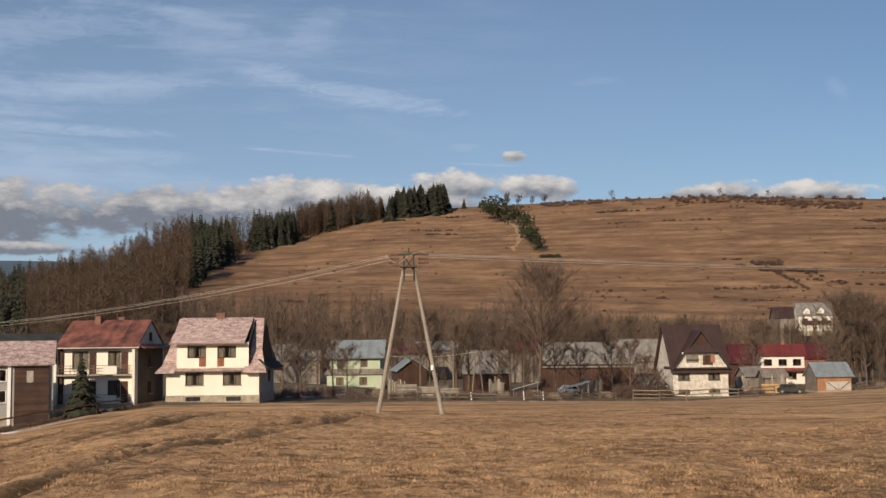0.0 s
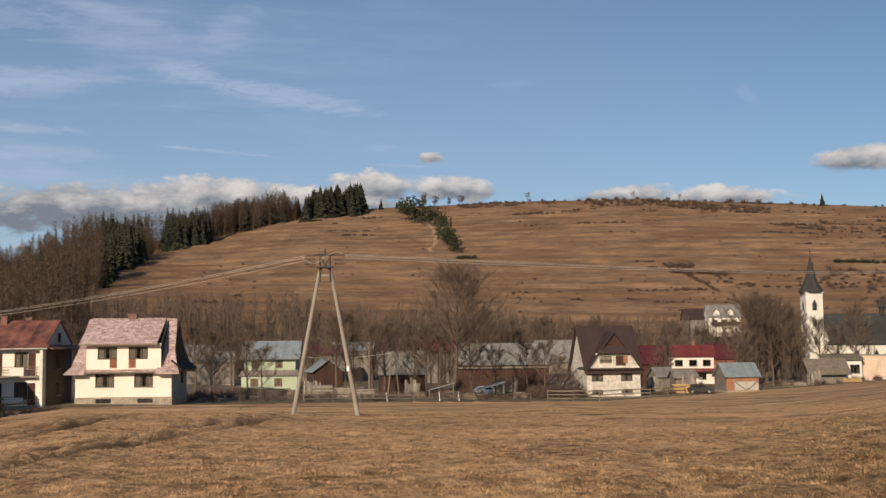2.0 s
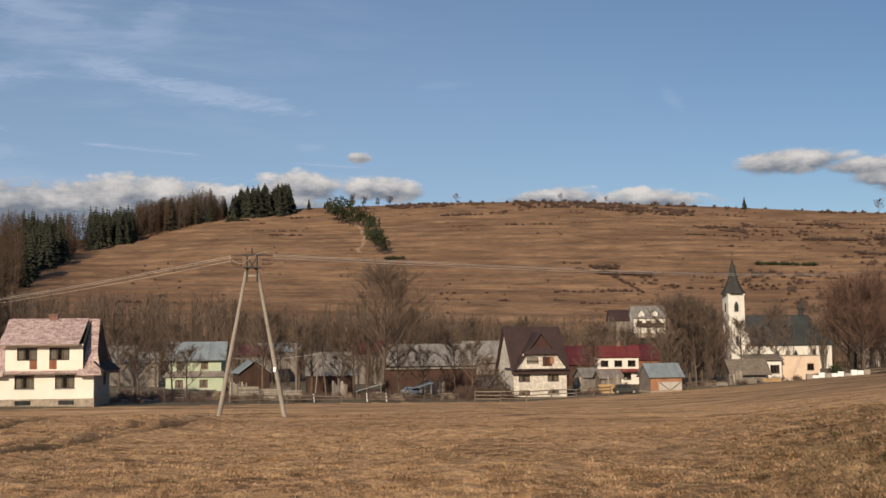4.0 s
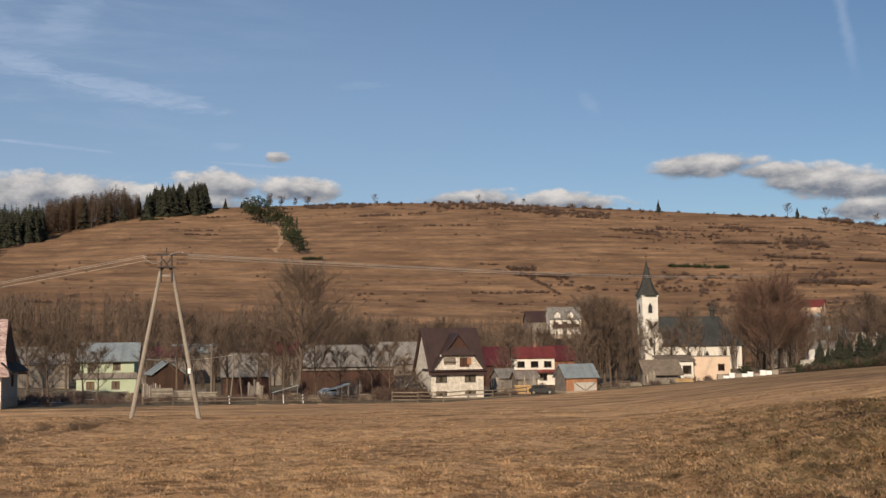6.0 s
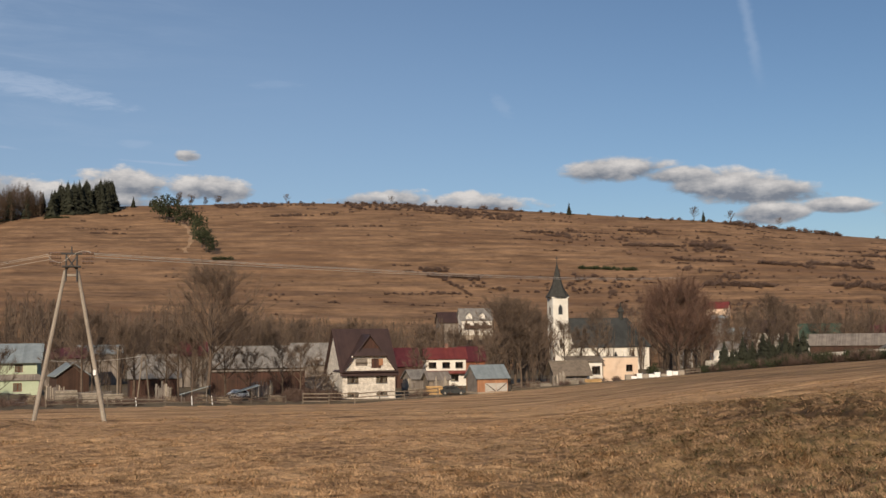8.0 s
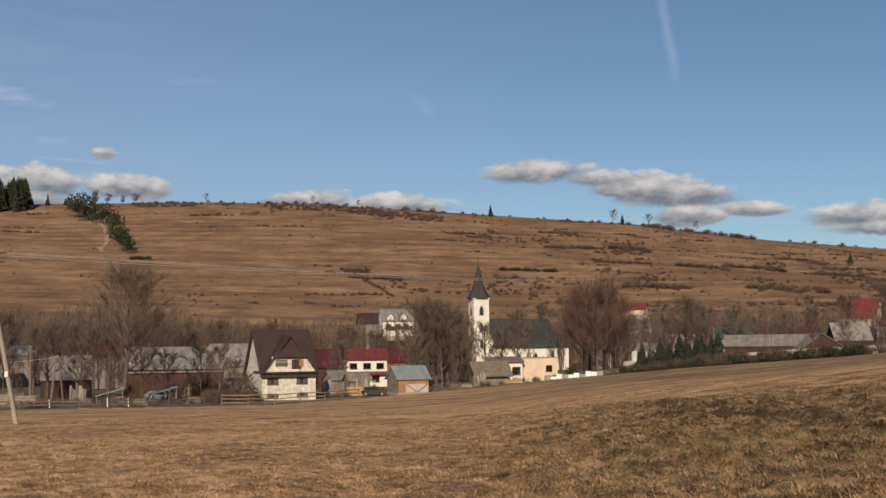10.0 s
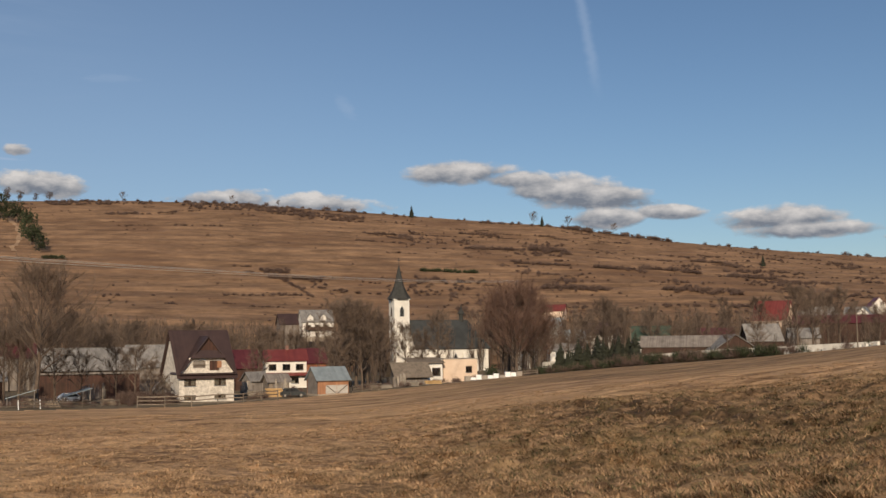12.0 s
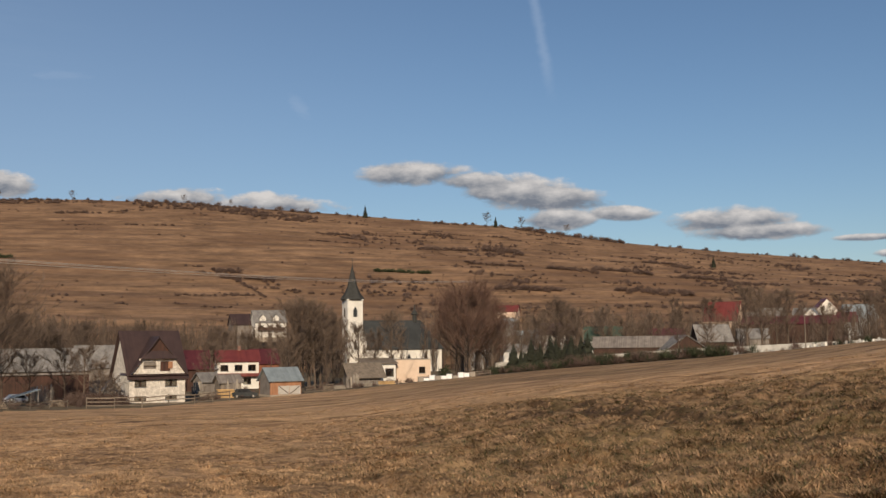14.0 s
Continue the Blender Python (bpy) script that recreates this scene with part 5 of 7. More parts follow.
def sapling_belt():
    """The thin bare grove along the stream, behind the village."""
    rnd = random.Random(12)
    spots = []
    for _ in range(1500):
        az = rnd.uniform(-16, 52)
        top = lerp([(-16, 0.050), (-4, 0.050), (-2, 0.043), (1, 0.036), (3.5, 0.046), (7, 0.040), (9, 0.028), (16, 0.026), (20, 0.026), (27, 0.034), (32, 0.034), (45, 0.028), (52, 0.024)], az)
        if az > -2 and rnd.random() < 0.35:
            continue
        d = rnd.uniform(300, 420) if az < 22 else rnd.uniform(330, 460)
        h = (top * rnd.uniform(0.62, 1.06) * d + 10) - ground_polar(az, d)
        if h > 3.0:
            spots.append((az, d, min(h, 19), "sapling"))
    wood("stream_grove", "dense grove of bare grey-brown saplings behind the village", spots, KINDS, [BARK, TWIG, NEEDLE])


def garden_thicket():
    """Young bare trees that stand between the houses."""
    rnd = random.Random(17)
    spots = []
    for _ in range(560):
        az = rnd.uniform(-10, 52) if rnd.random() < 0.80 else rnd.uniform(28, 40)
        d = rnd.uniform(205, 300) if az < 27 else rnd.uniform(285, 370)
        if 22 < az < 27.6 or (15.3 < az < 18 and d < 232) or (10.5 < az < 14.4 and d < 190) or (-6 < az < -3 and d < 205):
            continue
        if 16 < az < 19.4 and d > 232:
            d = rnd.uniform(320, 372)
        spots.append((az, d, rnd.uniform(6, 12.5), "sapling" if rnd.random() < 0.7 else "larch"))
    wood("garden_thicket", "thin bare saplings standing between the village houses", spots, KINDS, [BARK, TWIG, NEEDLE])


def hill_shrubs():
    rnd = random.Random(13)
    shapes = [bush_shape(i) for i in range(8)]
    pieces = []

    def clump(az, d, r, slot):
        sh = rnd.choice(shapes)
        v = placed(sh, plan(az, d, 0.0), r, rnd.uniform(0, 6.28), rnd.uniform(0.9, 1.5))
        pieces.append((v, sh.f, [slot] * len(sh.f)))

    def strip(az, d, length, r, slot, slant=0.0, n=None):
        for _ in range(n or max(3, int(length / r * 1.1))):
            u = rnd.uniform(-0.5, 0.5)
            clump(az + math.degrees(u * length / d), d + rnd.gauss(0, r * 0.7) + slant * u * length, r * rnd.uniform(0.5, 1.15), slot)

    for _ in range(330):
        az = rnd.uniform(-9, 52)
        s = rnd.uniform(0.22, 0.99)
        dense = 0.16 + 0.84 * smooth(12, 30, az) * (0.6 + 0.4 * smooth(0.25, 0.5, s)) + 0.25 * smooth(0.8, 0.95, s)
        if noise.noise((az * 0.15, s * 4, 7.7)) * 0.8 + dense < rnd.uniform(0, 1.25) or (az < -5 and s > 0.5):
            continue
        foot, top = lerp(FOOT_AT, az), lerp(RIDGE_AT, az)
        strip(az, foot + (top - foot) * s, rnd.choice((5, 9, 16, 26, 38)) * rnd.uniform(0.7, 1.4), rnd.uniform(0.9, 2.1), 0, rnd.uniform(-0.25, 0.25))
    for _ in range(1500):
        az, s = rnd.uniform(-8, 52), rnd.uniform(0.15, 0.99)
        if az < -4 and s > 0.6 or noise.noise((az * 0.2, s * 5, 1.1)) + 0.5 * smooth(15, 32, az) < rnd.uniform(-0.3, 0.7):
            continue
        clump(az, lerp(FOOT_AT, az) + (lerp(RIDGE_AT, az) - lerp(FOOT_AT, az)) * s, rnd.uniform(0.5, 1.5), 0)
    for _ in range(34):
        az, s = rnd.uniform(22, 49), rnd.uniform(0.22, 0.85)
        d = lerp(FOOT_AT, az) + (lerp(RIDGE_AT, az) - lerp(FOOT_AT, az)) * s
        wide = rnd.uniform(0.35, 0.95)
        for _ in range(int(34 * wide)):
            clump(az + rnd.gauss(0, wide), d + rnd.gauss(0, 9), rnd.uniform(1.0, 2.8), 0)
    # the hedge along the ridge, and single shrubs on the skyline
    for _ in range(330):
        az = rnd.uniform(11.5, 20.5)
        clump(az, lerp(RIDGE_AT, az) - rnd.uniform(0, 45) - 30 * smooth(14, 20, az), rnd.uniform(1.6, 3.0), 0)
    for _ in range(130):
        az = rnd.uniform(5, 50)
        clump(az, lerp(RIDGE_AT, az) - rnd.uniform(0, 12), rnd.uniform(1.2, 3.2) * (1.6 if rnd.random() < 0.12 else 1), 0)
    for _ in range(50):
        az = rnd.uniform(30.5, 36)
        clump(az, lerp(RIDGE_AT, az) - rnd.uniform(0, 14), rnd.uniform(2.5, 4.5), 0)
    for _ in range(90):
        az = rnd.uniform(5.0, 8.0)
        clump(az, lerp(RIDGE_AT, az) - rnd.uniform(0, 26), rnd.uniform(1.4, 2.6), 0)
    for az, el, length, r, slot in ((24.8, 0.0625, 30, 2.6, 1), (-2.5, 0.1085, 16, 2.2, 1), (-6.0, 0.104, 16, 2.5, 1), (17.0, 0.056, 26, 2.2, 0), (16.0, 0.064, 14, 2.4, 0),
                                    (8.5, 0.113, 24, 2.0, 0), (29.5, 0.068, 34, 2.2, 0), (33.5, 0.062, 30, 2.6, 0), (27, 0.082, 30, 3, 0), (30, 0.079, 26, 3.6, 0), (36, 0.060, 36, 3, 0),
                                    (22, 0.095, 26, 2.2, 0), (26.5, 0.094, 30, 2.2, 0), (40, 0.052, 30, 3.0, 0), (38, 0.066, 30, 2.2, 0), (31.5, 0.045, 40, 3, 0), (37.5, 0.040, 40, 3, 0),
                                    (5.4, 0.074, 12, 2.6, 1)):
        strip(az, on_slope(az, el), length, r, slot, n=int(length * 1.6))
    for az0, el0, az1, el1, r in ((15.8, 0.0625, 17.9, 0.041, 1.7), (20.5, 0.098, 23, 0.090, 1.6)):
        for k in range(46):
            u = k / 45 + rnd.uniform(-.02, .02)
            az = az0 + (az1 - az0) * u
            clump(az, on_slope(az, el0 + (el1 - el0) * u) + rnd.uniform(-2, 2), r * rnd.uniform(0.6, 1.2), 0)
    merged("hillside_shrubs", "bare brown shrubs strung along the terrace banks", "shrubs", pieces, [SHRUB, PINE])


left_wood()
sapling_belt()
garden_thicket()
hill_shrubs()


def round_crown(height, radius, seed):
    """A broad tree: a trunk with limbs, and tufts of short blades filling a rounded, gappy crown."""
    rnd = random.Random(seed)
    sh = Shape()
    sh.rod((0, 0, -0.5), (0, 0, height * 0.8), height * 0.02, height * 0.006, 6)
    for k in range(7):
        a = k * 2.4
        sh.rod((0, 0, height * (0.25 + 0.07 * k)), (math.cos(a) * radius * 0.7, math.sin(a) * radius * 0.7, height * (0.42 + 0.07 * k)), height * 0.008, 0.03, 3)
    slots = [0] * len(sh.f)
    lobes = [(Vector((rnd.uniform(-.5, .5) * radius, rnd.uniform(-.5, .5) * radius, height * rnd.uniform(0.3, 0.82))), radius * rnd.uniform(0.4, 0.62)) for _ in range(9)]
    for _ in range(230):
        c, r = rnd.choice(lobes)
        v = Vector((rnd.gauss(0, 1), rnd.gauss(0, 1), rnd.gauss(0, 0.85))).normalized()
        p = c + v * r * rnd.uniform(0.55, 1.0)
        for _ in range(3):
            q = p + (v + Vector((rnd.uniform(-1, 1), rnd.uniform(-1, 1), rnd.uniform(-.6, 1)))).normalized() * radius * rnd.uniform(0.14, 0.26)
            side = v.cross(Vector((rnd.uniform(-1, 1), rnd.uniform(-1, 1), rnd.uniform(-1, 1)))).normalized() * radius * rnd.uniform(0.05, 0.1)
            sh.add([p - side, p + side, q], [(0, 1, 2)])
            slots.append(1)
    return sh, slots, None


def conifers():
    rnd = random.Random(14)
    makes = {}

    def tree(az, d, h, label, group="", wide=0.24, mat=NEEDLE, kind="spruce"):
        key = (kind, wide, rnd.randrange(3))
        if key not in makes:
            sh = conifer_shape(h, h * wide, 60 + len(makes), 20, 12, 0.05, 0.5, 0.55) if kind == "spruce" else round_crown(h, h * wide, 60 + len(makes))
            makes[key] = (tree_parts(kind + "_tree", label, "conifer", (sh[0], sh[1], (BARK, mat)), facing(az, d), group), h)
            return
        ob, h0 = makes[key]
        p = plan(az, d)
        made = copy_thing(ob, pose(p.x, p.y, p.z, 0, 0, rnd.uniform(0, 360)) @ Matrix.Scale(h / h0, 4))
        tagged(made, label, "conifer", group)

    for i in range(74):
        az = rnd.uniform(-2.75, 0.15)
        tree(az, lerp(RIDGE_AT, az) - rnd.uniform(4, 38), rnd.uniform(17, 24) * (0.8 if az < -2.4 else 1), "tall dark spruce in the clump on the ridge", "spruce clump", 0.27)
    for az, h in ((-3.1, 15), (-3.5, 12), (1.1, 9), (1.9, 6), (22.95, 10), (29.6, 9), (40.4, 8), (-8.4, 17), (-7.4, 15)):
        d = lerp(RIDGE_AT, az) - 8 if az != 40.4 else on_slope(az, 0.062)
        tree(az, d, h, "single dark spruce on the skyline", "skyline conifers")
    for az, el, h in ((2.35, 0.108, 17), (2.7, 0.106, 19), (3.1, 0.107, 17), (3.35, 0.104, 14), (3.75, 0.103, 15), (4.1, 0.097, 14), (4.25, 0.090, 15), (4.4, 0.085, 15), (4.6, 0.080, 14), (4.85, 0.0785, 10), (2.05, 0.115, 10)):
        tree(az, on_slope(az, el), h, "broad dark green pine beside the hill track", "pines along the hill track", 0.40, PINE, "pine")
    for az, h in ((3.3, 12), (3.9, 10), (5.2, 9), (4.6, 8)):
        tree(az, lerp(RIDGE_AT, az) - 5, h, "round-topped tree on the ridge", "skyline conifers", 0.3, LARCH, "ridge")
    for i in range(16):
        az = 30.2 + i * 0.26 + rnd.uniform(-.1, .1)
        tree(az, 228 + rnd.uniform(-4, 8), rnd.uniform(4.5, 7.5), "young dark spruce in the row beside the churchyard", "young spruces", 0.3)
    for az, d, h in ((24.95, 238, 5.6), (24.2, 240, 4.4), (26.9, 236, 4.0)):
        tree(az, d, h, "small round dark evergreen before the church", "churchyard evergreens", 0.42, PINE, "evergreen")
    tree(-17.72, 108.5, 5.6, "young dark green spruce standing before the cream house", "", 0.31)


conifers()


def bare_trees():
    rnd = random.Random(15)
    protos = []
    for i, (h, spread, mats) in enumerate(((16, 0.46, None), (15, 0.34, None), (12, 0.37, None), (18, 0.28, None), (15, 0.48, (BARK, TWIG_RED)), (10, 0.42, None))):
        sh = bare_tree_mesh("t", h, spread, 70 + i, (28 if i in (0, 4) else 18) if i < 5 else 14, 24 if i in (0, 4) else 20, 9, 0.27 if i != 3 else 0.33, mats)
        protos.append((sh, h))
    first = {}

    def tree(k, az, d, h, label, group=""):
        sh, h0 = protos[k]
        p = plan(az, d)
        if k not in first:
            first[k] = tree_parts("bare_tree", label, "tree", sh, pose(p.x, p.y, p.z, 0, 0, 0) @ Matrix.Scale(h / h0, 4), group)
            first[k].scale = (h / h0,) * 3
            return
        made = copy_thing(first[k], pose(p.x, p.y, p.z, 0, 0, rnd.uniform(0, 360)))
        made.scale = (h / h0,) * 3
        tagged(made, label, "tree", group)

    T = "tall bare deciduous tree among the village houses"
    tree(0, 4.75, 152, 17.0, "large spreading bare tree at the meadow edge")
    tree(4, 28.0, 232, 19.0, "broad red-brown bare tree beside the church")
    tree(4, 29.0, 245, 16.0, "broad red-brown bare tree beside the church")
    for az, d, h in ((27.5, 240, 17), (28.5, 238, 17.5), (28.2, 226, 13), (27.8, 250, 18), (29.3, 236, 12)):
        tree(4, az, d, h, "red-brown bare tree crowding beside the church")
    for az, d, h, k in ((19.3, 222, 16, 0), (20.1, 226, 18, 3), (20.7, 224, 16.5, 1), (21.3, 230, 15, 3), (19.8, 232, 15, 1), (20.4, 218, 12, 2), (21.0, 219, 11, 5), (22.6, 236, 13, 3), (24.2, 232, 15, 3), (23.4, 228, 11, 1)):
        tree(k, az, d, h, "slender bare tree in the churchyard grove", "churchyard grove")
    for az, d, h, k in ((32.6, 262, 17, 3), (33.6, 275, 14, 1), (36.0, 280, 12, 1), (30.8, 262, 13, 1), (38.6, 236, 11, 3), (42.6, 268, 16, 1), (43.3, 275, 15, 3), (45.6, 280, 12, 1),
                        (47.5, 255, 13, 1), (49.6, 258, 14, 1), (40.0, 240, 8, 2), (34.9, 300, 15, 1), (46.5, 300, 12, 1), (31.6, 300, 14, 1), (37.3, 305, 13, 3), (29.8, 280, 13, 2), (51, 262, 15, 3), (41.9, 262, 17, 3),
                        (43.8, 290, 17, 3), (48.4, 270, 17, 3), (33.1, 285, 16, 1)):
        tree(k, az, d, h, T, "village trees")
    for az, d, h, k in ((-7.2, 148, 8.5, 2), (-6.4, 160, 9, 5), (-5.6, 158, 8, 2), (-4.9, 150, 6.5, 5), (-8.1, 170, 9.5, 2), (-1.2, 160, 12, 3), (-0.7, 165, 13, 3), (0.6, 162, 11, 3), (1.2, 168, 12, 1), (3.3, 160, 10, 3),
                        (2.7, 172, 9, 2), (-2.4, 185, 9, 2), (4.0, 158, 9, 5), (5.6, 163, 10, 2), (9.3, 165, 8, 5), (10.0, 163, 6, 2), (10.6, 162, 4, 5), (8.4, 170, 8, 5), (6.8, 166, 7, 5), (15.2, 200, 9, 2), (19.0, 210, 10, 5), (9.0, 220, 12, 1),
                        (11.2, 260, 12, 0), (14.0, 270, 11, 1), (15.8, 280, 12, 2), (13.0, 300, 13, 1), (7.5, 250, 13, 1), (6.2, 240, 14, 0), (3.9, 235, 13, 1), (-9.4, 190, 10, 2), (-10.5, 240, 12, 1), (-12.5, 220, 10, 2), (-15.0, 240, 13, 1), (-19, 230, 12, 0),
                        (17.0, 300, 11, 0), (20.2, 310, 13, 1), (21.5, 320, 14, 0), (-20.8, 210, 11, 1)):
        tree(k, az, d, h, T, "village trees")
    for az, h in ((29.15, 11), (30.9, 10), (8.6, 8), (13.9, 7), (16.2, 6), (33.2, 9)):
        tree(5, az, lerp(RIDGE_AT, az) - 9, h, "bare round-crowned tree on the skyline", "skyline trees")
    for i in range(40):
        az = rnd.uniform(28.6, 38.5) if i % 2 else rnd.uniform(38, 51)
        tree(rnd.choice((1, 2, 3, 5)), az, rnd.uniform(300, 340) if az < 38 else rnd.uniform(440, 500), rnd.uniform(7, 12), T, "village trees")
    for i in range(44):
        az = rnd.uniform(-15, 29)
        d = rnd.uniform(250, 330)
        if 21.5 < az < 27.5 or 16 < az < 19.5:
            continue
        tree(rnd.choice((0, 1, 2, 3)), az, d, rnd.uniform(9, 14), T, "village trees")


bare_trees()

# ---- the church ----
def arch(x, z, w, h):
    """A pointed arch outline in x and z."""
    pts = [(x - w / 2, z), (x + w / 2, z), (x + w / 2, z + h * 0.62)]
    pts += [(x + w / 2 * (1 - u) ** 0.7, z + h * (0.62 + 0.38 * u)) for u in (0.35, 0.7, 1.0)]
    pts += [(x - w / 2 * (1 - u) ** 0.7, z + h * (0.62 + 0.38 * u)) for u in (0.7, 0.35)]
    return pts + [(x - w / 2, z + h * 0.62)]


def church():
    ch = thing("church", "white village church with slender tower and dark slate roof", "church", facing(22.42, 330, 20, 0.3))
    a, top = 2.35, 22.7
    part("tower_wall", Shape().box(-a, a, 0, 2 * a, -1, top), WHITE, ch)
    part("string_course", Shape().box(-a - 0.12, a + 0.12, -0.12, 2 * a + 0.12, 6.0, 6.3), WHITE, ch)
    part("cornice", Shape().box(-a - 0.2, a + 0.2, -0.2, 2 * a + 0.2, top - 0.35, top), WHITE, ch)
    for z, h, w in ((17.6, 2.8, 1.05), (13.2, 2.0, 0.65), (8.0, 2.8, 0.6)):
        win = part("tower_window", Shape().slab(arch(0, z - 0.1, w + 0.4, h + 0.3), -0.05, -0.003), GREY_RENDER, ch, "grey stone window surround")
        part("opening", Shape().slab(arch(0, z, w, h), -0.09, -0.052), DARK_GLASS, win)
        side = part("tower_window", Shape().slab(arch(0, z, w, h), -0.05, -0.003), DARK_GLASS, ch)
        side.matrix_local = pose(-a, a, 0, 0, 0, -90)
    # spire: flared foot, then a tall eight-sided needle
    rings = [(a * 1.55, top - 0.05), (a * 1.28, top + 0.9), (a * 0.95, top + 2.1), (a * 0.62, top + 4.0), (0.05, top + 10.2)]
    vs, fs = [], []
    for r, z in rings:
        vs += [(r * math.cos(math.pi / 8 + k * math.pi / 4), a + r * math.sin(math.pi / 8 + k * math.pi / 4), z) for k in range(8)]
    for i in range(len(rings) - 1):
        fs += [(i * 8 + k, i * 8 + (k + 1) % 8, (i + 1) * 8 + (k + 1) % 8, (i + 1) * 8 + k) for k in range(8)]
    part("spire", Shape().add(vs, fs + [tuple(range(8))[::-1]]), SPIRE, ch, "grey-green sheeted spire")
    part("cross", Shape().rod((0, a, top + 10), (0, a, top + 12.2), 0.07).box(-0.45, 0.45, a - 0.05, a + 0.05, top + 11.3, top + 11.45), IRON, ch)
    # nave
    n0, n1, eave, ridge, w = a + 0.6, a + 24.6, 8.5, 16.6, 10.0
    y0 = -1.2
    part("nave_wall", Shape().box(n0, n1, y0, y0 + w, -1, eave), WHITE, ch)
    mid = y0 + w / 2
    part("nave_gable", Shape().side([(y0, eave), (y0 + w, eave), (mid, ridge - 0.2)], n0 + 0.02, n0 + 0.4), WHITE, ch)
    o = 0.6
    e = eave - 0.5
    front = [(n0 - 0.3, y0 - o, e), (n1 + o, y0 - o, e), (n1 - 4.6, mid, ridge), (n0 - 0.3, mid, ridge)]
    part("nave_roof", Shape().sheet(*front, 0.2), ROOF_SLATE, ch)
    part("nave_roof", Shape().sheet((n0 - 0.3, y0 + w + o, e), (n1 + o, y0 + w + o, e), (n1 - 4.6, mid, ridge), (n0 - 0.3, mid, ridge), 0.2), ROOF_SLATE, ch)
    part("roof_hip", Shape().add([(n1 + o, y0 - o, e), (n1 + o, y0 + w + o, e), (n1 - 4.6, mid, ridge), (n1 + o, y0 - o, e - 0.2), (n1 + o, y0 + w + o, e - 0.2)], [(0, 1, 2), (0, 3, 4, 1)]), ROOF_SLATE, ch)
    for x in (n0 + 2.6, n0 + 8.0, n0 + 13.4, n0 + 18.8):
        win = part("nave_window", Shape().slab(arch(x, 2.6, 1.6, 4.2), y0 - 0.05, y0 - 0.003), GREY_RENDER, ch, "grey stone window surround")
        part("opening", Shape().slab(arch(x, 2.8, 1.1, 3.7), y0 - 0.09, y0 - 0.052), DARK_GLASS, win)
    for x in (n0 + 5.3, n0 + 10.7, n0 + 16.1, n0 + 22.0):
        part("buttress", Shape().side([(y0 - 1.5, -1), (y0 - 0.002, -1), (y0 - 0.002, 7.0), (y0 - 0.9, 5.2)], x - 0.45, x + 0.45), WHITE, ch)
    part("corner_buttress", Shape().slab([(a + 0.002, -1), (a + 2.9, -1), (a + 0.9, 8.8), (a + 0.002, 12.0)], -1.4, -0.5), WHITE, ch, "white sloping tower buttress")
    tx = n1 - 6.6
    lant = part("ridge_turret", Shape().rod((tx, mid, ridge - 0.6), (tx, mid, ridge + 1.7), 0.75, 0.7, 8), SPIRE, ch, "small dark ridge turret")
    part("turret_cap", Shape().tube([(tx, mid, ridge + 1.65), (tx, mid, ridge + 1.8), (tx, mid, ridge + 2.5), (tx, mid, ridge + 3.1), (tx, mid, ridge + 4.9)], [0.8, 1.15, 0.8, 0.3, 0.03], 8), SPIRE, lant)


church()


def low_house(az0, az1, d, ridge_el, eave_el, label, wall_mat, roof_mat, rec=0.0, ridge="x", wins=0, name="house", depth=8.0, frame_mat=None, gable_mat=None, chimney=False, over=0.4, group="village houses"):
    """A small village building between two bearings, its ridge and eave at slopes from the eye."""
    az = (az0 + az1) / 2
    base = ground_polar(az, d) - 0.15
    w = d * radians(az1 - az0) / math.cos(radians(rec))
    h = max(2.2, 10 + eave_el * d - base)
    rise = max(0.6, (ridge_el - eave_el) * d)
    ww = []
    for k in range(wins):
        c = -w / 2 + w * (k + 0.5) / wins
        for zz in ([1.0] if h < 4.6 else [1.0, 3.7] if h < 7.2 else [1.0, 3.7, 6.3]):
            if zz + 1.3 < h - 0.1:
                ww.append((c - 0.55, zz, 1.1, 1.2))
    return gable_house(name, label, facing(az, d, rec, base), w, depth, h, rise, wall_mat, roof_mat, ridge, ww, over=over, frame_mat=frame_mat or WHITE_PAINT, gable_mat=gable_mat,
                       category=name, group=group, chimney=((0.4, depth / 2, 0.7),) if chimney else None)


low_house(-22.0, -18.7, 165, 0.0105, 0.004, "low dark-roofed building behind the cream house", GREY_RENDER, ROOF_SLATE, name="outbuilding")
low_house(-2.9, -1.0, 235, -0.001, -0.009, "house with a faded red roof among trees", GREY_WOOD, ROOF_MAROON, 4)
low_house(-10.0, -7.2, 215, 0.000, -0.010, "long grey-roofed farm building", GREY_WOOD, ROOF_GREY, 4, name="barn")
low_house(-1.5, 0.6, 250, 0.001, -0.006, "grey tin-roofed building among trees", GREY_WOOD, ROOF_TIN, -5, name="barn")
low_house(3.2, 5.0, 230, 0.003, -0.008, "house with a dull red roof behind the barns", GREY_WOOD, ROOF_MAROON, 8)
low_house(17.4, 18.6, 245, -0.004, -0.016, "brown wooden outbuilding beside the red-roofed house", RED_WOOD, ROOF_MAROON, 10, name="outbuilding")
low_house(14.9, 15.7, 196, -0.024, -0.031, "grey boarded shed with a sagging roof", GREY_WOOD, ROOF_GREY, 20, name="shed", depth=5)
low_house(15.75, 16.75, 190, -0.026, -0.032, "yellowish boarded shed in the yard", FENCE_WOOD, GREY_WOOD, 15, name="shed", depth=4)
low_house(10.2, 11.0, 166, -0.028, -0.037, "small round-roofed wooden hut behind bushes", GREY_WOOD, GREY_WOOD, 5, "y", name="hut", depth=4)
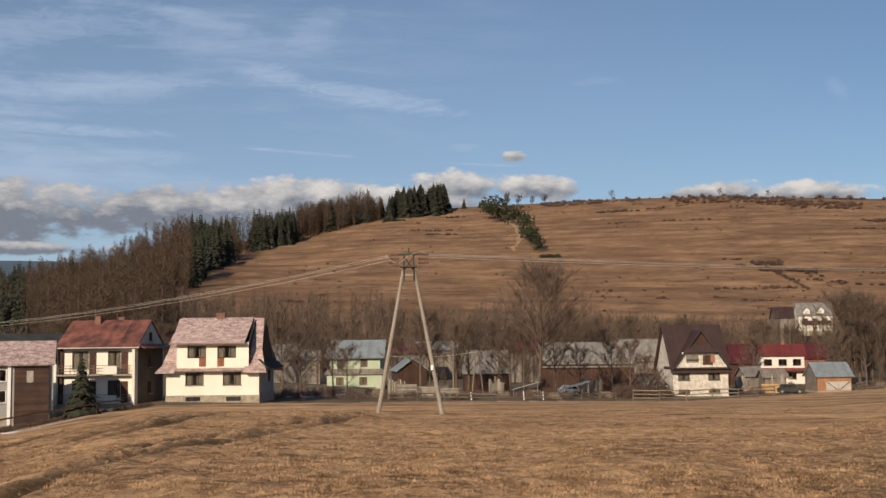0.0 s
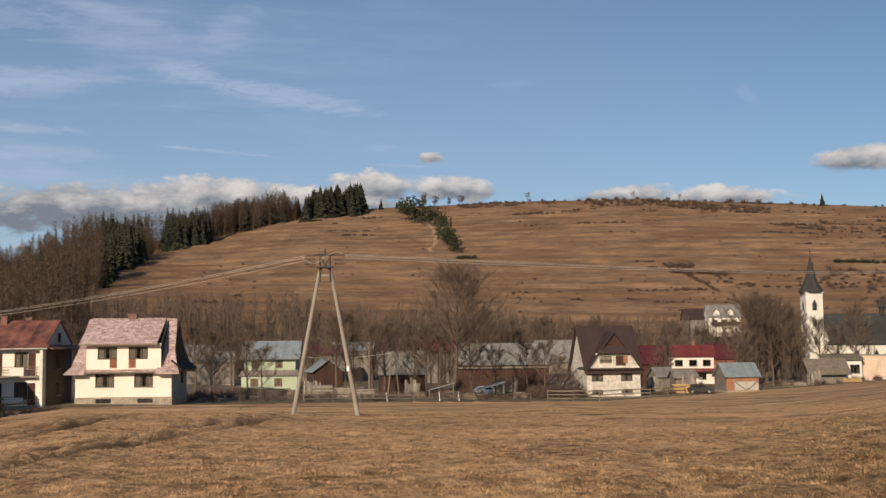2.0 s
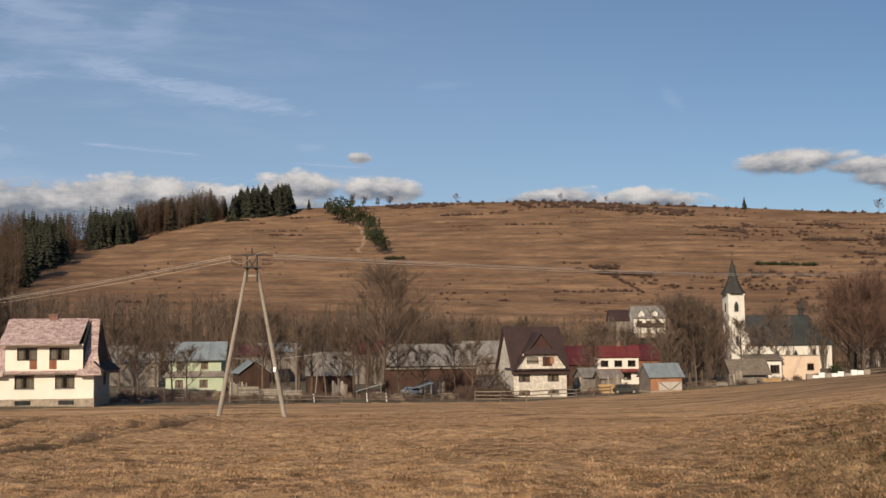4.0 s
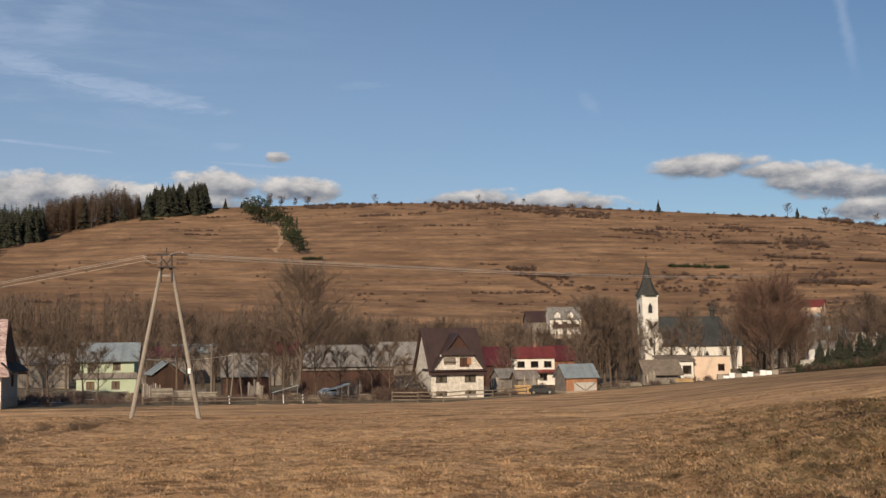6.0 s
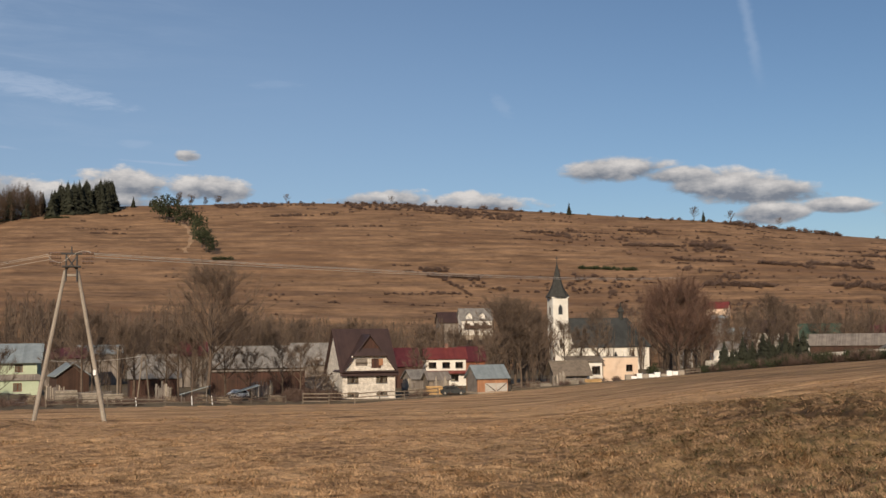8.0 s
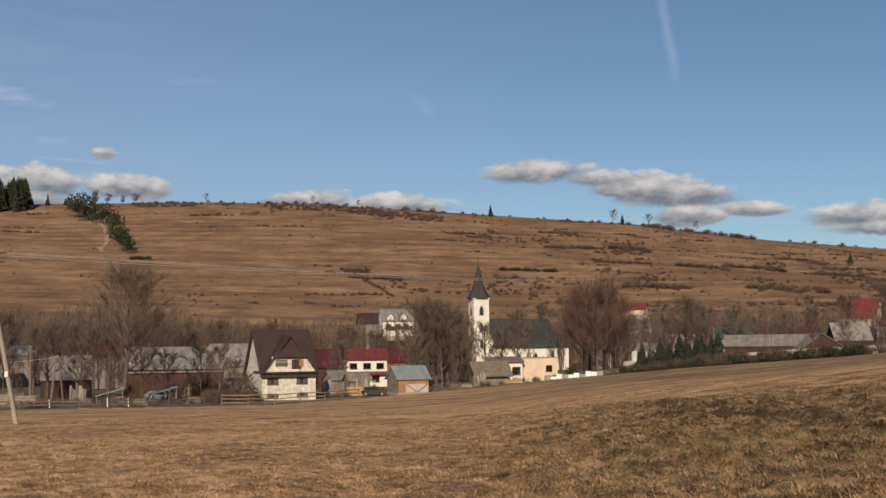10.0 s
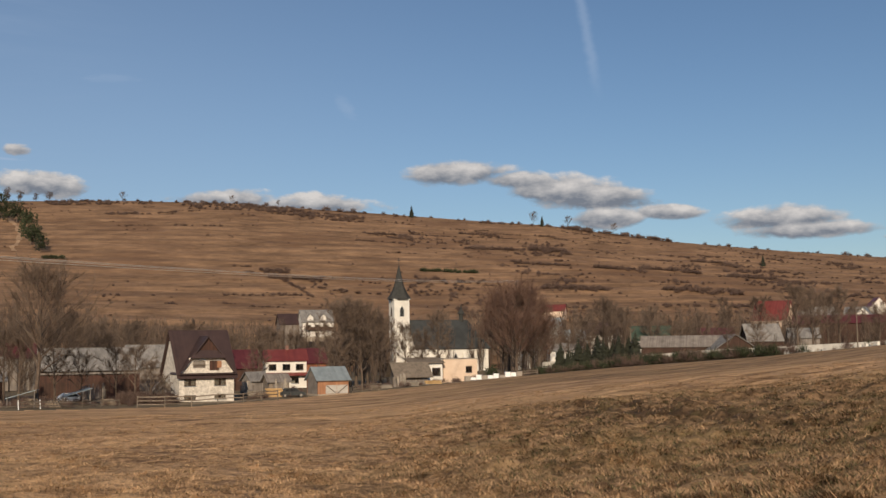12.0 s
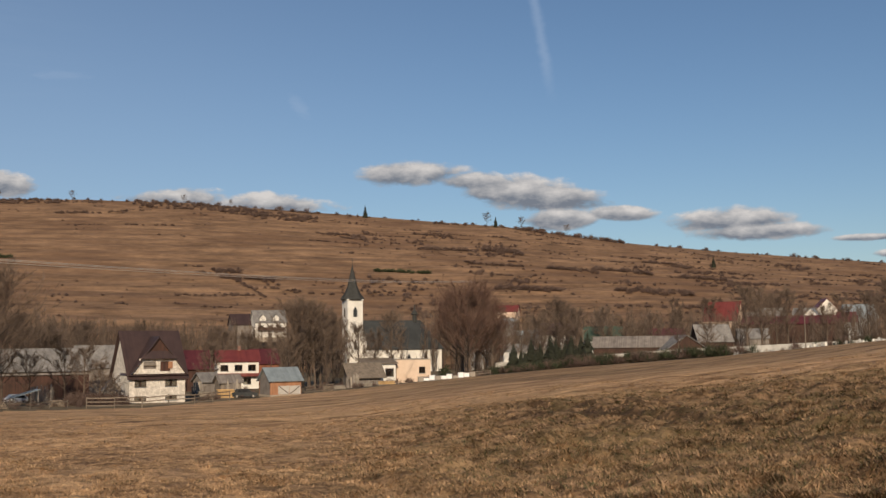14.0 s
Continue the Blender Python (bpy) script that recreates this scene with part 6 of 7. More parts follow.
low_house(22.2, 23.7, 214, -0.020, -0.030, "low brown shed with a shallow pitched roof", GREY_WOOD, FENCE_WOOD, 15, name="shed", depth=6, over=0.9)
low_house(31.75, 33.5, 330, 0.016, 0.006, "white house with a dark gable roof", WHITE, ROOF_DARK, 12, wins=2)
low_house(29.9, 31.3, 300, -0.002, -0.008, "low grey-roofed house among bare trees", WHITE, ROOF_GREY, 8, wins=2)
low_house(34.0, 35.9, 300, 0.0125, 0.001, "house with a dark green hipped roof", GREY_RENDER, ROOF_GREEN, 5, wins=2)
low_house(34.4, 38.4, 262, 0.0035, -0.0055, "long low shed with a weathered brown-grey roof", BROWN_WOOD, GREY_WOOD, -3, name="shed", depth=9)
low_house(38.0, 40.0, 258, 0.004, -0.008, "dark wooden shed with a grey gable roof", BROWN_WOOD, ROOF_GREY, 20, "y", name="shed")
low_house(37.2, 38.9, 320, 0.010, 0.003, "low house with a maroon roof", GREY_RENDER, ROOF_MAROON, 4)
low_house(39.6, 41.2, 300, 0.013, -0.001, "dark boarded house with a weathered grey roof", BROWN_WOOD, ROOF_GREY, 18)
low_house(39.8, 41.4, 470, 0.0325, 0.017, "house with a bright red roof and pinkish walls", PINK_RENDER, ROOF_RED, -25, wins=2)
low_house(42.0, 43.3, 400, 0.023, 0.015, "small white house with a grey roof", WHITE, ROOF_GREY, 10, wins=2)
low_house(41.7, 46.4, 370, 0.0195, 0.013, "long building with a maroon sheet roof", BROWN_WOOD, ROOF_MAROON, 0)
low_house(45.2, 46.1, 480, 0.0335, 0.025, "white house with a red roof up the slope", WHITE, ROOF_RED, 15, wins=2, ridge="y")
low_house(44.0, 45.0, 450, 0.026, 0.018, "pale house with a grey roof up the slope", WHITE, ROOF_GREY, -15, wins=2)
low_house(46.6, 47.9, 430, 0.028, 0.017, "house with a blue-grey sheet roof", GREY_RENDER, ROOF_TIN, 25)
low_house(41.5, 42.9, 330, 0.009, 0.001, "grey shed with a weathered roof", GREY_WOOD, ROOF_GREY, 5, name="shed")
low_house(29.5, 30.6, 480, 0.0325, 0.027, "house with a faded red roof on the slope", PINK_RENDER, ROOF_RED, -10, wins=2)
low_house(29.3, 30.6, 352, 0.0205, 0.013, "low house with a pale tin roof among trees", GREY_RENDER, ROOF_TIN, 6, wins=2)
low_house(42.6, 43.7, 440, 0.0265, 0.020, "small white house with a weathered roof", WHITE, ROOF_GREY, 12, wins=2)
low_house(44.5, 45.3, 430, 0.0255, 0.019, "small pale house with a tin roof", WHITE, ROOF_TIN, -8, "y", wins=2)
low_house(46.2, 47.0, 400, 0.022, 0.014, "grey house with a dull red roof", GREY_RENDER, ROOF_MAROON, 8, wins=2)
low_house(16.3, 17.7, 386, 0.027, 0.018, "dark-roofed wing of a house on the slope", GREY_WOOD, ROOF_DARK, 10)
low_house(27.9, 29.4, 340, 0.016, 0.006, "grey-roofed house hidden by the brown tree", GREY_RENDER, ROOF_GREY, 6, wins=2)
low_house(48.4, 50.6, 380, 0.02, 0.01, "grey house at the village end", WHITE, ROOF_GREY, 6, wins=2)
low_house(30.6, 31.7, 350, 0.010, 0.002, "small white house with grey roof", WHITE, ROOF_TIN, 6, wins=2)


def building_site():
    z = 10 - 7.55
    ho = thing("unfinished_building", "unfinished pinkish block building before the church", "building", facing(25.35, 226, 14, z))
    part("wall", Shape().wall(7.0, 4.9, 0.3, [(4.6, 2.2, 1.3, 1.3)], -3.5, -0.6), PINK_RENDER, ho)
    for x in (-3.5, 3.2):
        part("wall", Shape().box(x, x + 0.3, 0.3, 7, -0.6, 4.1), PINK_RENDER, ho)
    part("wall", Shape().box(-3.5, 3.5, 7, 7.3, -0.6, 4.1), PINK_RENDER, ho)
    part("roof_deck", Shape().box(-3.6, 3.6, -0.1, 7.4, 4.305, 4.45), CONCRETE, ho)
    window(ho, 1.1, 1.6, 1.3, 1.3, 0)
    wing = thing("annexe", "white annexe with large dark windows", "building", facing(23.9, 223, 14, z))
    part("wall", Shape().wall(4.4, 4.2, 0.3, [(0.4, 1.7, 1.6, 1.6), (2.3, 1.7, 1.7, 1.6)], -2.2, -0.6), WHITE, wing)
    for x in (-2.2, 1.9):
        part("wall", Shape().box(x, x + 0.3, 0.3, 5, -0.6, 3.6), WHITE, wing)
    part("wall", Shape().box(-2.2, 2.2, 5, 5.3, -0.6, 3.6), WHITE, wing)
    part("roof", Shape().sheet((-4.6, -0.6, 3.75), (2.6, -0.6, 3.75), (2.6, 5.6, 4.7), (-4.6, 5.6, 4.7), 0.15), FENCE_WOOD, wing, "pale board roof")
    for x, w in ((-1.8, 1.6), (0.1, 1.7)):
        window(wing, x, 1.1, w, 1.6, 0, split=3)
    rnd = random.Random(5)
    for i in range(10):
        az = 25.7 + i * 0.29 + rnd.uniform(-.01, .01)
        p = plan(az, 205 + rnd.uniform(-.6, .6))
        s = rnd.uniform(0.45, 0.9)
        ob = thing("wrapped_pallet", "white foil-wrapped pallet of building blocks", "pallet", pose(p.x, p.y, p.z, 0, 0, -az + rnd.uniform(-9, 9)), "wrapped pallets")
        part("block_pack", Shape().prism([(-.5, -.4), (-.42, -.5), (.42, -.5), (.5, -.42), (.5, .45), (-.5, .45)], 0.14, 0.14 + s), WHITE_PAINT if i % 3 else CONCRETE, ob)
        for y in (-0.4, 0, 0.35):
            part("skid", Shape().box(-0.5, 0.5, y, y + 0.1, -0.1, 0.14), FENCE_WOOD, ob)


building_site()

for az, d, h in ((0.45, 160, 7.6), (-0.35, 168, 7.0), (33.9, 236, 8.5), (44.6, 240, 8.0)):
    p = plan(az, d)
    po = thing("wooden_pole", "plain weathered wooden utility pole between the yards", "utility pole", pose(*p), "wooden poles")
    part("shaft", Shape().rod((0, 0, -0.5), (0, 0, h), 0.13, 0.09, 8), FENCE_WOOD, po)
    part("cross_arm", Shape().box(-0.5, 0.5, -0.16, -0.1, h - 0.5, h - 0.4), FENCE_WOOD, po)
    for x in (-0.42, 0.42):
        part("insulator", Shape().rod((x, -0.13, h - 0.4), (x, -0.13, h - 0.25), 0.05, 0.035, 6), PORCELAIN, po)


# the garage's doors, with their dark diagonal braces
def garage_front():
    g = bpy.data.objects["garage"]
    for x in (-1.35, 0.62):
        d = part("door", Shape().box(x, x + 1.9, -0.06, -0.004, 0.1, 1.45), OLD_WHITE, g, "white boarded garage door")
        s = 1 if x < 0 else -1
        xa, xb = (x + 0.1, x + 1.8) if s > 0 else (x + 1.8, x + 0.1)
        part("brace", Shape().slab([(xa - 0.09, 1.42), (xa + 0.09, 1.42), (xb + 0.09, 0.15), (xb - 0.09, 0.15)], -0.10, -0.062), BROWN_WOOD, d)


garage_front()


# ---- fences, churchyard, yard things ----
def fence(label, line, d_off, pitch, height, rails, post_w, rail_mat=None, jitter=0.1, name="fence", pale=0.0):
    """Posts and rails along bearings and distances; it is one fence of many parts."""
    rnd = random.Random(int(abs(line[0][0]) * 10) + len(line))
    pts = []
    for (a0, d0), (a1, d1) in zip(line, line[1:]):
        p0, p1 = plan(a0, d0 + d_off), plan(a1, d1 + d_off)
        n = max(1, int((p1 - p0).length / pitch))
        for i in range(n):
            q = p0.lerp(p1, i / n)
            pts.append(Vector((q.x, q.y, ground(q.x, q.y))))
    fe = thing(name, label, "fence", pose(*pts[0]))
    o = pts[0]
    tops = []
    for p in pts:
        h = height * rnd.uniform(0.9, 1.12)
        lean = Vector((rnd.uniform(-jitter, jitter), rnd.uniform(-jitter, jitter), 0))
        mat = WHITE_PAINT if rnd.random() < pale else (rail_mat or FENCE_WOOD)
        part("post", Shape().rod(p - o - Vector((0, 0, 0.4)), p - o + Vector((0, 0, h)) + lean, post_w, post_w * 0.8, 6), mat, fe)
        tops.append((p - o, h, lean))
    for (a, ha, la), (b, hb, lb) in zip(tops, tops[1:]):
        for r in rails:
            if rnd.random() < 0.06:
                continue
            wob = rnd.uniform(-.06, .06)
            part("rail", Shape().sheet(a + Vector((0, -0.06, ha * r + wob)) + la * r, b + Vector((0, -0.06, hb * r)) + lb * r, b + Vector((0, -0.06, hb * r - 0.13)), a + Vector((0, -0.06, ha * r - 0.13 + wob)), 0.05), rail_mat or FENCE_WOOD, fe)


fence("weathered three-rail wooden fence before the blockwork house", [(9.4, 160), (12, 161), (14.5, 162), (17.0, 170)], -7.0, 2.9, 1.5, (0.95, 0.62, 0.3), 0.09)
fence("old leaning rail fence with some whitened posts along the meadow", [(-2.8, 133), (0, 136), (4, 141), (9.4, 156)], 1.0, 3.0, 1.0, (0.85, 0.45), 0.07, None, 0.14, pale=0.15)
fence("low wire-and-post fence along the track below the houses", [(-23, 104), (-20, 106), (-17, 109), (-14.6, 113)], -2.0, 2.4, 1.2, (0.9,), 0.05, BROWN_WOOD)
fence("rough rail fence beside the garage", [(19.9, 190), (21.8, 197)], 0, 2.2, 1.3, (0.95, 0.6, 0.3), 0.08)
fence("plain rail fence at the churchyard edge", [(28.3, 207), (30.1, 209)], 0, 2.4, 1.0, (0.9, 0.5), 0.07)
fence("pale picket garden fence before the green house", [(-8.2, 150), (-6, 156), (-3, 160)], 2, 1.4, 1.3, (0.9, 0.35), 0.06, GREY_WOOD)
fence("grey board fence round the farmyard", [(-2.3, 152), (0.6, 156)], 0, 1.1, 1.7, (0.97, 0.86, 0.75, 0.64, 0.53, 0.42, 0.31, 0.2), 0.06, GREY_WOOD, 0.03)




def churchyard():
    rnd = random.Random(21)
    line = [(29.5, 240), (33.5, 234), (38, 238), (43, 246), (50, 250)]
    prev = None
    wl = thing("churchyard_wall", "long low whitewashed churchyard wall", "wall", pose(0, 0, 0))
    for (a0, d0), (a1, d1) in zip(line, line[1:]):
        n = int((a1 - a0) / 0.7)
        for i in range(n):
            u, v = i / n, (i + 1) / n
            az0, az1 = a0 + (a1 - a0) * u, a0 + (a1 - a0) * v
            top0, top1 = (lerp([(29.5, -0.0165), (33.5, -0.0125), (38, -0.0070), (41.3, -0.0048), (48.2, 0.0007), (52, 0.003)], z) for z in (az0, az1))
            p, q = plan(az0, d0 + (d1 - d0) * u), plan(az1, d0 + (d1 - d0) * v)
            zp, zq = 9.7 + top0 * (d0 + (d1 - d0) * u), 9.7 + top1 * (d0 + (d1 - d0) * v)
            n2 = Vector((p.y - q.y, q.x - p.x, 0)).normalized() * 0.2
            vs = [Vector((p.x, p.y, p.z - 1)) - n2, Vector((q.x, q.y, q.z - 1)) - n2, Vector((q.x, q.y, q.z - 1)) + n2, Vector((p.x, p.y, p.z - 1)) + n2]
            vs += [Vector((w.x, w.y, zz)) for w, zz in zip(vs, (zp, zq, zq, zp))]
            part("wall_panel", Shape().add(vs, [(3, 2, 1, 0), (4, 5, 6, 7), (0, 1, 5, 4), (1, 2, 6, 5), (2, 3, 7, 6), (3, 0, 4, 7)]), OLD_WHITE, wl)
    slab = {}
    mats = (OLD_WHITE, GREY_RENDER, ROOF_SLATE, CONCRETE, WHITE)
    for i in range(230):
        az = rnd.uniform(39.0, 51)
        d = rnd.uniform(222, 238)
        k = rnd.randrange(5)
        p = plan(az, d)
        m = pose(p.x, p.y, p.z, 0, 0, -az + rnd.uniform(-25, 25)) @ Matrix.Scale(rnd.uniform(0.45, 0.85), 4)
        if k not in slab:
            g = thing("gravestone", "weathered gravestone in the sloping churchyard", "gravestone", m, "gravestones")
            part("headstone", Shape().slab([(-.45, 0.2), (.45, 0.2), (.45, 1.1), (.2, 1.45), (-.2, 1.45), (-.45, 1.1)], 0.6, 0.8), mats[k], g)
            part("kerb", Shape().box(-0.6, 0.6, -1.2, 0.85, -0.6, 0.2), mats[(k + 1) % 5], g)
            slab[k] = g
        else:
            copy_thing(slab[k], m)
    pieces = []
    shapes = [bush_shape(200 + i, 120, 0.5) for i in range(5)]
    for i in range(700):
        az = rnd.uniform(28.8, 51)
        if az > 41 and rnd.random() < 0.88:
            continue
        d = lerp([(28.8, 222), (33, 220), (40, 224), (51, 233)], az) + rnd.uniform(-3, 5)
        sh = rnd.choice(shapes)
        pieces.append((placed(sh, plan(az, d), rnd.uniform(1.2, 2.6) * (1.25 if 33 < az < 42 else 1), rnd.uniform(0, 6), 1.1), sh.f, [0 if rnd.random() < 0.55 else 1] * len(sh.f)))
    merged("churchyard_hedge", "dark straggling hedge below the churchyard", "hedge", pieces, [SHRUB, PINE])


churchyard()


def village_bushes():
    """Bare bushes in the gardens and along the meadow's lower edge."""
    rnd = random.Random(22)
    shapes = [bush_shape(300 + i, 90, 0.55) for i in range(6)]
    pieces = []
    for i in range(760):
        az = rnd.uniform(-9, 29)
        if az < -3 and rnd.random() < 0.25:
            continue
        if 10.9 < az < 14.4 or 17.4 < az < 20.2:
            continue
        d = lerp(EDGE_AT, az) + rnd.uniform(3, 40)
        sh = rnd.choice(shapes)
        r = rnd.uniform(0.5, 1.5)
        pieces.append((placed(sh, plan(az, d), r, rnd.uniform(0, 6), 1.0), sh.f, [0] * len(sh.f)))
    for i in range(160):
        az = rnd.uniform(8.6, 11.1)
        sh = rnd.choice(shapes)
        pieces.append((placed(sh, plan(az, rnd.uniform(161, 167)), rnd.uniform(1.0, 2.4), rnd.uniform(0, 6), 0.8), sh.f, [0] * len(sh.f)))
    for i in range(260):
        az = rnd.uniform(-24, -14.5)
        sh = rnd.choice(shapes)
        pieces.append((placed(sh, plan(az, lerp(EDGE_AT, az) + rnd.uniform(-3, 3)), rnd.uniform(0.2, 0.6), rnd.uniform(0, 6), 1.4), sh.f, [0] * len(sh.f)))
    merged("garden_bushes", "bare tangled bushes round the village gardens", "bushes", pieces, [SHRUB])


village_bushes()


def car(label, az, d, turn, mat):
    c = thing("car", label, "car", facing(az, d, turn))
    body = [(-2.0, 0.3), (2.0, 0.3), (2.05, 0.75), (1.2, 0.9), (0.6, 1.4), (-1.1, 1.42), (-1.7, 0.95), (-2.05, 0.85)]
    part("body", Shape().slab(body, -0.8, 0.8), mat, c)
    part("side_window", Shape().slab([(-1.3, 0.95), (0.9, 0.93), (0.5, 1.33), (-1.0, 1.34)], -0.83, -0.803), DARK_GLASS, c)
    for x in (-1.3, 1.3):
        w = part("wheel", Shape().tube([(x, -0.84, 0.3), (x, -0.62, 0.3)], [0.32, 0.32], 12), IRON, c)
        part("rim", Shape().tube([(x, -0.86, 0.3), (x, -0.842, 0.3)], [0.18, 0.18], 10), CONCRETE, w)
        part("wheel", Shape().tube([(x, 0.62, 0.3), (x, 0.84, 0.3)], [0.32, 0.32], 12), IRON, c)


car("white car parked in the farmyard", 6.35, 172, 12, WHITE_PAINT)
car("dark car parked beside the garage", 16.9, 184, 10, ROOF_SLATE)


def lean_to(az, d, rec):
    s = thing("lean_to", "open lean-to with a tilted tin roof", "shelter", facing(az, d, rec))
    part("roof", Shape().sheet((-1.8, -1.2, 1.2), (1.8, -1.2, 2.2), (1.8, 1.2, 2.2), (-1.8, 1.2, 1.2), 0.08), ROOF_TIN, s)
    for x, h in ((-1.6, 1.25), (1.6, 2.1)):
        for y in (-1.0, 1.0):
            part("post", Shape().rod((x, y, -0.3), (x, y, h), 0.07), GREY_WOOD, s)


def board_stack(az, d, w, layers, mat, label, turn=0):
    """Boards piled up with small offsets on two bearers."""
    rnd = random.Random(int(az * 100) + 5000)
    st = thing("board_stack", label, "timber", facing(az, d, turn), "board stacks")
    for y in (0.1, 0.8):
        part("bearer", Shape().box(-w / 2, w / 2, y, y + 0.1, -0.3, 0.1), GREY_WOOD, st)
    for i in range(layers):
        o, o2 = rnd.uniform(-0.15, 0.15), rnd.uniform(-0.06, 0.06)
        part("board_layer", Shape().box(-w / 2 + o, w / 2 + o, o2, 0.95 + o2, 0.102 + i * 0.15, 0.23 + i * 0.15), mat, st)


PALE_BOARD = mottled("pale_stacked_boards", (0.17, 0.14, 0.105), (0.40, 0.345, 0.275), 1.4, 0.9, 6, 0.5, 0.3, 0.01, vary=0.6)
YELLOW_BOARD = mottled("fresh_yellow_boards", (0.36, 0.22, 0.09), (0.58, 0.38, 0.18), 1.4, 0.9, 6, 0.5, 0.3, 0.01, vary=0.5)
for az, d, w, n, mat, label in ((-1.9, 149, 2.6, 11, PALE_BOARD, "stack of pale weathered boards at the farmyard edge"), (-0.75, 150, 2.2, 9, PALE_BOARD, "stack of pale weathered boards at the farmyard edge"),
                                (0.25, 151, 2.4, 8, PALE_BOARD, "stack of pale weathered boards at the farmyard edge"), (16.0, 183, 2.6, 9, YELLOW_BOARD, "stack of fresh yellow boards in the yard"),
                                (14.9, 184, 2.0, 7, PALE_BOARD, "stack of grey boards beside the shed"), (22.9, 206, 2.6, 5, PALE_BOARD, "low pile of boards on the building site"),
                                (24.0, 207, 3.0, 4, YELLOW_BOARD, "low pile of fresh boards on the building site"), (21.6, 205, 2.0, 4, PALE_BOARD, "low pile of boards by the rail fence")):
    board_stack(az, d, w, n, mat, label, 6)

p, q = plan(-3.1, 186), plan(1.67, 150)
wire("power_line", "low cable from the green house to the small pole", (p.x, p.y, 10 - 8.3 + 6.4), (q.x, q.y, q.z + 6.1), 0.5, 0.02)
lean_to(4.15, 150, -10)
lean_to(6.6, 162, 12)


def log_pile(az, d, rows, length, turn=0):
    """Split logs laid in rows, each row one log shorter."""
    rnd = random.Random(int(az * 37) + 900)
    lp = thing("log_pile", "weathered pile of round logs stacked in the farmyard", "firewood", facing(az, d, turn), "log piles")
    for j in range(rows):
        for i in range(rows + 3 - j):
            x, z, r = (i - (rows + 2 - j) / 2) * 0.34, 0.12 + j * 0.28, rnd.uniform(0.13, 0.17)
            part("log", Shape().rod((x, rnd.uniform(-0.08, 0.08), z), (x, length + rnd.uniform(-0.1, 0.1), z), r, r * 0.92, 7), LOG, lp)


def lean_boards(az, d, n, height, turn=0):
    """Rough boards that lean on a rail."""
    rnd = random.Random(int(az * 53) + 700)
    lb = thing("leaning_boards", "rough grey boards leaning on a rail in the yard", "timber", facing(az, d, turn), "leaning boards")
    w = n * 0.26
    part("rail", Shape().rod((-w / 2 - 0.2, 0.45, height * 0.72), (w / 2 + 0.2, 0.45, height * 0.72), 0.06), FENCE_WOOD, lb)
    for x in (-w / 2, w / 2):
        part("post", Shape().rod((x, 0.52, -0.3), (x, 0.52, height * 0.8), 0.07), FENCE_WOOD, lb)
    for i in range(n):
        x, h = -w / 2 + i * 0.26, height * rnd.uniform(0.75, 1.15)
        part("board", Shape().sheet((x, 0.0, 0.0), (x + rnd.uniform(0.16, 0.24), 0.0, 0.0), (x + 0.2 + rnd.uniform(-.08, .08), 0.42, h), (x + rnd.uniform(-.08, .08), 0.42, h), 0.03), PALE_BOARD if rnd.random() < 0.6 else GREY_WOOD, lb)


LOG = mottled("cut_log_bark", (0.09, 0.065, 0.045), (0.32, 0.25, 0.18), 2.0, 0.95, 5, 0.5, 0.4, 0.02, vary=0.5)
for az, d, rows, length, turn in ((4.6, 149, 4, 1.6, 12), (5.5, 150, 3, 1.4, -8), (-3.3, 151, 4, 1.5, 5), (8.1, 158, 3, 1.6, 10), (15.4, 181, 3, 1.5, 0), (21.0, 200, 3, 1.4, 6), (3.0, 153, 3, 1.4, 0)):
    log_pile(az, d, rows, length, turn)
for az, d, n, height, turn in ((-2.4, 153, 9, 2.3, 4), (2.6, 160, 8, 2.6, -6), (7.4, 170, 12, 2.4, 3), (16.35, 186, 9, 2.6, 12), (14.7, 188, 8, 2.3, 8), (22.3, 208, 9, 2.2, 10), (9.9, 178, 8, 2.5, 0)):
    lean_boards(az, d, n, height, turn)


def snow(az, d, rx, ry, seed):
    rnd = random.Random(seed)
    n = 22
    vs = [plan(az, d, 0.06)]
    for k in range(n):
        a = 2 * math.pi * k / n
        r = rnd.uniform(0.65, 1.1)
        c = plan(az, d)
        x, y = c.x + rx * r * math.cos(a), c.y + ry * r * math.sin(a)
        vs.append(Vector((x, y, ground(x, y) + 0.04)))
    ob = mesh_object("snow_patch", vs, [(0, k + 1, (k + 1) % n + 1) for k in range(n)], SNOW)
    tagged(ob, "patch of old snow lying on the ground", "snow", "snow patches")


for i, (az, d, rx, ry) in enumerate(((-7.6, 142, 3.2, 2.0), (-6.6, 150, 4.5, 2.0), (-5.0, 158, 4.0, 1.5), (-8.3, 150, 2.4, 2.0), (-18.6, 101, 2.4, 0.5), (-20.3, 99, 2.2, 0.4), (-16.6, 108.5, 1.5, 0.4), (-3.4, 160, 2.5, 1.2))):
    snow(az, d, rx, ry, i)


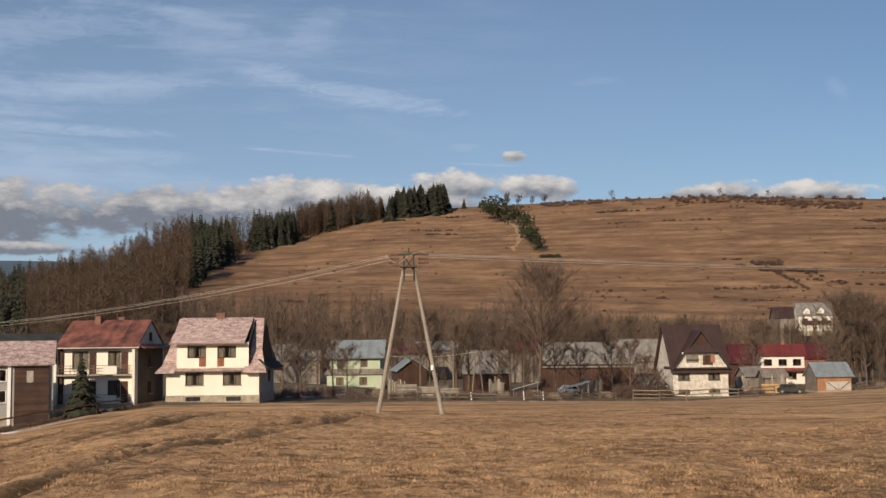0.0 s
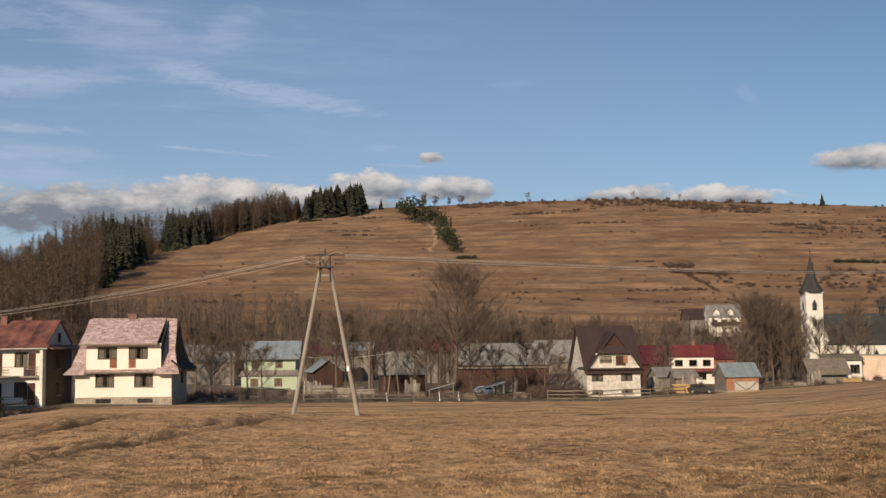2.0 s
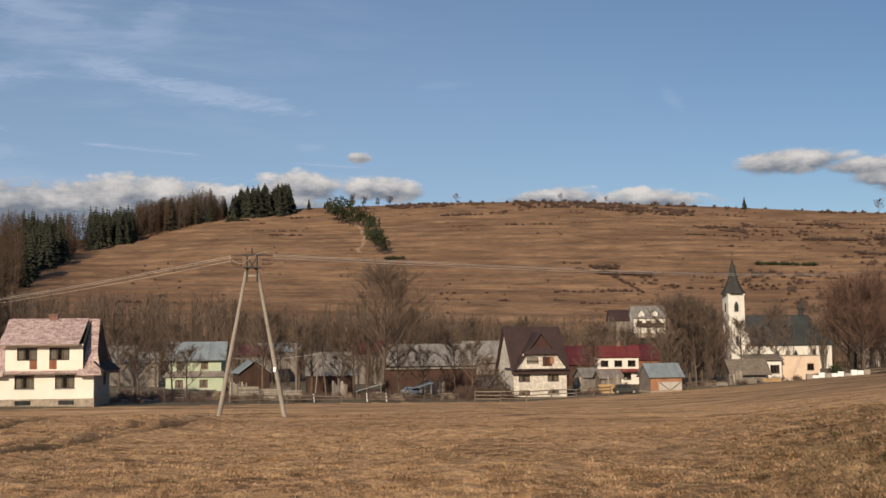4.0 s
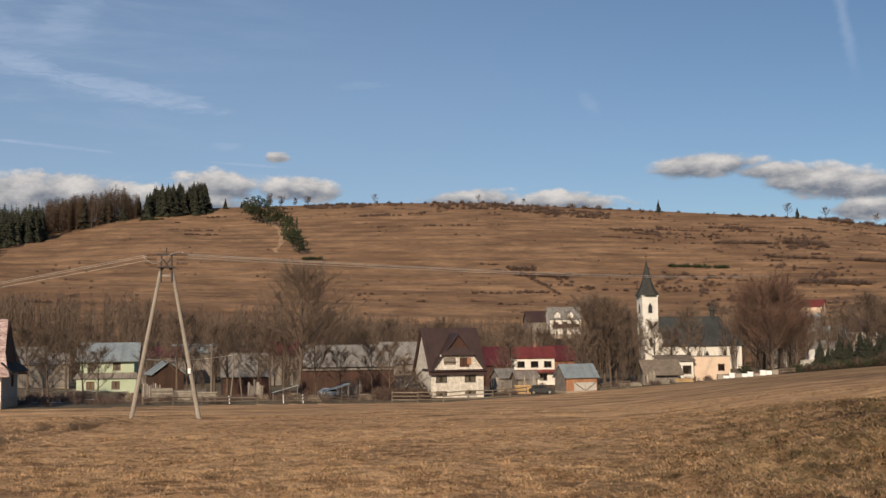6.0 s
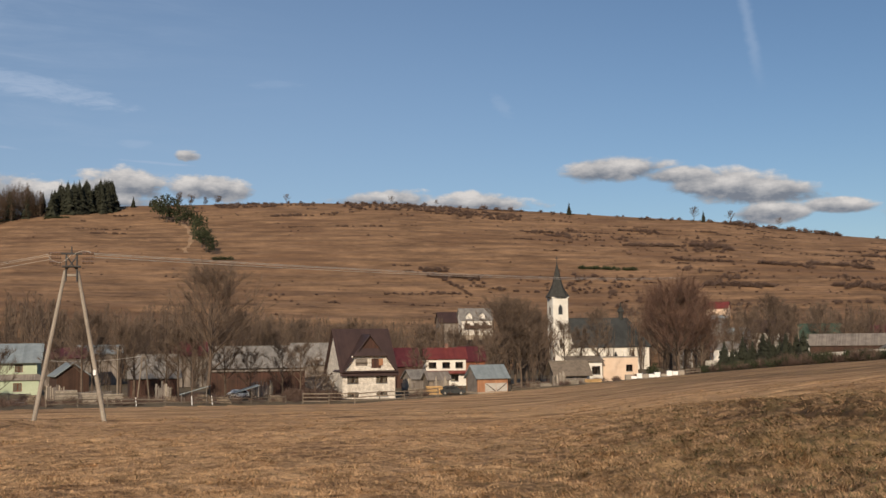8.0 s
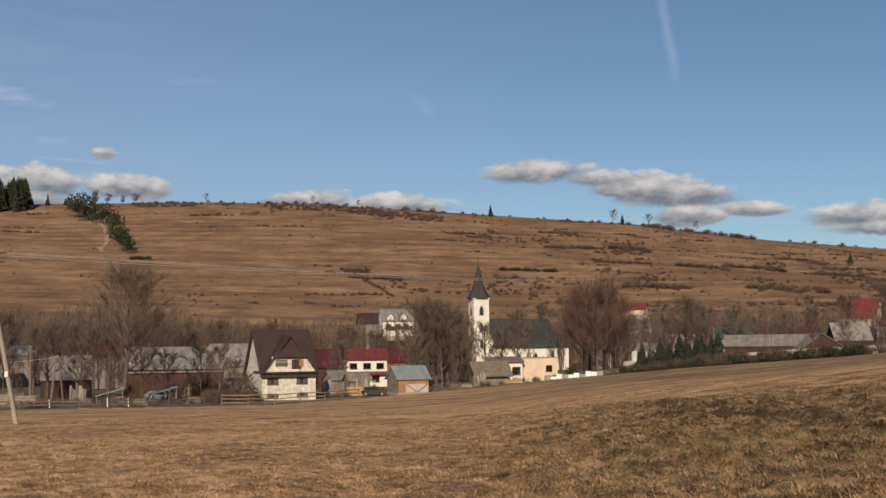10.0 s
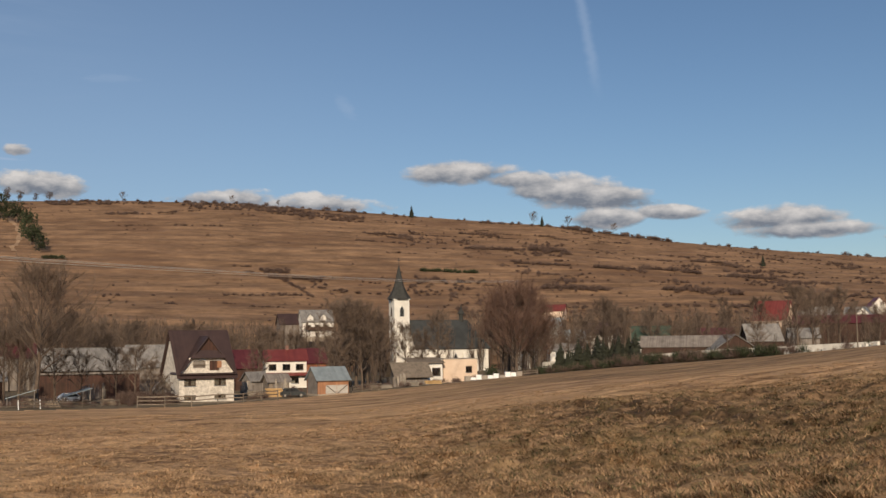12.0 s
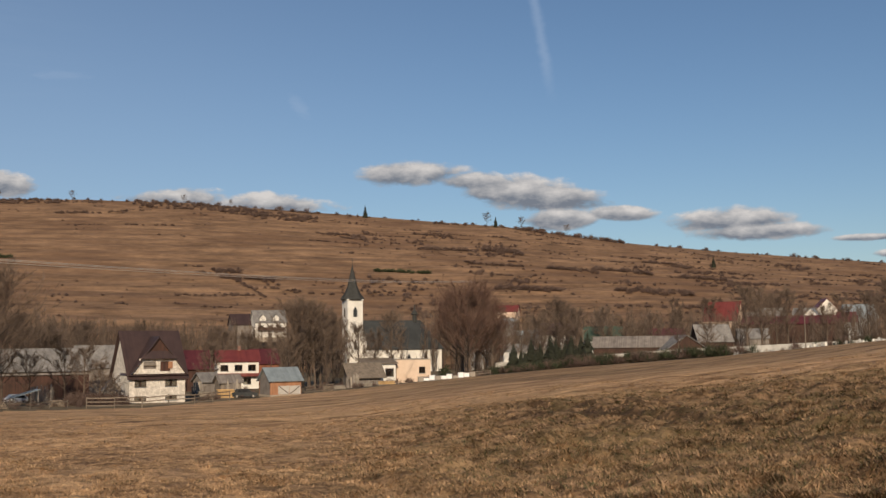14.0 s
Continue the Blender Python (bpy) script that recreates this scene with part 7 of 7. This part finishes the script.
def hill_track():
    """The sandy track that climbs beside the pines."""
    line = [(3.05, 0.108), (3.4, 0.106), (3.75, 0.1), (3.9, 0.094), (3.85, 0.087), (3.55, 0.082), (3.7, 0.079)]
    pts = []
    for (a0, e0), (a1, e1) in zip(line, line[1:]):
        for i in range(8):
            a, e = a0 + (a1 - a0) * i / 8, e0 + (e1 - e0) * i / 8
            pts.append(plan(a, on_slope(a, e), 0.35))
    vs = []
    for i, p in enumerate(pts):
        w = 1.3 + 0.5 * math.sin(i * 0.7)
        vs += [p - Vector((w, 0, 0)), p + Vector((w, 0, 0))]
    ob = mesh_object("track", vs, [(2 * i, 2 * i + 1, 2 * i + 3, 2 * i + 2) for i in range(len(pts) - 1)], TRACK)
    tagged(ob, "pale sandy track climbing the hillside", "track", kind="structure")


TRACK = mottled("sandy_track", (0.26, 0.16, 0.09), (0.42, 0.28, 0.17), 0.3, 0.95, 8, 0.5, 0.3, 0.05)
hill_track()


# ---- the meadow's grass ----
def meadow_grass():
    """Tufts of combed-over dry blades, thick and tussocky in the rank part, thin and short on the mown part."""
    rnd = np.random.default_rng(31)
    n = 230000
    azs, ds = rnd.uniform(-24.5, 50, n), 12.5 + 85 * rnd.random(n) ** 1.8
    luck = rnd.random(n)
    roots, sizes, combs, slots = [], [], [], []
    for az, d, u in zip(azs.tolist(), ds.tolist(), luck.tolist()):
        x, y = d * math.sin(radians(az)), d * math.cos(radians(az))
        thick = noise.noise((x * 0.75, y * 0.75, 3.1)) + 0.6 * noise.noise((x * 0.16, y * 0.2, 9.1))
        right = smooth(16, 30, az) * smooth(75, 50, d)
        if any(abs(x - m * y - c) < half and y0 < y < y1 for m, c, y0, y1, half in RUTS):
            thick -= 0.45
        thick -= 0.5 * smooth(50, 95, d)
        if thick + 0.35 * right < u * 1.1 - 0.52:
            continue
        roots.append((x, y, ground_polar(az, d)))
        sizes.append((0.042 + 0.055 * max(0.0, thick)) * (1 + 0.55 * right) * (1 + d / 110))
        combs.append(2.6 + 5.0 * noise.noise((x * 1.3, y * 1.3, 7.0)))
        slots.append(1 if (u * 977) % 1 < 0.05 + 0.20 * right else 2 if (u * 1511) % 1 < right * 0.85 else 0)
    roots, sizes, combs, slots = np.array(roots), np.array(sizes), np.array(combs), np.array(slots)
    per = 6
    root, size, comb, slot = (np.repeat(a, per, 0) for a in (roots, sizes, combs, slots))
    k = len(root)
    away = np.hypot(root[:, 0], root[:, 1])
    turn = comb + rnd.normal(0, 1.3, k)
    size = size * rnd.uniform(0.55, 1.5, k)
    width = rnd.uniform(0.004, 0.009, k) * (1 + away / 34)
    lean, rise = rnd.uniform(0.5, 1.8, k), rnd.uniform(0.12, 0.72, k)
    base = root + np.stack([rnd.normal(0, 0.09, k), rnd.normal(0, 0.09, k), np.full(k, -0.025)], 1)
    c, si = np.cos(turn), np.sin(turn)
    side = np.stack([-si * width, c * width, np.zeros(k)], 1)
    tip = base + np.stack([c * size * lean, si * size * lean, size * rise + 0.025], 1)
    verts = np.stack([base - side, base + side, tip], 1).reshape(-1, 3)
    me = bpy.data.meshes.new("meadow_grass")
    me.vertices.add(3 * k)
    me.vertices.foreach_set("co", verts.ravel())
    me.loops.add(3 * k)
    me.loops.foreach_set("vertex_index", np.arange(3 * k))
    me.polygons.add(k)
    me.polygons.foreach_set("loop_start", np.arange(0, 3 * k, 3))
    for mat in (STRAW, GREEN_BLADE, RANK_STRAW):
        me.materials.append(mat)
    me.polygons.foreach_set("material_index", slot)
    me.update(calc_edges=True)
    tagged(new("meadow_grass", me), "matted tufts of dry straw-coloured grass in the meadow", "grass", kind="stuff")


meadow_grass()
